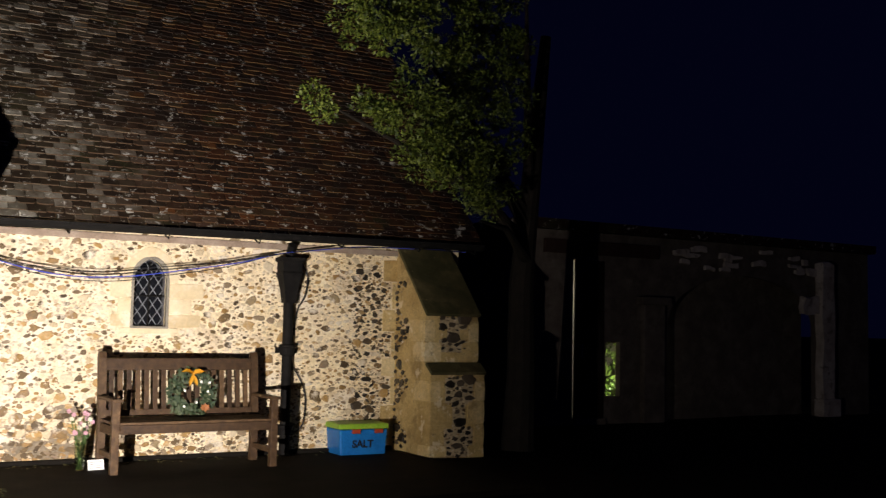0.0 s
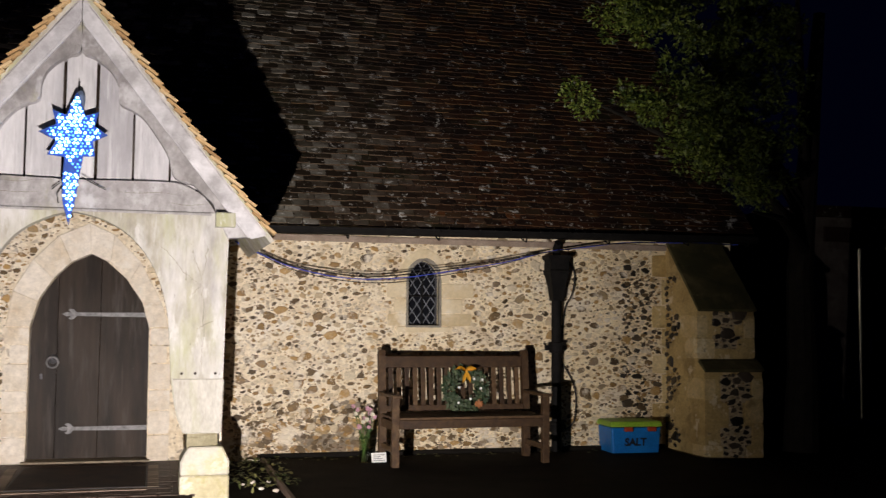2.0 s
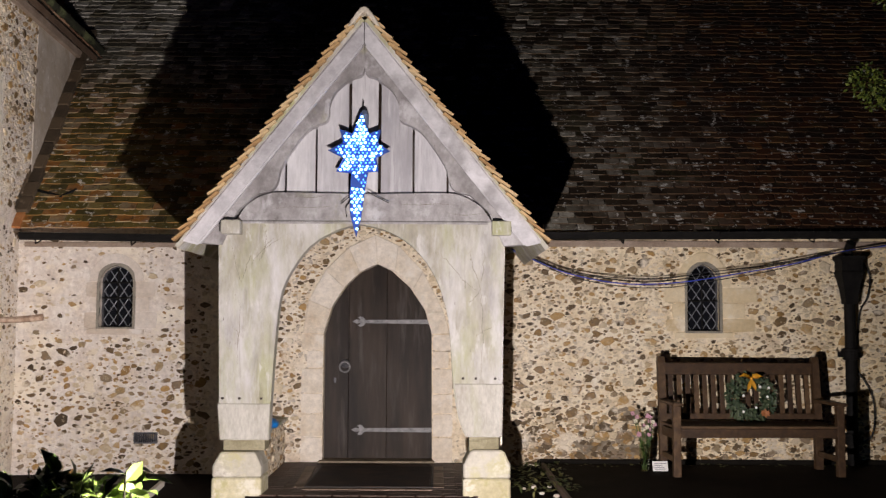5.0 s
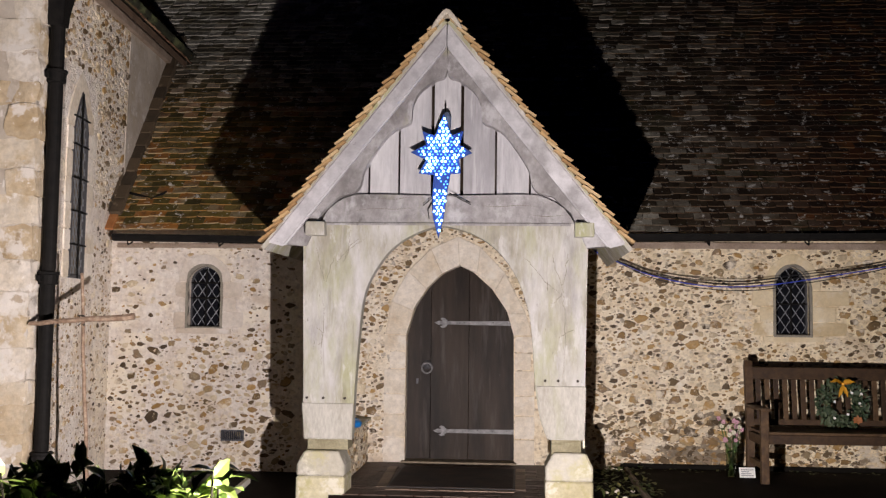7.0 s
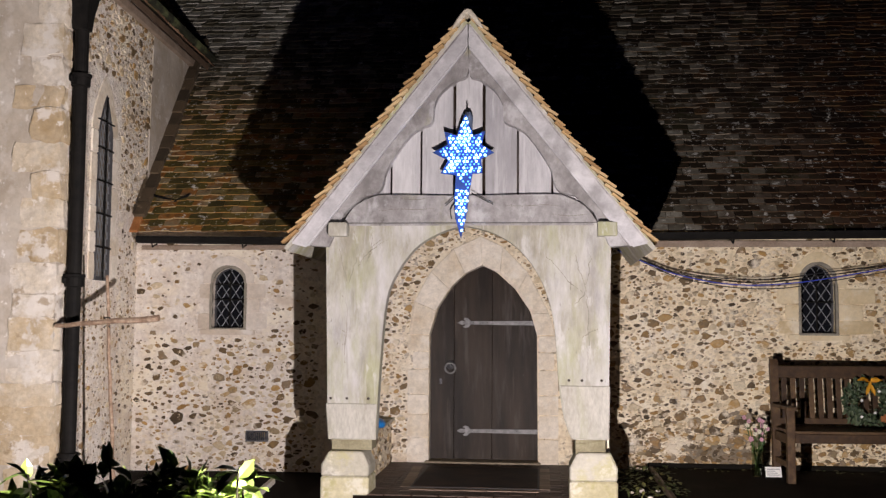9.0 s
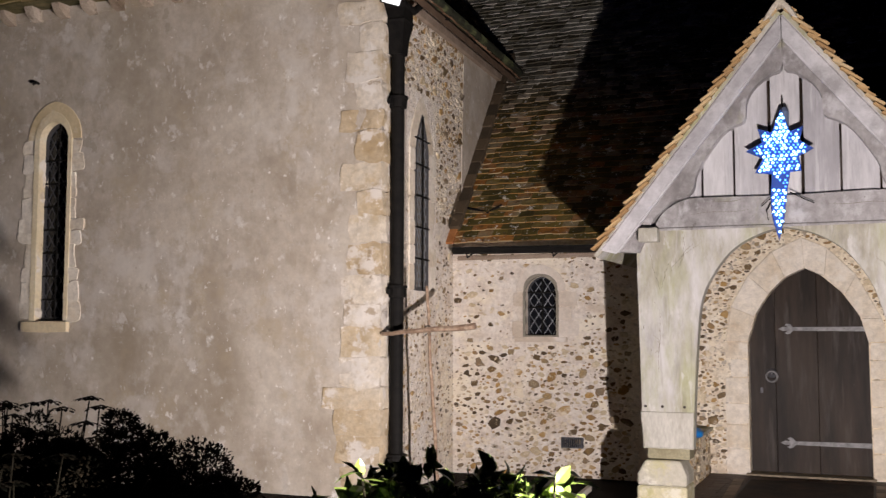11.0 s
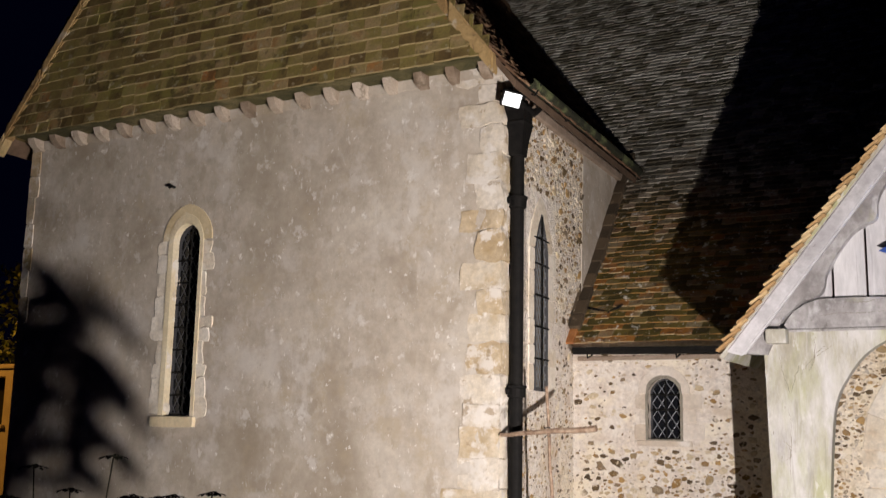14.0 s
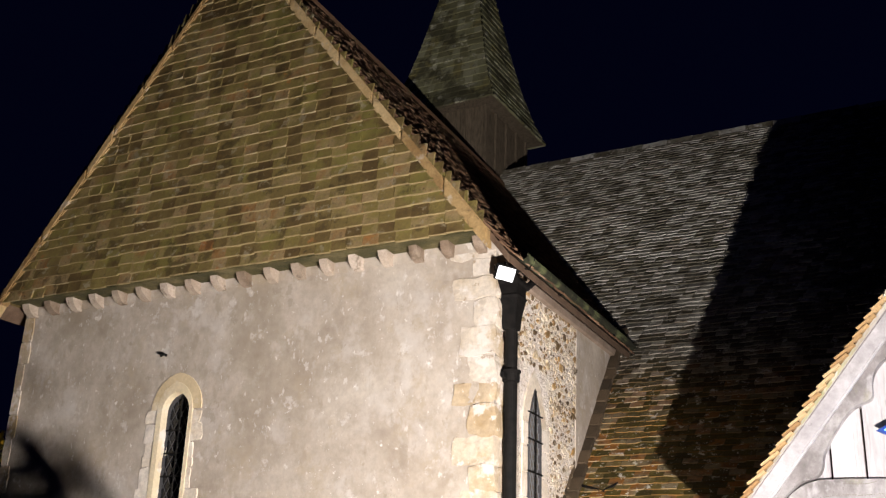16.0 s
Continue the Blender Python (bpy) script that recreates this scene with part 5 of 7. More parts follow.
def build_porch():
    p = empty("porch", pose(0, 0, 0), "gabled oak church porch with arched entrance and stone plinths", "porch")
    left_in = smooth([(-1.30, 0.42), (-1.285, 0.80), (-1.26, 1.20), (-1.22, 1.55), (-1.12, 1.77), (-0.97, 1.95), (-0.77, 2.06), (-0.60, 2.10)])
    right_in = smooth([(-0.60, 2.10), (-0.38, 2.04), (-0.18, 1.91), (-0.02, 1.69), (0.07, 1.43), (0.10, 1.21), (0.125, 0.86), (0.165, 0.60), (0.22, 0.45)])
    f, b = PY, PY + 0.24
    # curved-plank posts, each one half of the arch
    left = [(-1.68, 0.42)] + left_in + [(-0.60, 2.12), (-1.72, 2.12)]
    right = right_in + [(0.50, 0.45), (0.53, 2.12), (-0.60, 2.12)]
    part("post", prism(left, [], f, f + 0.13, bevel=0.014, rounds=2), OAK, p, "broad curved oak post, greenish and grey")
    part("post", prism(right, [], f, f + 0.13, bevel=0.014, rounds=2), OAK, p, "broad curved oak post, greenish and grey")
    # newer oak repairs at the feet
    part("post_foot", prism([(-1.675, 0.425), (-1.305, 0.425), (-1.29, 0.70), (-1.70, 0.70)], [], f - 0.012, f + 0.02, bevel=0.006), OAK_PALE, p, "paler oak repair scarfed to the post foot")
    part("post_foot", prism([(0.225, 0.455), (0.505, 0.455), (0.515, 0.86), (0.13, 0.86), (0.17, 0.60)], [], f - 0.012, f + 0.02, bevel=0.006), OAK_PALE, p, "paler oak repair scarfed to the post foot")
    for x, z in ((-1.66, 0.74), (-1.53, 0.74), (-1.36, 0.74), (0.20, 0.90), (0.30, 0.90), (0.45, 0.90)):
        part("peg", lathe(bmesh.new(), [(0.011, 0), (0.009, 0.02)], 0, 0, 8), DOOR_WOOD, p).matrix_local = Matrix.Translation((x, f - 0.001, z)) @ Matrix.Rotation(radians(90), 4, "X")
    for x0, x1 in ((-1.65, -1.33), (0.25, 0.48)):
        part("post_pad", boxed(x0, x1, f + 0.01, b, 0.34, 0.45, None, 0.006), PAD_OAK, p, "greenish oak pad under the post")
    # stone plinths
    for x0, x1, sh in ((-1.72, -1.345, 0.335), (0.205, 0.565, 0.355)):
        m = None
        prof = [(x0, -0.15), (x1, -0.15), (x1, sh - 0.12), (x1 - 0.05, sh), (x0 + 0.06, sh), (x0, sh - 0.12)]
        part("plinth", prism([(x0 - 0.002, -0.15), (x1 + 0.002, -0.15), (x1 + 0.002, 0.14), (x0 - 0.002, 0.14)], [], f - 0.06, b + 0.06, bevel=0.012), PLINTH_YELLOW, p, "pale yellow stone plinth block")
        part("plinth", prism([(x0, 0.142), (x1, 0.142), (x1, sh - 0.11), (x1 - 0.05, sh), (x0 + 0.06, sh), (x0, sh - 0.11)], [], f - 0.055, b + 0.05, bevel=0.012), PLINTH_STONE, p, "pale stone plinth with chamfered shoulders")
    # tie beam, curved up at the ends
    tie = smooth([(-1.58, 2.13), (-1.50, 2.25), (-1.36, 2.33), (-1.20, 2.35), (-0.60, 2.34), (0.02, 2.35), (0.18, 2.33), (0.33, 2.25), (0.42, 2.13)])
    part("tie_beam", prism([(-1.60, 2.10)] + tie + [(0.42, 2.10)], [], f + 0.012, f + 0.16, bevel=0.02, rounds=2), OAK_RAFTER, p, "grey oak tie beam")
    part("tie_beam_fillet", prism([(-1.55, 2.095), (0.40, 2.095), (0.40, 2.125), (-1.55, 2.125)], [], f - 0.002, f + 0.1, bevel=0.008), OAK_RAFTER, p)
    for x in (-1.68, 0.42):
        part("plate_end", boxed(x, x + 0.15, f - 0.12, f + 0.2, 2.01, 2.12, None, 0.012), OAK, p, "square end of the wall plate")
    # vertical boards of the gable, with dark gaps
    slope = (3.75 - 2.0) / 1.40
    cuts = [-1.46, -1.205, -0.965, -0.70, -0.465, -0.195, 0.075, 0.32]
    for i, (x0, x1) in enumerate(zip(cuts, cuts[1:])):
        z0, z1 = 3.66 - abs(x0 - AX) * slope, 3.66 - abs(x1 - AX) * slope
        g0, g1 = 0.008 + 0.004 * (i in (3, 4)), 0.008 + 0.004 * (i in (2, 3))
        poly = [(x0 + g0, 2.3), (x1 - g1, 2.3), (x1 - g1, z1)] + ([(AX, 3.6)] if x0 < AX < x1 else []) + [(x0 + g0, z0)]
        part("gable_board", prism(poly, [], f + 0.048, f + 0.08, bevel=0.003), OAK_GREY, p)
    part("gable_backing", prism([(-1.6, 2.3), (0.45, 2.3), (AX, 3.6)], [], f + 0.13, f + 0.15), DOOR_WOOD, p)
    # cusped rafters
    for s in (-1, 1):
        inner = smooth([(AX + (x - AX) * -s, z) for x, z in CUSP], 4)
        tail = [(AX + s * 0.98, 2.20), (AX + s * 1.06, 2.02), (AX + s * 1.10, 1.93)]
        outer = [(AX + s * 1.34, 1.95), (AX + s * 0.004, 3.66), (AX + s * 0.004, 3.50)]
        part("cusped_rafter", prism(inner + tail + outer, [], f - 0.045, f + 0.10, bevel=0.034, rounds=3), OAK_RAFTER, p, "cusped oak rafter brace")
        board = [(AX + s * 0.004, 3.70), (AX + s * 1.40, 1.955), (AX + s * 1.26, 1.92), (AX + s * 0.004, 3.50)]
        part("bargeboard", prism(board, [], f - 0.115, f - 0.055, bevel=0.014, rounds=2), OAK_BARGE, p, "plain grey oak bargeboard")
    # roof slopes with their tiles
    k = math.atan(1.80 / 1.41)
    for s in (-1, 1):
        ridge = (AX, 3.775)
        xe, ze = AX + s * 1.42, 3.775 - 1.81
        bm = bmesh.new()
        n = Vector((s * math.sin(k), 0, math.cos(k))) * 0.035
        q = [Vector((AX, PY - 0.10, 3.70)), Vector((xe, PY - 0.10, ze - 0.07)), Vector((xe, 0.3, ze - 0.07)), Vector((AX, 0.3, 3.70))]
        v = [bm.verts.new(c) for c in q]
        w = [bm.verts.new(c + n) for c in q]
        bm.faces.new(v)
        bm.faces.new(w[::-1])
        for i in range(4):
            bm.faces.new((v[i], v[(i + 1) % 4], w[(i + 1) % 4], w[i]))
        part("roof_boarding", bm, OAK, p)
        if s > 0:
            m = frame_of((xe, 0, ze - 0.035), (0, 1, 0), (-math.cos(k), 0, math.sin(k)))
            lim = (PY - 0.15, 0.9)
        else:
            m = frame_of((xe, 0, ze - 0.035), (0, -1, 0), (math.cos(k), 0, math.sin(k)))
            lim = (-0.9, -PY + 0.15)
        near = (lambda u, v: u < PY + 0.1) if s > 0 else (lambda u, v: u > -PY - 0.15)
        tiles(p, m, lambda v, lim=lim: lim, 1.81 / math.sin(k) - 0.02, 0.165, 0.088, 0.02, TILE_GOLD, TILE_GOLD_PIECE, near=near, seed=40 + s, rough=1.6, edge=TILE_GOLD)
    hood = [(AX - 0.125, 3.635), (AX - 0.10, 3.685), (AX - 0.06, 3.745), (AX - 0.025, 3.785), (AX, 3.795), (AX + 0.025, 3.785), (AX + 0.06, 3.745), (AX + 0.10, 3.685), (AX + 0.125, 3.635), (AX + 0.10, 3.64), (AX, 3.755), (AX - 0.10, 3.64)]
    y = PY - 0.17
    while y < 1.0:
        part("ridge_tile", prism([(x, z + 0.004 * math.sin(y * 9)) for x, z in hood], [], y, y + 0.292, bevel=0.006), RIDGE_PALE, p, "rounded pale clay ridge tile")
        y += 0.30
    # drying cracks in the oak
    rnd = random.Random(77)
    # shakes fanning out from the bend of each post
    fans = [((0.02, 1.86), (0.09, 1.80), (0.20, 1.665), (0.32, 1.57)), ((0.25, 1.885), (0.28, 1.76), (0.335, 1.58)), ((0.375, 1.895), (0.355, 1.76), (0.33, 1.64)), ((0.335, 1.57), (0.345, 1.40), (0.357, 1.18), (0.34, 0.95)), ((0.25, 1.49), (0.305, 1.54), (0.345, 1.60))]
    fans += [((-1.342, 2.06), (-1.35, 1.92), (-1.39, 1.81)), ((-1.525, 1.65), (-1.50, 1.75), (-1.46, 1.855)), ((-1.61, 1.92), (-1.58, 1.785), (-1.535, 1.64)), ((-1.28, 1.99), (-1.327, 1.944), (-1.383, 1.823)), ((-1.595, 1.294), (-1.554, 1.25), (-1.544, 1.197), (-1.57, 1.153)), ((0.296, 1.227), (0.383, 1.28), (0.426, 1.294))]
    cracks = fans + [((-1.46, 1.78), (-1.40, 1.86), (-1.32, 1.93), (-1.22, 1.99)), ((-1.55, 1.0), (-1.56, 1.15), (-1.54, 1.3), (-1.55, 1.5)), ((-1.30, 2.22), (-1.15, 2.235), (-1.0, 2.23), (-0.86, 2.24)), ((-0.3, 2.26), (-0.15, 2.255), (0.0, 2.265), (0.12, 2.255)), ((-1.13, 2.318), (-0.99, 2.309), (-0.895, 2.327)), ((0.076, 2.19), (0.207, 2.176), (0.339, 2.19))]
    for q in cracks:
        depth = PY + 0.011 if q[0][1] > 2.1 else PY - 0.001
        line = [(x + rnd.uniform(-0.009, 0.009), depth, z) for x, z in smooth(list(q), 4)]
        part("crack", tube(bmesh.new(), line, [0.0005 + rnd.uniform(0.0004, 0.0016) * math.sin(math.pi * (i + 0.5) / len(line)) for i in range(len(line))], 5), CRACK, p)
    # low flint side walls with timber above
    for x0, x1 in ((-1.70, -1.45), (0.30, 0.52)):
        part("side_wall", boxed(x0, x1, b, 0.0, -0.1, 0.40 if x0 < 0 else 1.9), MORTAR, p, "low flint side wall of the porch")
    part("side_boarding", boxed(-1.70, -1.62, b, 0.0, 0.40, 2.0), OAK, p)
    mside = Matrix.Translation((-1.45, 0, 0)) @ Matrix.Rotation(radians(90), 4, "Z")
    flints(p, mside, -1.66, 0.0, 0.0, 0.38, lambda x, z, r: False, 0.05, 0.07, 51, near=lambda x, z: True, limit=80)
    part("bench_top", boxed(-1.70, -1.42, b, 0.0, 0.40, 0.43, None, 0.008), OAK, p, "plank seat along the porch side")


RIDGE_PALE = textured("pale_ridge_tile", [(0.3, (0.46, 0.40, 0.30)), (0.7, (0.66, 0.60, 0.50))], 9.0, bump=0.5)
CRACK = material("timber_shake", (0.16, 0.14, 0.10), 0.9)
PAD_OAK = textured("mossy_pad_oak", [(0.3, (0.19, 0.165, 0.095)), (0.5, (0.28, 0.25, 0.155)), (0.7, (0.36, 0.33, 0.22))], 4.0, bump=0.4, streaks=[((0.12, 0.10, 0.05), (0.1, 1, 1), 22.0, 0.58, 0.5, 0.08)])
OAK_PALE = textured("pale_oak", [(0.3, (0.38, 0.355, 0.30)), (0.5, (0.46, 0.44, 0.385)), (0.7, (0.53, 0.51, 0.455))], 2.5, bump=0.4, fine=20.0, grain=0.7, stretch=(2.5, 2.5, 0.8), patches=[((0.36, 0.36, 0.24), 1.6, 0.55, 0.5)])
build_porch()


def build_porch_floor():
    fl = new("porch_floor", None)
    tagged(fl, "dark worn brick porch floor, damp", "floor", kind="structure")
    part("bedding", boxed(-1.46, 0.30, PY - 0.08, 0.0, -0.1, 0.003), TARMAC, fl)
    rnd = random.Random(15)
    whole = tile_mesh("brick", BRICK, 0.207, 0.10, 0.02)
    half = tile_mesh("brick", BRICK, 0.100, 0.10, 0.02)
    y, row = PY - 0.06, 0
    while y < -0.11:
        x = -1.44
        first = row % 2
        while x < 0.27:
            me, w = (half, 0.107) if first or x > 0.13 else (whole, 0.213)
            first = 0
            ob = new("brick", me)
            ob.parent = fl
            ob.matrix_local = Matrix.Translation((x + w / 2, y, -0.010 + rnd.uniform(-0.002, 0.002))) @ Matrix.Rotation(rnd.uniform(-0.008, 0.008), 4, "Z")
            x += w
        y += 0.107
        row += 1
    part("door_step", boxed(-1.12, -0.02, -0.09, 0.16, -0.08, 0.03, None, 0.01), MORTAR_DARK, fl, "worn stone door sill")
    # paler tiles framing the mat
    tile = tile_mesh("border_tile", BORDER_TILE, 0.20, 0.085, 0.012, None, 0.003)
    for x0, x1 in ((-1.10, -1.19), (0.02, 0.02)):
        for k in range(6):
            ob = new("border_tile", tile)
            ob.parent = fl
            f = (k + 0.5) / 6
            ob.matrix_local = Matrix.Translation((x0 + (x1 - x0) * (1 - f) * 0.55 + 0.04, -0.34 - 1.24 * f, 0.004)) @ Matrix.Rotation(radians(90), 4, "Z")
    for k in range(5):
        ob = new("border_tile", tile)
        ob.parent = fl
        ob.matrix_local = Matrix.Translation((-0.96 + 0.207 * k, -1.70, 0.004))
    mat_thing = empty("door_mat", pose(-0.545, -0.98, 0.012), "dark worn doormat in front of the church door", "mat")
    part("mat_body", boxed(-0.50, 0.50, -0.60, 0.58, 0.0, 0.012, None, 0.004), MAT_PILE, mat_thing)
    part("edging", prism([(-0.515, -0.615), (0.515, -0.615), (0.515, 0.595), (-0.515, 0.595)], [[(-0.495, -0.595), (0.495, -0.595), (0.495, 0.575), (-0.495, 0.575)]], -0.008, 0.0), BLACK_INK_MAT, mat_thing, "thin black rubber edging").matrix_local = Matrix.Rotation(radians(-90), 4, "X")


BORDER_TILE = textured("border_tile", [(0.3, (0.14, 0.092, 0.063)), (0.5, (0.21, 0.148, 0.105)), (0.7, (0.28, 0.21, 0.155))], 5.0, bump=0.3, per_object=0.4, rough=(0.5, 0.8))
MAT_PILE = textured("mat_pile", [(0.34, (0.010, 0.006, 0.004)), (0.5, (0.026, 0.014, 0.009)), (0.66, (0.055, 0.030, 0.018))], 4.0, bump=0.6, fine=120.0, rough=(0.8, 0.95))
BLACK_INK_MAT = material("rubber_edge", (0.012, 0.011, 0.010), 0.6)

build_porch_floor()


# ---------- pipes, lamp and small fittings ----------
def downpipe(m, height, hopper_z, label, radius=0.05, bands=()):
    d = empty("downpipe", m, label, "downpipe")
    part("pipe", lathe(bmesh.new(), [(radius, -0.2), (radius, hopper_z)], 0, 0, 16), BLACK_IRON, d, smooth=False)
    for z in bands:
        part("collar", lathe(bmesh.new(), [(radius + 0.002, z - 0.05), (radius + 0.022, z - 0.045), (radius + 0.024, z + 0.03), (radius + 0.034, z + 0.035), (radius + 0.034, z + 0.055), (radius + 0.002, z + 0.06)], 0, 0, 16), BLACK_IRON, d)
        part("ear", boxed(-radius - 0.06, radius + 0.06, 0.02, 0.05, z - 0.025, z + 0.025, None, 0.006), BLACK_IRON, d)
    w = radius + 0.004
    bm = bmesh.new()
    prof = [(w, w, hopper_z - 0.03), (w + 0.015, w + 0.01, hopper_z + 0.10), (w + 0.045, w + 0.035, hopper_z + 0.25), (w + 0.055, w + 0.045, hopper_z + 0.27), (w + 0.045, w + 0.035, hopper_z + 0.29), (w + 0.045, w + 0.035, hopper_z + 0.38), (w + 0.065, w + 0.05, hopper_z + 0.40), (w + 0.065, w + 0.05, hopper_z + 0.43)]
    rings = [[bm.verts.new((sx * a, sy * b, z)) for sx, sy in ((-1, -1), (1, -1), (1, 1), (-1, 1))] for a, b, z in prof]
    for r0, r1 in zip(rings, rings[1:]):
        for k in range(4):
            bm.faces.new((r0[k], r0[(k + 1) % 4], r1[(k + 1) % 4], r1[k]))
    bm.faces.new(rings[0][::-1])
    bm.faces.new(rings[-1])
    part("hopper", bm, BLACK_IRON, d, "moulded rainwater hopper head")
    part("outlet", tube(bmesh.new(), [(0, 0, hopper_z + 0.40), (0, 0, height - 0.06), (0, -0.06, height)], 0.04, 10), BLACK_IRON, d)
    return d


downpipe(pose(3.94, -0.10, 0), 2.12, 1.56, "black cast iron downpipe with hopper beside the bench", 0.052, (1.05, 0.25))
pipe_m = Matrix.Translation((-3.86, -1.76, 0)) @ Matrix.Rotation(radians(93), 4, "Z")
downpipe(pipe_m, 4.36, 3.80, "tall black cast iron downpipe at the transept corner", 0.058, (3.34, 1.66, 0.2))
sw = empty("pipe_offset", pose(0, 0, 0), "curved black pipe from the gutter to the hopper", "pipe")
part("bend", tube(bmesh.new(), [(-3.80, -1.42, 4.42), (-3.78, -1.46, 4.30), (-3.80, -1.56, 4.22), (-3.84, -1.66, 4.20)], 0.035, 10), BLACK_IRON, sw)

LAMP_FACE = material("lamp_face", (0.9, 0.92, 0.95), 0.3)
LAMP_FACE.node_tree.nodes["Principled BSDF"].inputs["Emission Color"].default_value = (0.95, 0.97, 1.0, 1)
LAMP_FACE.node_tree.nodes["Principled BSDF"].inputs["Emission Strength"].default_value = 1.2


def build_flood_lamp():
    f = empty("flood_lamp", look((-3.80, -2.02, 4.22), (-1.3, -6.0, 1.2), 12), "small black floodlight with a glowing white face", "lamp")
    part("housing", boxed(-0.095, 0.095, -0.075, 0.075, 0.0, 0.05, None, 0.012), BLACK_IRON, f)
    part("glass", boxed(-0.078, 0.078, -0.060, 0.060, -0.008, 0.001, None, 0.002), LAMP_FACE, f, "bright white lamp face")
    for k in range(6):
        part("fin", boxed(-0.08 + k * 0.03, -0.072 + k * 0.03, -0.06, 0.06, 0.05, 0.075), BLACK_IRON, f)
    part("bracket", tube(bmesh.new(), [(-0.10, 0, 0.03), (-0.10, 0.02, 0.14), (0.10, 0.02, 0.14), (0.10, 0, 0.03)], 0.008, 6), BLACK_IRON, f)
    part("arm", tube(bmesh.new(), [(0, 0.02, 0.14), (0.0, 0.05, 0.22)], 0.012, 6), BLACK_IRON, f)


build_flood_lamp()


def build_ground_flood():
    f = empty("ground_floodlight", look((LAMP.x, LAMP.y - 0.03, LAMP.z), (-3.0, -2.4, 1.6)), "low black garden floodlight on a stake", "lamp")
    part("housing", boxed(-0.12, 0.12, -0.09, 0.09, 0.06, 0.11, None, 0.012), BLACK_IRON, f)
    part("stake", tube(bmesh.new(), [(0, 0, 0.11), (0, -0.08, 0.14), (0, -0.35, 0.02)], 0.014, 6), BLACK_IRON, f)


build_ground_flood()


def build_vent():
    v = empty("air_brick", pose(-2.77, 0, 0.23), "dark cast iron air brick grille low in the wall", "vent")
    part("frame", prism([(-0.11, -0.052), (0.11, -0.052), (0.11, 0.052), (-0.11, 0.052)], [[(-0.095, -0.038), (0.095, -0.038), (0.095, 0.038), (-0.095, 0.038)]], -0.03, 0.02), IRON, v)
    part("backing", boxed(-0.10, 0.10, 0.0, 0.02, -0.045, 0.045), BLACK_IRON, v)
    for k in range(9):
        part("slat", boxed(-0.088 + k * 0.021, -0.078 + k * 0.021, -0.024, 0.0, -0.04, 0.04), IRON, v)


build_vent()


def build_cables():
    pts = smooth([(0.70, 2.04), (1.00, 1.90), (1.31, 1.79), (1.95, 1.705), (2.68, 1.785), (3.32, 1.90), (3.93, 2.04), (4.83, 2.147), (6.0, 2.16)], 5)
    for k, (dz, dy, r, mat) in enumerate(((0.0, 0.0, 0.0055, CABLE_BLUE), (-0.035, 0.015, 0.0045, CABLE_BLACK), (0.055, 0.02, 0.0045, CABLE_BLACK), (0.028, -0.012, 0.0045, CABLE_BLACK))):
        c = empty("cable", pose(0, 0, 0), "thin blue lighting cable sagging along the wall" if mat is CABLE_BLUE else "thin black cable sagging along the wall", "cable", "cables on the nave wall")
        sag = [(x, -0.16 + dy, z + dz * math.sin(math.pi * min(max((x - 0.7) / 3.2, 0), 1)) + 0.004 * math.sin(x * 7 + k)) for x, z in pts]
        part("strand", tube(bmesh.new(), sag, r, 5), mat, c)
    c = empty("cable", pose(0, 0, 0), "thin black cable hanging beside the downpipe", "cable")
    part("strand", tube(bmesh.new(), smooth3([(4.08, -0.05, 1.97), (4.16, -0.05, 1.80), (4.13, -0.05, 1.60), (4.05, -0.04, 1.42), (4.02, -0.04, 0.95), (4.09, -0.04, 0.80), (4.15, -0.04, 0.68), (4.18, -0.04, 0.52), (4.15, -0.04, 0.29), (4.02, -0.04, 0.20)]), 0.008, 5), CABLE_BLACK, c)


def smooth3(pts, n=5):
    a = smooth([(p[0], p[2]) for p in pts], n)
    b = smooth([(p[1], p[2]) for p in pts], n)
    return [(x, y, z) for (x, z), (y, _) in zip(a, b)]


CABLE_BLUE = material("blue_cable", (0.05, 0.08, 0.50), 0.4)
CABLE_BLACK = material("black_cable", (0.012, 0.012, 0.014), 0.5)
build_cables()


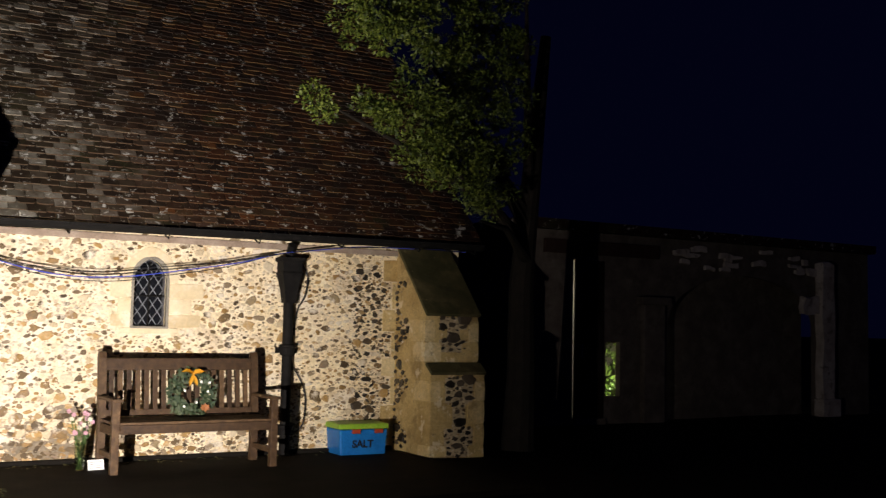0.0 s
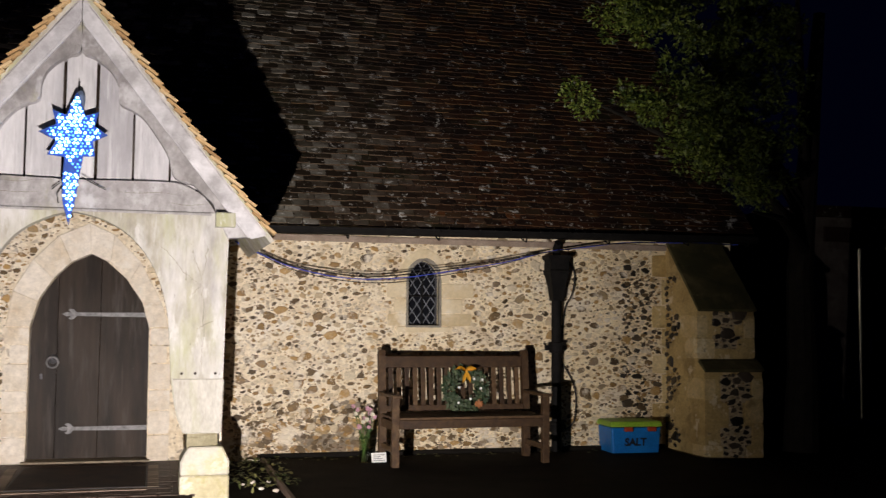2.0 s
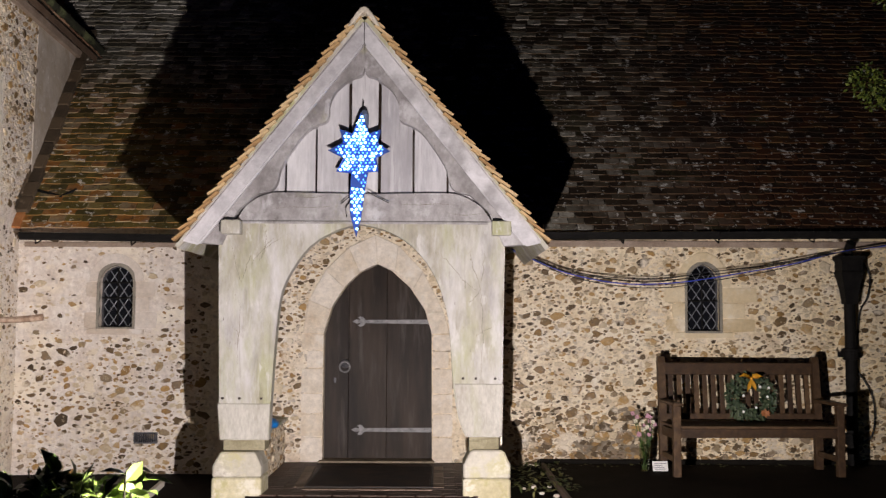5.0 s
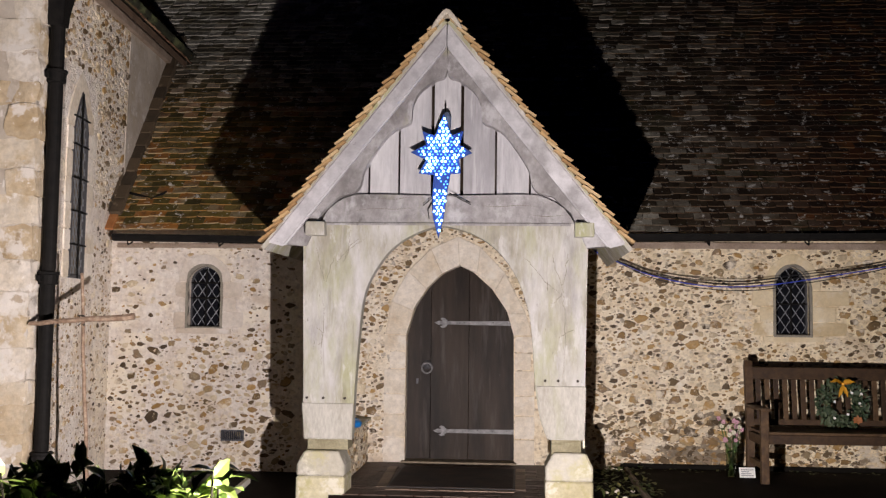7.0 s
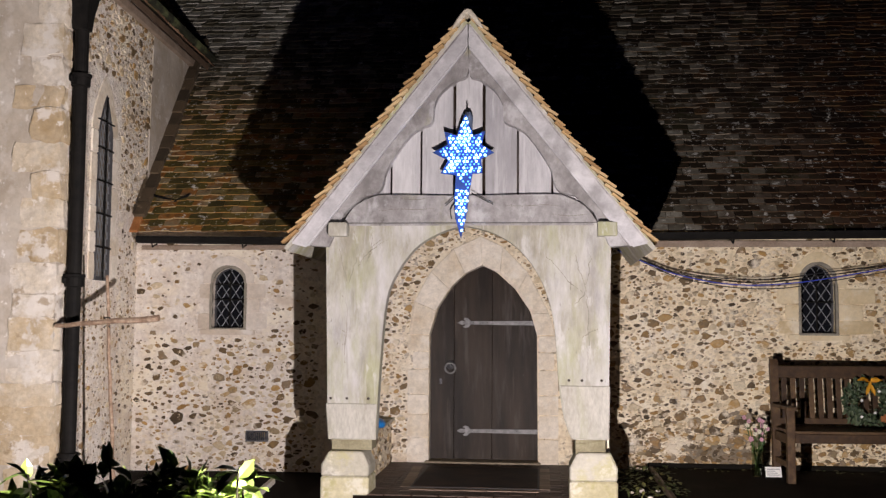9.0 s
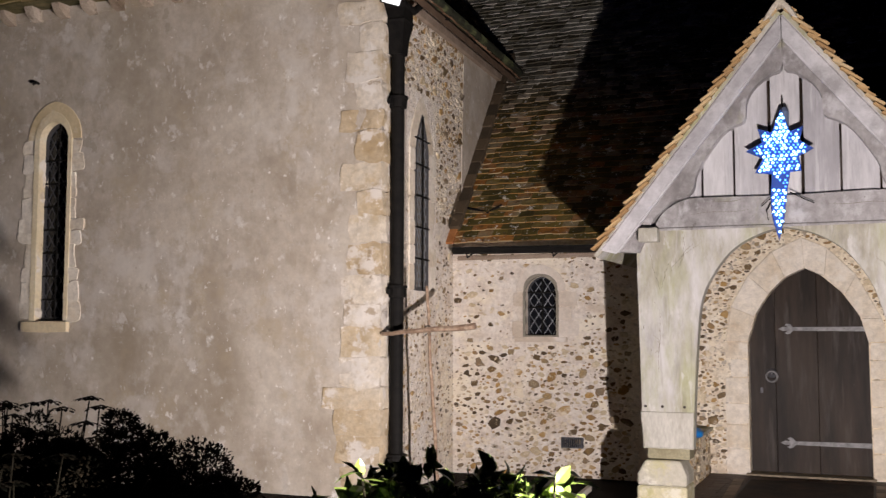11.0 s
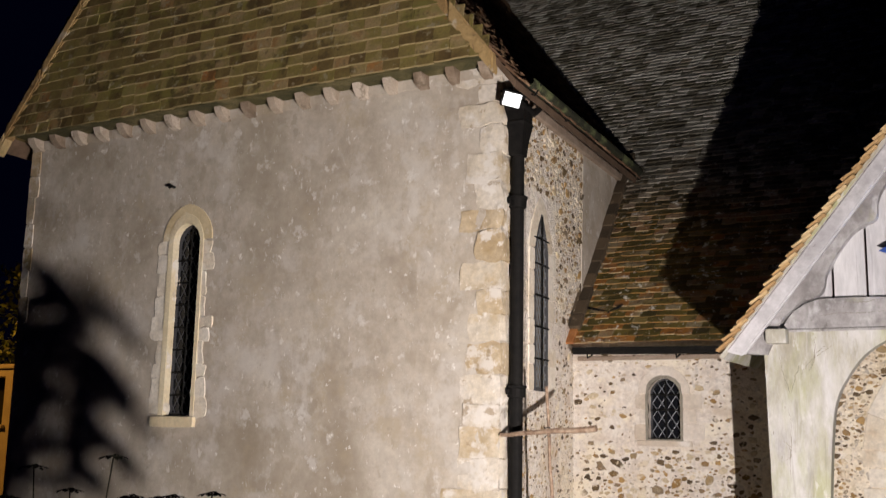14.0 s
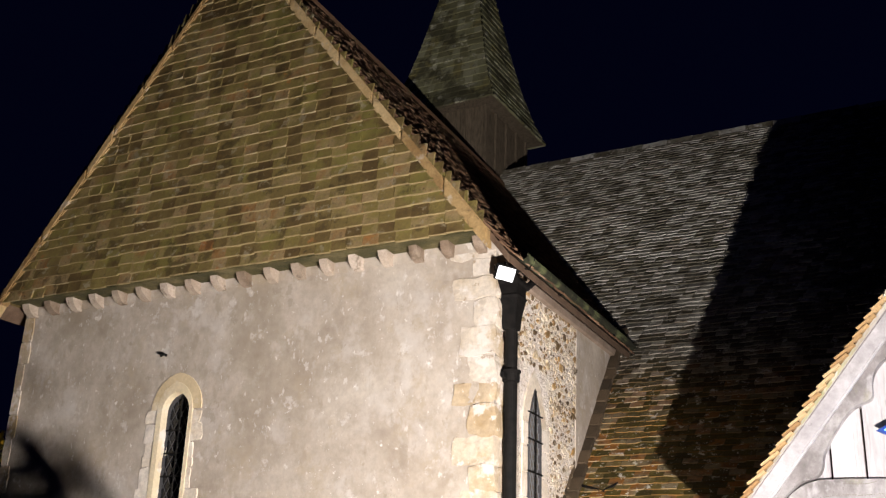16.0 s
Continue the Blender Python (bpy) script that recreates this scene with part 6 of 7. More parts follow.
# ---------- bench ----------
def build_bench():
    b = empty("garden_bench", pose(2.80, -0.62, 0, 0, 0, 1.5), "dark hardwood memorial bench with slatted back against the wall", "bench")
    w = 0.75
    for s in (-1, 1):
        x = s * (w - 0.03)
        part("leg", boxed(x - 0.033, x + 0.033, -0.29, -0.225, 0, 0.62, None, 0.006), BENCH_WOOD, b)
        bm = bmesh.new()
        prof = [(0.20, 0.0), (0.265, 0.0), (0.27, 0.42), (0.335, 0.98), (0.315, 1.035), (0.28, 1.035), (0.262, 0.98), (0.20, 0.42)]
        v0 = [bm.verts.new((x - 0.033, y, z)) for y, z in prof]
        v1 = [bm.verts.new((x + 0.033, y, z)) for y, z in prof]
        for i in range(len(prof)):
            bm.faces.new((v0[i], v0[(i + 1) % len(prof)], v1[(i + 1) % len(prof)], v1[i]))
        bm.faces.new(v0[::-1])
        bm.faces.new(v1)
        part("back_post", bm, BENCH_WOOD, b)
        part("armrest", boxed(x - 0.045, x + 0.045, -0.33, 0.25, 0.62, 0.65, None, 0.010), BENCH_WOOD, b)
        part("side_rail", boxed(x - 0.02, x + 0.02, -0.23, 0.20, 0.33, 0.41, None, 0.004), BENCH_WOOD, b)
        part("stretcher", boxed(x - 0.018, x + 0.018, -0.23, 0.21, 0.13, 0.18, None, 0.004), BENCH_WOOD, b)
    for k in range(6):
        y = -0.285 + k * 0.088
        part("seat_slat", boxed(-w + 0.01, w - 0.01, y, y + 0.072, 0.425, 0.447, None, 0.004), BENCH_WOOD, b)
    part("seat_rail", boxed(-w + 0.06, w - 0.06, -0.275, -0.235, 0.345, 0.422, None, 0.005), BENCH_WOOD, b)
    part("seat_rail", boxed(-w + 0.06, w - 0.06, 0.20, 0.235, 0.345, 0.422, None, 0.005), BENCH_WOOD, b)
    lean = Matrix.Translation((0, 0.235, 0.45)) @ Matrix.Rotation(radians(-6.5), 4, "X")
    part("top_rail", boxed(-w + 0.06, w - 0.06, -0.02, 0.025, 0.42, 0.53, lean, 0.010), BENCH_WOOD, b)
    part("bottom_rail", boxed(-w + 0.06, w - 0.06, -0.018, 0.022, 0.01, 0.065, lean, 0.005), BENCH_WOOD, b)
    n = 17
    slat = boxed(-0.022, 0.022, -0.008, 0.010, 0.06, 0.425, None, 0.003)
    first = part("back_slat", slat, BENCH_WOOD, b)
    for k in range(n):
        x = -w + 0.115 + (2 * w - 0.23) * k / (n - 1)
        ob = first if k == 0 else part("back_slat", first.data, None, b)
        ob.matrix_local = lean @ Matrix.Translation((x, 0, 0))


build_bench()


# ---------- leaves ----------
def leaf_material(name, a, b, rough=0.4, spec=0.5, through=0.0):
    mat = material(name, a, rough, 0, spec)
    geo = mat.node_tree.nodes.new("ShaderNodeNewGeometry")
    nz = node(mat, "ShaderNodeTexNoise", Scale=7.0, Detail=3.0)
    m = mat.node_tree.nodes.new("ShaderNodeMix")
    m.inputs[0].default_value = 0.6
    link(mat, nz.outputs[0], m.inputs[2])
    link(mat, geo.outputs["Random Per Island"], m.inputs[3])
    link(mat, ramp(mat, m.outputs[0], [(0.25, a), (0.8, b)]), mat.node_tree.nodes["Principled BSDF"].inputs["Base Color"])
    return mat


LEAF_TREE = leaf_material("tree_leaf", (0.030, 0.058, 0.009), (0.19, 0.24, 0.034), 0.5)
LEAF_LAUREL = leaf_material("laurel_leaf", (0.035, 0.070, 0.011), (0.22, 0.29, 0.065), 0.28, 0.55)
# near-black, with the shade of the plants' unlit side put into the colour
LEAF_SHADED = leaf_material("shaded_shrub_leaf", (0.004, 0.0045, 0.002), (0.014, 0.010, 0.005), 0.8, 0.1)
LEAF_WREATH = leaf_material("wreath_leaf", (0.018, 0.040, 0.016), (0.08, 0.105, 0.05), 0.6)
BARK = textured("bark", [(0.3, (0.010, 0.008, 0.005)), (0.6, (0.028, 0.022, 0.015))], 9.0, bump=0.8)


def leaf(verts, faces, at, along, up, long, wide, fold=0.25, bend=0.2):
    """A pointed leaf, folded along its rib and bent over."""
    along = along.normalized()
    side = along.cross(up)
    if side.length < 0.01:
        side = along.cross(Vector((0.3, 0.9, 0.1)))
    side.normalize()
    n = side.cross(along)
    k = len(verts)
    for t, w in ((0, 0.06), (0.3, 0.85), (0.65, 0.9), (1, 0.02)):
        c = at + along * (long * t) - n * (bend * long * t * t)
        lift = n * (fold * wide * 0.5 * w)
        verts += [c - side * (wide * 0.5 * w) + lift, c, c + side * (wide * 0.5 * w) + lift]
    for r in range(3):
        a = k + r * 3
        faces += [(a, a + 1, a + 4, a + 3), (a + 1, a + 2, a + 5, a + 4)]


def direction(rnd, up=0.0):
    while True:
        v = Vector((rnd.uniform(-1, 1), rnd.uniform(-1, 1), rnd.uniform(-1, 1)))
        if 0.1 < v.length < 1:
            v.normalize()
            v.z += up
            return v.normalized()


def crown(name, rnd, clumps, per, spread, long, wide, mat, parent, label="", up=0.2):
    """Leaves gathered in clumps of uneven size round the given places."""
    verts, faces = [], []
    for c, r in clumps:
        n = int(per * r / spread)
        for _ in range(n):
            d = direction(rnd)
            at = Vector(c) + Vector((d.x, d.y, d.z * 0.75)) * r * rnd.uniform(0.25, 1.0) ** 0.5
            go = (d + direction(rnd) * 0.7 + Vector((0, 0, up))).normalized()
            s = rnd.uniform(0.6, 1.25)
            leaf(verts, faces, at, go, direction(rnd, 0.8), long * s, wide * s)
    ob = part(name, mesh_of(name, verts, faces, mat), None, parent, label)
    return tagged(ob, kind="stuff")


def build_tree():
    t = empty("tree", pose(6.6, -0.35, 0), "broadleaf tree overhanging the nave roof, leaves lit yellow-green", "tree")
    rnd = random.Random(17)
    trunk = bmesh.new()
    tube(trunk, [(0, 0, -0.2), (0.05, 0.02, 0.8), (-0.05, -0.1, 1.8), (0.0, -0.2, 3.0), (0.1, -0.3, 4.6)], [0.20, 0.16, 0.14, 0.11, 0.06], 12)
    part("trunk", trunk, BARK, t)
    outline = [(3.47, 3.22), (3.62, 3.52), (4.15, 3.40), (4.60, 3.62), (4.35, 3.85), (3.95, 4.02), (3.75, 4.25), (4.0, 5.3), (6.0, 5.6), (6.15, 4.0), (6.2, 3.0), (6.05, 2.55), (5.6, 2.34), (5.2, 2.42), (4.92, 2.68), (4.52, 3.03), (4.0, 3.27)]
    clumps = []
    while len(clumps) < 430:
        x, z = rnd.uniform(3.4, 6.2), rnd.uniform(1.9, 5.6)
        r = rnd.uniform(0.06, 0.17)
        if inside(outline, x, z) and (x < 4.4 or noise.noise((x * 2.6, z * 2.6, 4.0)) > -0.22):
            y = rnd.uniform(-0.30, 0.40) - 1.7 + 0.45 * abs(x - 4.3)
            clumps.append(((x - 6.6, y + 0.35, z), r))
    ends = [(-3.0, -1.25, 3.3), (-2.4, -1.2, 4.3), (-1.3, -1.2, 2.35), (-2.0, -1.2, 3.0), (-0.8, -1.2, 4.9), (-1.9, -1.1, 3.75)]
    for c in ends:
        a, c = Vector((0, -0.15, 1.5 + 0.4 * c[2] * 0.6)), Vector(c)
        mid = a.lerp(c, 0.5) + Vector((0, 0, 0.15))
        part("limb", tube(bmesh.new(), [a, a.lerp(mid, 0.5), mid, mid.lerp(c, 0.5), c], [0.07, 0.05, 0.035, 0.022, 0.008], 8), BARK, t)
    crown("leaves", rnd, clumps, 125, 0.13, 0.036, 0.026, LEAF_TREE, t, "small rounded yellow-green leaves")


build_tree()


def build_laurel():
    b = empty("laurel_shrub", pose(-1.53, -5.955, 0), "glossy evergreen shrub with large bright green leaves", "shrub")
    rnd = random.Random(23)
    verts, faces = [], []
    stems = []
    for k in range(30):
        x = rnd.uniform(0.14, 0.40)
        stems.append((x, rnd.uniform(-0.22, 0.06), rnd.uniform(0.44, 0.76), 15))
    for k in range(58):
        x = rnd.uniform(-0.62, 0.22)
        stems.append((x, 0.45 * x * (x < 0) + rnd.uniform(-0.16, 0.12), 0.57 + 0.15 * rnd.random() + 0.05 * math.sin(x * 14), 15))
    stems.append((-0.20, 0.02, 0.76, 15))
    # looser shoots at the back, set along lamp rays to shadow the transept
    for k in range(13):
        x = rnd.uniform(-0.40, 0.05)
        stems.append((x, -0.325 - rnd.uniform(0.395, 0.432) * (x - 1.53), rnd.uniform(0.50, 0.60) - 0.2 * x, 8))
    for k in range(2):
        x = rnd.uniform(-0.05, 0.16)
        stems.append((x, -0.325 - 0.47 * (x - 1.53), rnd.uniform(0.40, 0.48), 5))
    for k in range(4):
        x = rnd.uniform(-0.30, 0.0)
        stems.append((x, -0.325 - rnd.uniform(0.41, 0.45) * (x - 1.53), rnd.uniform(0.60, 0.68) - 0.25 * x, 3))
    for k, (x, y, tall, n) in enumerate(stems):
        foot = Vector((x * 0.8, y * 0.85, -0.05))
        tip = Vector((x, y, tall))
        part("stem", tube(bmesh.new(), [foot, foot.lerp(tip, 0.5) + Vector((0.02, 0, 0)), tip], 0.005, 5), LEAF_SHADED, b)
        for j in range(n):
            f = 0.36 + 0.64 * (j / (n - 1)) ** 0.7
            at = foot.lerp(tip, f)
            a = j * 2.4 + k
            go = Vector((math.cos(a), math.sin(a), rnd.uniform(-0.3, 0.4)))
            big = 1.0 if n == 15 else 0.72
            leaf(verts, faces, at, go, Vector((0, 0, 1)), big * rnd.uniform(0.09, 0.14), big * rnd.uniform(0.056, 0.080), 0.25, rnd.uniform(0.25, 0.85))
        for j in range(3 if n == 15 else 1):
            leaf(verts, faces, tip - Vector((0, 0, 0.02)), direction(rnd, 0.9), direction(rnd, 0.2), rnd.uniform(0.07, 0.11), rnd.uniform(0.045, 0.065), 0.25, 0.4)
    # drooping leaves on bent outer shoots, placed by lamp bearing to shape that shadow
    for turn, rise, long, wide in ((67.6, 0.285, 0.13, 0.042), (66.2, 0.215, 0.15, 0.045), (66.4, 0.27, 0.11, 0.030), (65.6, 0.285, 0.12, 0.026), (64.6, 0.262, 0.12, 0.024), (65.0, 0.205, 0.13, 0.036),
                                   (64.2, 0.19, 0.11, 0.026), (65.4, 0.145, 0.13, 0.036), (64.2, 0.115, 0.12, 0.034), (65.8, 0.10, 0.13, 0.040), (63.4, 0.15, 0.10, 0.020)):
        far = rnd.uniform(1.42, 1.62)
        side, ahead = math.sin(radians(turn)), math.cos(radians(turn))
        at = Vector((1.535 - far * side, far * ahead - 0.325, 0.24 + far * rise))
        leaf(verts, faces, at, Vector((0.5 * ahead, 0.5 * side, -0.85)), Vector((side, -ahead, 0.0)), long, wide, 0.2, 0.12)
        part("stem", tube(bmesh.new(), [(at.x - 0.10, at.y - 0.04, -0.05), (at.x - 0.07, at.y - 0.03, at.z * 0.7), at], 0.0035, 5), LEAF_SHADED, b)
    tagged(part("leaves", mesh_of("leaves", verts, faces, LEAF_LAUREL), None, b, "glossy pointed laurel leaves"), kind="stuff")


build_laurel()


def build_dark_shrubs():
    rnd = random.Random(31)
    b = empty("shrub", pose(-3.50, -5.95, 0), "dense rounded shrub with tiny leaves, coloured as unlit", "shrub")
    clumps = []
    for k in range(210):
        a, f = rnd.uniform(0, 6.28), rnd.random() ** 0.5
        x, y = 0.86 * f * math.cos(a), 0.55 * f * math.sin(a)
        top = 0.91 - 0.38 * f * f + 0.05 * noise.noise((x * 5, y * 5, 1.0))
        clumps.append(((x, y, (0.15 + 0.85 * rnd.random() ** 0.5) * top), rnd.uniform(0.06, 0.12)))
    for k in range(9):
        a = k * 0.7
        part("stem", tube(bmesh.new(), [(0.05 * math.cos(a), 0.05 * math.sin(a), -0.05), (0.38 * math.cos(a), 0.25 * math.sin(a), 0.4), (0.66 * math.cos(a), 0.4 * math.sin(a), 0.66)], 0.010, 5, 0.4), BARK, b)
    crown("leaves", rnd, clumps, 380, 0.1, 0.021, 0.010, LEAF_SHADED, b, "tiny twiggy leaves with shade put into their colour", 0.5)
    # a looser clump of dead stems and seed heads
    d = empty("dried_plant", pose(-3.85, -6.45, 0), "clump of dried stems with flat brown seed heads", "plant")
    verts, faces = [], []
    for k in range(110):
        x, y = rnd.uniform(-0.85, 0.55), rnd.uniform(-0.35, 0.5)
        tall = rnd.uniform(0.66, 0.98)
        if k < 3:
            x, y, tall = ((0.22, -0.15, 1.17), (0.42, 0.3, 1.0), (-0.5, 0.1, 1.10))[k]
        tip = Vector((x * 1.1 + rnd.uniform(-0.06, 0.06), y + rnd.uniform(-0.05, 0.05), tall))
        part("stem", tube(bmesh.new(), [(x * 0.75, y * 0.8, -0.05), (x * 0.95, y, tall * 0.55), tip], 0.006, 5, 0.6), LEAF_SHADED, d)
        for j in range(30):
            f = rnd.uniform(0.15, 0.85) ** 1.2
            at = Vector((x * 0.75, y * 0.8, 0)).lerp(tip, f)
            leaf(verts, faces, at, direction(rnd, 0.1), Vector((0, 0, 1)), rnd.uniform(0.06, 0.11), rnd.uniform(0.025, 0.05), 0.2, 0.7)
        for j in range(16):
            a = j * 2.4
            r = 0.05 * (j / 16) ** 0.5 * rnd.uniform(0.7, 1.3)
            leaf(verts, faces, tip + Vector((r * math.cos(a), r * math.sin(a), 0.012 - r * 0.3)), Vector((math.cos(a), math.sin(a), -0.1)), Vector((0, 0, 1)), 0.034, 0.026, 0.1, 0.3)
    tagged(part("leaves", mesh_of("leaves", verts, faces, LEAF_SHADED), None, d, "withered leaves and flat seed heads"), kind="stuff")


build_dark_shrubs()


# ---------- wooden cross ----------
def build_cross():
    c = empty("stick_cross", pose(-3.40, -1.93, 0), "rustic cross of two rough branches stuck in the bed", "cross")
    rnd = random.Random(5)
    up = [(0.0 - 0.06 * z + rnd.uniform(-0.006, 0.006), rnd.uniform(-0.005, 0.005), z) for z in [-0.25 + 0.1625 * k for k in range(13)]]
    part("upright", tube(bmesh.new(), up, [0.020 - 0.0006 * k for k in range(13)], 7), BRANCH, c)
    arm = [(-0.51 + 0.086 * k, -0.025 + rnd.uniform(-0.004, 0.004), 1.29 + 0.007 * k + rnd.uniform(-0.005, 0.005)) for k in range(11)]
    part("arm", tube(bmesh.new(), arm, [0.017 + 0.0012 * k for k in range(11)], 7), BRANCH, c)
    part("binding", tube(bmesh.new(), [(-0.10, -0.045, 1.28), (-0.075, 0.022, 1.32), (-0.05, -0.045, 1.36), (-0.10, -0.045, 1.36), (-0.075, 0.022, 1.31), (-0.05, -0.045, 1.28)], 0.005, 5), CABLE_BLACK, c)


BRANCH = textured("peeling_branch", [(0.3, (0.17, 0.11, 0.07)), (0.5, (0.32, 0.22, 0.15)), (0.7, (0.48, 0.38, 0.28))], 18.0, bump=0.8)
build_cross()


# ---------- star of lights ----------
def build_star():
    s = empty("star_decoration", pose(-0.606, -1.95, 2.675), "eight-pointed star of white and blue lights with a long tail", "star", )
    tips = [(0.0, 0.30), (0.06, 0.13), (0.155, 0.165), (0.125, 0.06), (0.225, -0.005), (0.12, -0.055), (0.135, -0.165), (0.055, -0.17), (0.025, -0.35), (0.004, -0.52), (-0.03, -0.68), (-0.07, -0.52), (-0.08, -0.35), (-0.07, -0.18), (-0.19, -0.165), (-0.13, -0.06), (-0.255, 0.0), (-0.135, 0.06), (-0.165, 0.165), (-0.065, 0.13)]
    part("frame", prism(tips, [], 0.0, 0.015), STAR_PLATE, s, "dark blue wire star frame")
    rim = [(x, 0.0, z) for x, z in tips + tips[:1]]
    part("rim", tube(bmesh.new(), rim, 0.006, 5), STAR_PLATE, s)
    meshes = []
    for mat, radius in ((BULB_WHITE, 0.0115), (BULB_BLUE, 0.0075)):
        bulb = bmesh.new()
        bmesh.ops.create_icosphere(bulb, subdivisions=1, radius=radius)
        me = bpy.data.meshes.new("bulb")
        bulb.to_mesh(me)
        me.materials.append(mat)
        meshes.append(me)
        bulb.free()
    rnd = random.Random(2)
    core = [(x * 0.93, z * 0.95) for x, z in tips]
    for row in range(37):
        z = 0.265 - 0.026 * row
        gap = -0.30 < z < -0.19
        for col in range(17):
            x = -0.26 + 0.033 * col + (0.0165 if row % 2 else 0) + rnd.uniform(-0.005, 0.005)
            if inside(core, x, z):
                big = rnd.random() < (0.15 if gap else 0.9 if z < -0.3 else 0.66)
                if gap and not big and rnd.random() < 0.5:
                    continue
                ob = part("bulb", meshes[0 if big else 1], None, s)
                ob.matrix_local = Matrix.Translation((x, -0.012, z + rnd.uniform(-0.004, 0.004)))
    part("controller", lathe(bmesh.new(), [(0.0, 0.0), (0.032, 0.0), (0.036, 0.12), (0.02, 0.155), (0.0, 0.158)], 0, 0, 12), STAR_GREY, s, "grey fixing cap").matrix_local = Matrix.Translation((0.022, 0.04, 0.17))
    part("hook", tube(bmesh.new(), [(0.01, 0.03, 0.32), (0.01, 0.05, 0.40)], 0.006, 5), BLACK_IRON, s)
    for a, b, c in (((-0.03, 0.02, -0.33), (-0.10, 0.02, -0.37), (-0.155, 0.02, -0.42)), ((0.05, 0.02, -0.32), (0.14, 0.02, -0.37), (0.22, 0.02, -0.41)), ((-0.05, 0.03, -0.33), (-0.12, 0.04, -0.45), (-0.11, 0.05, -0.52))):
        part("tail_wire", tube(bmesh.new(), [a, b, c], 0.004, 5), BLACK_IRON, s)


STAR_PLATE = material("star_plate", (0.022, 0.060, 0.24), 0.5)
STAR_GREY = material("grey_cap", (0.10, 0.13, 0.20), 0.5)


def glow(name, colour, strength):
    mat = material(name, colour, 0.4)
    b = mat.node_tree.nodes["Principled BSDF"]
    b.inputs["Emission Color"].default_value = (*colour, 1)
    b.inputs["Emission Strength"].default_value = strength
    return mat


BULB_WHITE = glow("bulb_white", (0.24, 0.52, 1.0), 8.0)
BULB_BLUE = glow("bulb_blue", (0.08, 0.30, 1.0), 4.0)
build_star()


# ---------- things by the bench ----------
def build_salt_bin():
    b = empty("salt_bin", pose(4.69, -0.21, 0.0, 0, 0, -2), "blue plastic salt box with a lime green lid", "storage box")
    part("body", boxed(-0.25, 0.25, -0.17, 0.17, 0.0, 0.265, None, 0.02, (1.07, 1.07)), BLUE_PLASTIC, b)
    part("lid", boxed(-0.285, 0.285, -0.20, 0.20, 0.268, 0.325, None, 0.02, (0.95, 0.93)), LIME_PLASTIC, b, "lime green lid")
    for x in (-0.09, 0.16):
        part("clip", boxed(x - 0.045, x + 0.045, -0.212, -0.18, 0.225, 0.27, None, 0.008), RED_PLASTIC, b, "red latch")
    font = bpy.data.curves.new("lettering", "FONT")
    font.body, font.size, font.align_x, font.extrude, font.offset = "SALT", 0.105, "CENTER", 0.002, 0.003
    tmp = new("lettering_source", font)
    me = bpy.data.meshes.new_from_object(tmp.evaluated_get(bpy.context.evaluated_depsgraph_get()))
    bpy.data.objects.remove(tmp)
    me.materials.clear()
    me.materials.append(BLACK_INK)
    t = part("lettering", me, None, b, "black painted word SALT")
    t.matrix_local = Matrix.Translation((-0.01, -0.184, 0.085)) @ Matrix.Rotation(radians(93), 4, "X")


BLUE_PLASTIC = textured("blue_plastic", [(0.3, (0.006, 0.13, 0.42)), (0.7, (0.012, 0.19, 0.55))], 5.0, rough=(0.35, 0.5), bump=0.08)
LIME_PLASTIC = textured("lime_plastic", [(0.3, (0.22, 0.42, 0.03)), (0.7, (0.32, 0.52, 0.05))], 5.0, rough=(0.35, 0.5), bump=0.08)
RED_PLASTIC = material("red_plastic", (0.35, 0.05, 0.02), 0.45)
BLACK_INK = material("black_ink", (0.01, 0.01, 0.012), 0.6)
build_salt_bin()


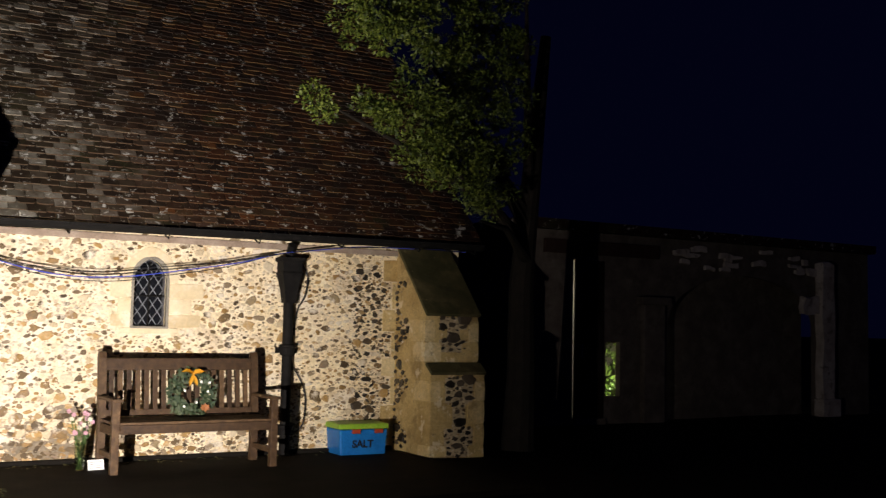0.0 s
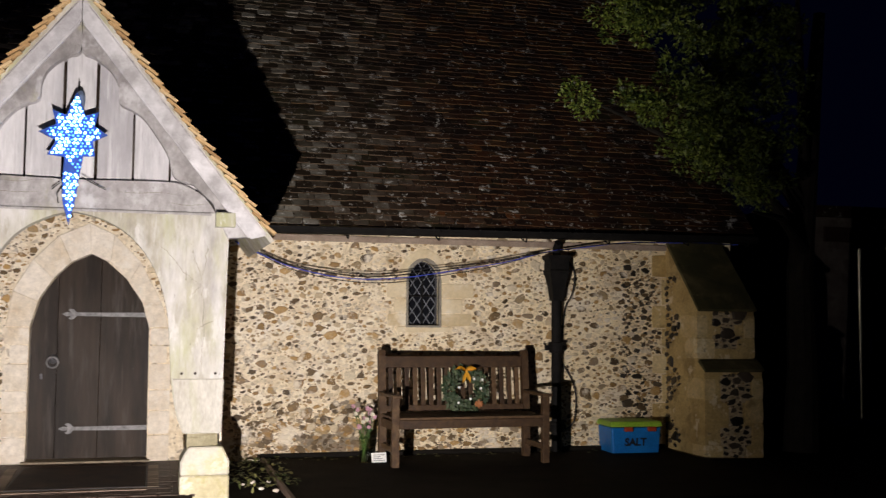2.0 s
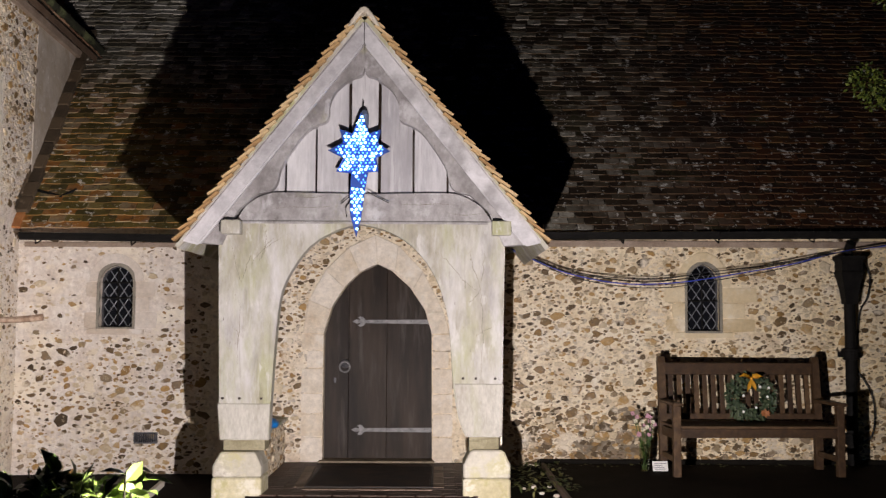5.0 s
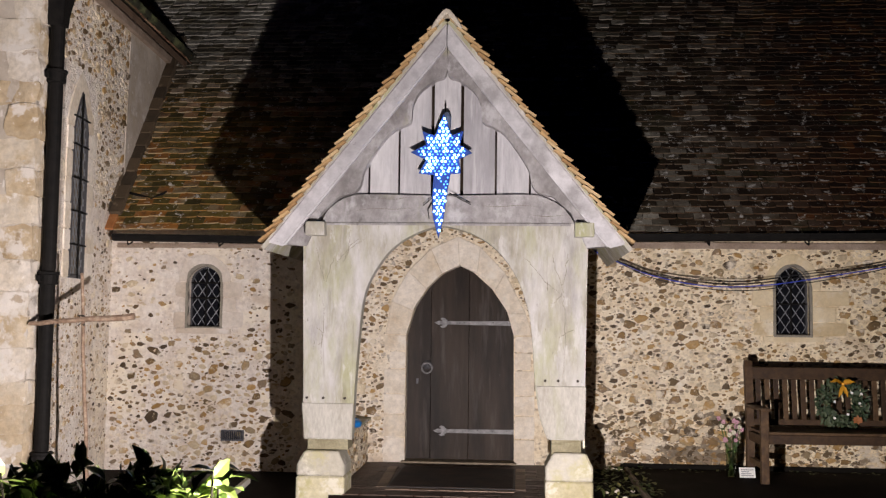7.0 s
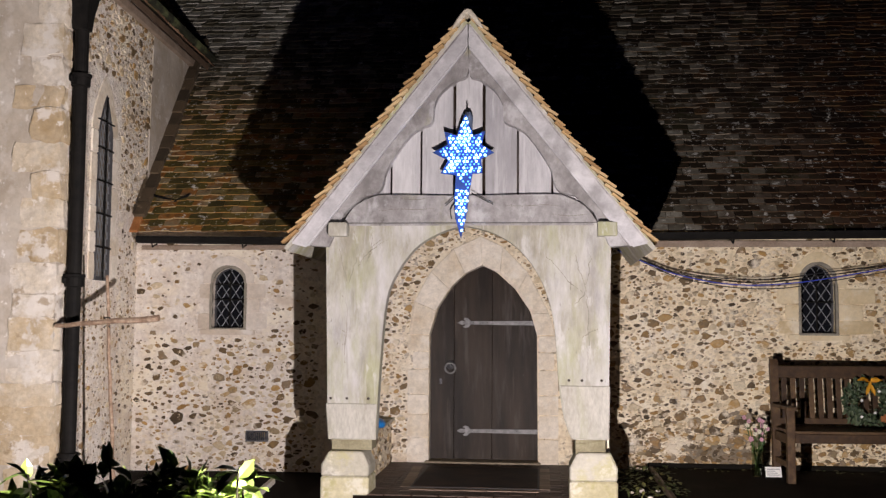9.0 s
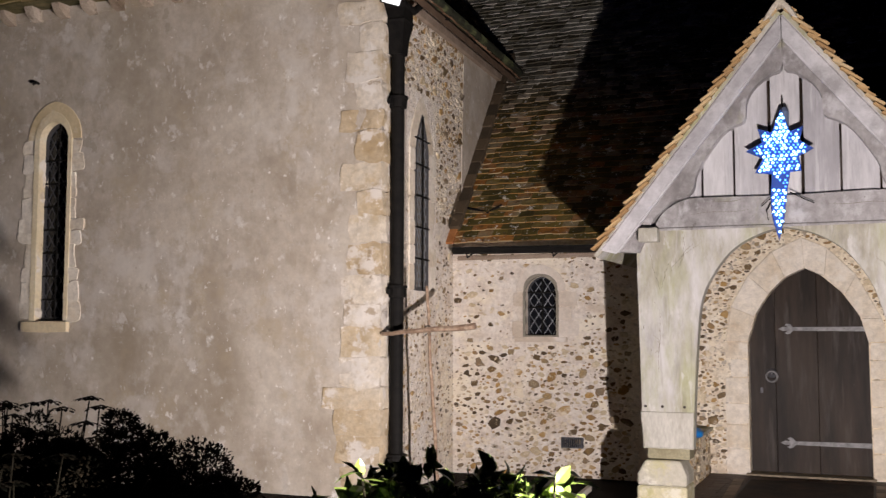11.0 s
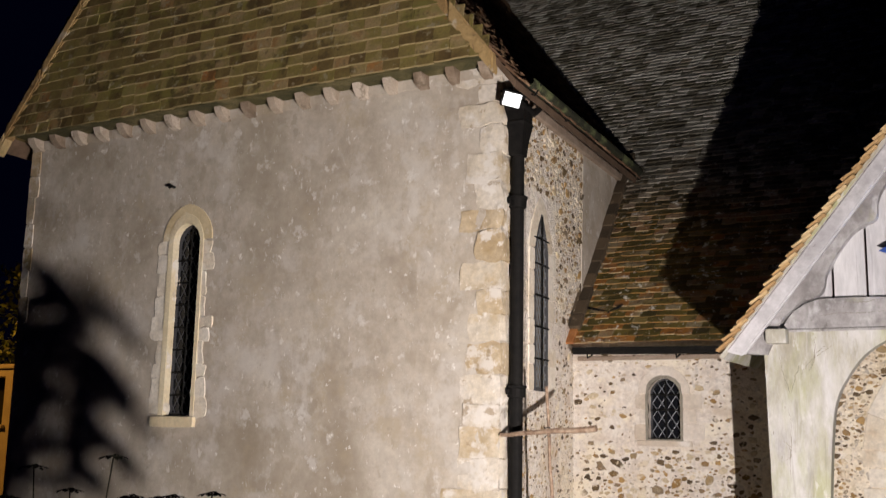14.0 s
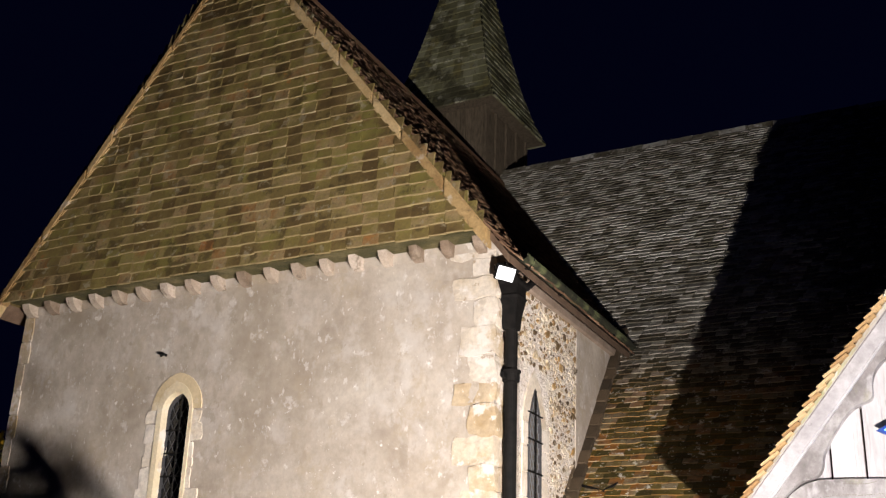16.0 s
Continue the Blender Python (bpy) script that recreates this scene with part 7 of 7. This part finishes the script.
def build_wreath():
    w = empty("wreath", pose(2.87, -0.47, 0.48, -8, 0, 0) @ Matrix.Scale(0.9, 4), "green leafy wreath with white flowers and gold bow", "wreath")
    rnd = random.Random(44)
    verts, faces = [], []
    for k in range(520):
        a = rnd.uniform(0, 2 * math.pi)
        r = 0.155 + rnd.uniform(-0.058, 0.066)
        x, z = r * math.cos(a) * 1.12, 0.20 + r * math.sin(a) * 1.1
        leaf(verts, faces, Vector((x, rnd.uniform(-0.05, 0.03), z)), direction(rnd) + Vector((math.cos(a), -0.5, math.sin(a))) * 0.6, Vector((0, -1, 0.1)), rnd.uniform(0.04, 0.07), rnd.uniform(0.018, 0.03))
    tagged(part("foliage", mesh_of("foliage", verts, faces, LEAF_WREATH), None, w, "blue-green wreath leaves"), kind="stuff")
    for x, z in ((-0.09, 0.22), (0.08, 0.31), (0.15, 0.21), (-0.10, 0.06), (0.03, 0.10), (0.17, 0.30)):
        v, f = [], []
        for j in range(9):
            a = j * 0.698
            leaf(v, f, Vector((x, -0.075, z)), Vector((math.cos(a), -0.45, math.sin(a))), Vector((0, -1, 0)), 0.016, 0.012)
        part("flower", mesh_of("flower", v, f, PETAL_WHITE), None, w, "small white flower")
    v, f = [], []
    for j in range(8):
        a = j * 0.785
        leaf(v, f, Vector((0.12, -0.075, 0.045)), Vector((math.cos(a), -0.3, math.sin(a) * 0.6)), Vector((0, -1, 0)), 0.05, 0.03)
    part("orange_flower", mesh_of("flower", v, f, PETAL_ORANGE), None, w, "orange dried flower")
    for s, long in ((-1, 0.12), (1, 0.12)):
        v, f = [], []
        leaf(v, f, Vector((0.0, -0.06, 0.40)), Vector((s, -0.25, 0.35)), Vector((0, -0.6, 0.8)), long, 0.075, 0.6, 0.3)
        leaf(v, f, Vector((0.0, -0.075, 0.40)), Vector((s * 0.8, -0.3, -0.05)), Vector((0, -0.8, 0.5)), long * 0.9, 0.06, 0.6, -0.3)
        part("bow_loop", mesh_of("bow_loop", v, f, GOLD_RIBBON), None, w, "gold ribbon bow")
        v, f = [], []
        leaf(v, f, Vector((0.0, -0.07, 0.39)), Vector((s * 0.35, -0.1, -1)), Vector((0, -1, 0)), 0.13, 0.04, 0.2, 0.1)
        part("bow_tail", mesh_of("bow_tail", v, f, GOLD_RIBBON), None, w)
    knot = bmesh.new()
    bmesh.ops.create_icosphere(knot, subdivisions=2, radius=0.018)
    part("bow_knot", knot, GOLD_RIBBON, w).matrix_local = Matrix.Translation((0, -0.075, 0.395))


PETAL_WHITE = material("white_petal", (0.80, 0.80, 0.76), 0.6)
PETAL_ORANGE = material("orange_petal", (0.34, 0.13, 0.045), 0.6)
PETAL_PINK = material("pink_petal", (0.50, 0.27, 0.33), 0.6)
PETAL_CREAM = material("cream_petal", (0.62, 0.58, 0.44), 0.6)
GOLD_RIBBON = material("gold_ribbon", (0.62, 0.30, 0.02), 0.35, 0.2)
build_wreath()


def build_vase():
    v = empty("flower_vase", pose(1.88, -0.53, 0), "glass vase of white and pink flowers on the ground", "vase")
    bm = bmesh.new()
    lathe(bm, [(0.036, 0.0), (0.040, 0.004), (0.044, 0.12), (0.052, 0.25), (0.049, 0.25), (0.040, 0.12), (0.034, 0.012)], 0, 0, 20)
    part("glass", bm, VASE_GLASS, v, "clear greenish glass vase")
    rnd = random.Random(7)
    stems = bmesh.new()
    lv, lf = [], []
    for k in range(22):
        a, r = rnd.uniform(0, 6.28), rnd.uniform(0.02, 0.13)
        tip = Vector((r * math.cos(a), r * math.sin(a) * 0.7, rnd.uniform(0.32, 0.52)))
        tube(stems, [(0.02 * math.cos(a + 2), 0.02 * math.sin(a + 2), 0.02), (0.03 * math.cos(a), 0.03 * math.sin(a), 0.22), tip], 0.003, 5)
        pv, pf = [], []
        for j in range(9):
            b = j * 0.698
            leaf(pv, pf, tip, Vector((math.cos(b), rnd.uniform(-0.5, -0.1), math.sin(b))), Vector((0, -1, 0.2)), rnd.uniform(0.016, 0.026), 0.020, 0.1, 0.1)
        part("flower", mesh_of("flower", pv, pf, PETAL_CREAM if k % 3 == 0 else PETAL_PINK), None, v)
        for j in range(3):
            f = rnd.uniform(0.4, 0.95)
            leaf(lv, lf, Vector((0, 0, 0.12)).lerp(tip, f), direction(rnd, 0.3), Vector((0, 0, 1)), rnd.uniform(0.04, 0.08), 0.018)
    part("stems", stems, LEAF_STEM, v)
    tagged(part("foliage", mesh_of("foliage", lv, lf, LEAF_STEM), None, v, "thin green leaves"), kind="stuff")
    c = empty("note_card", pose(2.02, -0.55, 0.0, -18, 0, 4), "small white card with written lines leaning by the vase", "card")
    part("sheet", boxed(-0.07, 0.07, -0.002, 0.002, 0.0, 0.10, None, 0.0005), PETAL_WHITE, c)
    for k in range(4):
        part("line_bar", boxed(-0.055, 0.055 - 0.02 * (k % 3), -0.0035, -0.002, 0.025 + k * 0.017, 0.031 + k * 0.017), INK_GREY, c)


VASE_GLASS = material("vase_glass", (0.86, 0.95, 0.80), 0.03)
VASE_GLASS.node_tree.nodes["Principled BSDF"].inputs["Transmission Weight"].default_value = 1.0
LEAF_STEM = leaf_material("stem_leaf", (0.03, 0.07, 0.014), (0.10, 0.16, 0.035), 0.45)
INK_GREY = material("grey_ink", (0.25, 0.25, 0.26), 0.7)
build_vase()


def build_bag():
    b = empty("blue_bag", pose(-1.45, -1.0, 0.43), "small blue plastic bag on the porch seat", "bag")
    bm = bmesh.new()
    bmesh.ops.create_icosphere(bm, subdivisions=3, radius=0.1)
    for v in bm.verts:
        v.co = Vector((v.co.x * 0.9, v.co.y * 1.2, max(v.co.z, -0.05) * 0.55 + 0.028)) * (1 + 0.12 * noise.noise(v.co * 25))
    part("body", bm, BLUE_PLASTIC, b)


build_bag()


def build_litter():
    rnd = random.Random(61)
    verts, faces = [], []
    for k in range(240):
        x, y = rnd.uniform(0.60, 1.15), rnd.uniform(-1.75, -0.1)
        leaf(verts, faces, Vector((x, y, rnd.uniform(0.0, 0.04))), direction(rnd, 0.0) * Vector((1, 1, 0.35)), Vector((0, 0, 1)), rnd.uniform(0.03, 0.075), rnd.uniform(0.02, 0.045))
    for k in range(160):
        x, y = rnd.uniform(0.8, 5.1), rnd.uniform(-0.28, -0.02)
        leaf(verts, faces, Vector((x, y, rnd.uniform(0.0, 0.02))), direction(rnd, 0.0) * Vector((1, 1, 0.3)), Vector((0, 0, 1)), rnd.uniform(0.03, 0.06), rnd.uniform(0.02, 0.035))
    ob = new("leaf_litter", mesh_of("leaf_litter", verts, faces, LITTER))
    tagged(ob, "scattered dead leaves and weeds by the wall", "leaves", kind="stuff")
    v, f = [], []
    for k in range(34):
        leaf(v, f, Vector((rnd.uniform(2.05, 2.75), rnd.uniform(-1.30, -0.85), 0.006)), direction(rnd) * Vector((1, 1, 0.1)), Vector((0, 0, 1)), rnd.uniform(0.012, 0.03), rnd.uniform(0.010, 0.02))
    tagged(new("petals", mesh_of("petals", v, f, PETAL_WHITE)), "fallen white petals on the tarmac", "petals", kind="stuff")
    k = empty("kerb_stone", pose(-2.37, -1.3, -0.08, 0, 0, 5), "pale narrow path edging stone", "kerb")
    part("edging", boxed(-0.02, 0.02, -0.55, 0.60, -0.05, 0.015, None, 0.008), STONE, k)


def build_path():
    p = new("path", None)
    tagged(p, "raised dark tarmac path under the bench", "path", kind="structure")
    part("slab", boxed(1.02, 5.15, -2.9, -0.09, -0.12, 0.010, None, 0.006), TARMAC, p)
    # black strip takes the place of the shadow line under the wall
    part("wall_foot", boxed(0.98, 5.18, -0.075, -0.004, -0.10, 0.048, None, 0.010), SHADE_STRIP, p, "black strip standing for the shadow line at the wall foot")
    part("edging", boxed(0.985, 1.018, -2.9, -0.09, -0.12, 0.022, None, 0.006), BORDER_TILE, p, "thin edging board of the path")
    rnd = random.Random(91)
    for k in range(5):
        s = rnd.uniform(0.014, 0.030)
        st = empty("stone", pose(rnd.uniform(0.66, 0.95), rnd.uniform(-1.95, -1.2), -0.012), "small pale stone lying in the bed", "stone", "stones in the bed")
        bm = bmesh.new()
        bmesh.ops.create_icosphere(bm, subdivisions=2, radius=s)
        for v in bm.verts:
            v.co = Vector((v.co.x * 1.2, v.co.y, v.co.z * 0.7)) * (1 + 0.25 * noise.noise(v.co * 30 + Vector((k, 0, 0))))
        part("body", bm, STONE_PINK, st)


SHADE_STRIP = textured("shade_strip", [(0.3, (0.006, 0.005, 0.004)), (0.7, (0.014, 0.012, 0.009))], 9.0, bump=0.5, spec=0.1)
build_path()
LITTER = leaf_material("dead_leaf", (0.035, 0.055, 0.012), (0.16, 0.15, 0.045), 0.6)
build_litter()


def build_roof_details():
    wall = bpy.data.objects["roof_nave"]
    k = math.atan(PITCH)
    # mortared tile creasing where the nave roof meets the transept
    s = 0.15
    rnd = random.Random(3)
    while s < 3.1:
        y, z = EAVE_Y + s * math.cos(k), EAVE_Z + s * math.sin(k)
        x = -3.99 - 0.052 * (y + 1.9)
        m = Matrix.Translation((x, y, z + 0.06)) @ Matrix.Rotation(k, 4, "X")
        part("creasing_tile", boxed(0.01, 0.052, 0, 0.20, -0.02, 0.10, m, 0.006), CREASE, wall)
        part("mortar_fillet", boxed(0.05, 0.155 + rnd.uniform(0, 0.025), 0.004, 0.203, -0.04, 0.045 + rnd.uniform(-0.008, 0.008), m, 0.008), CREASE, wall)
        s += 0.21
    part("verge_tile", boxed(-0.02, 0.10, 0.0, 0.30, 0.02, 0.05, Matrix.Translation((-4.05, EAVE_Y, EAVE_Z)) @ Matrix.Rotation(k, 4, "X"), 0.01), ORANGE_TILE, wall, "orange ridge tile at the eaves corner")
    part("lead_strip", tube(bmesh.new(), [(-3.96, 0.12, 2.62), (-3.68, 0.08, 2.55), (-3.55, 0.14, 2.63)], 0.014, 5), BLACK_IRON, wall, "bent metal strip")
    wl = bpy.data.objects["wall_nave"]
    part("wall_plate", boxed(0.6, 5.25, -0.03, -0.002, 2.075, 2.135, None, 0.006), OAK_BROWN, wl, "brown timber wall plate under the gutter")
    part("wall_plate", boxed(-3.98, -2.2, -0.03, -0.002, 2.05, 2.095, None, 0.006), OAK_BROWN, wl, "brown timber wall plate under the gutter")
    tr = bpy.data.objects["wall_transept"]
    part("bracket", tube(bmesh.new(), [(-3.72, 0.0, 3.78), (-3.72, -0.045, 3.78), (-3.75, -0.055, 3.765)], 0.016, 5), BLACK_IRON, tr, "small iron bracket")
    sd = bpy.data.objects["wall_transept_side"]
    part("render_patch", prism([(2.15, 2.3), (3.75, 4.32), (2.25, 4.32)], [], -0.012, -0.001), RENDERED, sd, "smooth grey render patch")


CREASE = textured("creasing_tile", [(0.3, (0.055, 0.040, 0.024)), (0.6, (0.12, 0.085, 0.05))], 6.0, bump=0.5, per_object=0.5, patches=[((0.26, 0.20, 0.13), 6.0, 0.6, 0.6, 0.06)])
ORANGE_TILE = textured("orange_tile", [(0.3, (0.30, 0.11, 0.03)), (0.7, (0.45, 0.20, 0.07))], 8.0, bump=0.4)
build_roof_details()


# ---------- beyond: outbuilding, lit lane ----------
def build_outbuilding():
    h = empty("outbuilding", pose(0, 2.0, 0), "dim stone outbuilding with a door and an archway", "building")
    openings = [[(9.14, -0.2), (9.72, -0.2), (9.72, 2.34), (9.14, 2.34)], [(9.75, 0.36), (10.02, 0.36), (10.02, 1.16), (9.75, 1.16)], arch(10.95, 14.25, -0.2, 1.5, 2.25, 8, 0.1)]
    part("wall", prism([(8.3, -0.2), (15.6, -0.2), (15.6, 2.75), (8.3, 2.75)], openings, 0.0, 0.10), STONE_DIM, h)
    part("lintel", boxed(8.6, 10.75, -0.04, 0.0, 2.42, 2.62, None, 0.01), BRICK, h, "red brick lintel band")
    door = part("door", boxed(9.185, 9.72, 0.0, 0.03, -0.05, 2.339, None, 0.002), DOOR_WOOD, h, "dark plank door standing ajar")
    part("door_handle", boxed(9.27, 9.31, -0.04, 0.0, 0.92, 1.12, None, 0.008), IRON_BRIGHT, door)
    part("inner_wall", boxed(8.5, 9.72, 0.62, 0.70, -0.2, 2.75), PALE_PAINT, h, "pale lit wall inside the door")
    part("threshold", boxed(9.14, 9.72, -0.06, 0.14, -0.1, 0.05, None, 0.01), STONE_DIM, h)
    part("pilaster", boxed(10.40, 10.82, -0.10, 0.0, -0.1, 1.75, None, 0.02), STONE_DIM, h)
    part("capital", boxed(10.32, 10.90, -0.16, 0.0, 1.72, 1.84, None, 0.02), STONE_DIM, h)
    part("pillar", rough_stone(14.24, 14.54, -0.16, 0.0, 0.25, 2.55, 3.0, 0.05, 4), PALE_STONE, h, "pale stone pillar")
    rnd = random.Random(72)
    for k in range(22):
        x, z, w = rnd.uniform(11.0, 14.2), rnd.uniform(2.28, 2.62), rnd.uniform(0.12, 0.34)
        part("rubble_stone", rough_stone(x, x + w, -0.05, 0.02, z, z + rnd.uniform(0.05, 0.11), x * 3.0, 0.03, 2), PALE_STONE, h)
    part("pillar_base", boxed(14.20, 14.64, -0.20, 0.0, -0.1, 0.26, None, 0.02), PALE_STONE, h)
    part("springer", rough_stone(13.85, 14.26, -0.10, 0.0, 1.66, 1.94, 6.0, 0.06, 3), PALE_STONE, h)
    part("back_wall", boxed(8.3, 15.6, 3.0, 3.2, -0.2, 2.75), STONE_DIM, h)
    # added panel blocks the lamp behind, so the archway stays dark
    part("arch_back", boxed(10.9, 14.3, 0.35, 0.48, -0.2, 2.4), STONE_DIM, h, "panel added to keep the archway dark")
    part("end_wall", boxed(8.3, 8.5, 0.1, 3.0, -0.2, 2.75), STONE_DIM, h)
    # partition added to keep the lane lamp's light off the door side
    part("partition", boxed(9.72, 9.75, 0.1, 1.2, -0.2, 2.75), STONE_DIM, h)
    part("roof", boxed(8.2, 15.7, -0.1, 3.3, 2.76, 2.9), TILE, h)
    b = empty("lit_shrub", pose(11.2, 4.1, 0), "leafy shrub lit beyond the narrow opening", "shrub")
    rnd = random.Random(71)
    crown("leaves", rnd, [((rnd.uniform(-0.5, 0.5), rnd.uniform(-0.2, 0.2), rnd.uniform(0.2, 1.1)), 0.2) for _ in range(16)], 70, 0.2, 0.09, 0.05, LEAF_LAUREL, b)


# low tone also carries the weak light on this far wall
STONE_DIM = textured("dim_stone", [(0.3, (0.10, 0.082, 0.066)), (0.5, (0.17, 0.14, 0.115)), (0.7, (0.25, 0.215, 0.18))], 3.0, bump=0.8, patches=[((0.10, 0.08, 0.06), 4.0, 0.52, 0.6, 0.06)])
PALE_STONE = textured("pale_rubble_stone", [(0.3, (0.50, 0.42, 0.36)), (0.5, (0.70, 0.62, 0.55)), (0.7, (0.82, 0.76, 0.70))], 4.0, bump=0.6, patches=[((0.25, 0.20, 0.16), 6.0, 0.55, 0.7, 0.06)])
PALE_PAINT = material("pale_paint", (0.80, 0.77, 0.72), 0.5)
build_outbuilding()
lamp("lane_lamp", "POINT", Matrix.Translation((10.9, 3.6, 0.22)), 45, (0.9, 1.0, 0.75), soft=0.05)
lamp("room_lamp", "POINT", Matrix.Translation((8.75, 2.36, 1.9)), 7, (1.0, 0.95, 0.85), soft=0.05)


def build_lane():
    h = empty("cottage", pose(-15.6, 2.2, 0), "rendered cottage wall lit orange by a street lamp", "building")
    part("wall", prism([(-4.0, -0.2), (1.6, -0.2), (1.6, 2.24), (-4.0, 2.24)], [[(-1.1, 1.28), (0.06, 1.28), (0.06, 2.10), (-1.1, 2.10)]], 0, 0.4, bevel=0.01), COTTAGE, h)
    part("window_back", boxed(-1.2, 0.16, 0.30, 0.34, 1.2, 2.2), BLACK_IRON, h, "dark unlit window")
    part("sill", boxed(-1.2, 0.14, -0.06, 0.1, 1.21, 1.275, None, 0.01), COTTAGE, h)
    part("coping", boxed(-4.05, 1.65, -0.05, 0.45, 2.242, 2.32, None, 0.02), COTTAGE, h)
    b = empty("hedge_tree", pose(-16.4, 3.4, 0), "leafy tree catching orange street light", "tree")
    rnd = random.Random(81)
    part("trunk", tube(bmesh.new(), [(0, 0, -0.1), (0.05, 0, 1.4), (0, 0.1, 2.8)], 0.1, 8, 0.5), BARK, b)
    crown("leaves", rnd, [((rnd.uniform(-2.0, 1.9), rnd.uniform(-0.6, 0.6), rnd.uniform(2.2, 4.2)), 0.4) for _ in range(34)], 60, 0.4, 0.12, 0.08, LEAF_TREE, b)


COTTAGE = textured("cottage_render", [(0.3, (0.36, 0.33, 0.28)), (0.7, (0.5, 0.46, 0.40))], 3.0, bump=0.3)
build_lane()
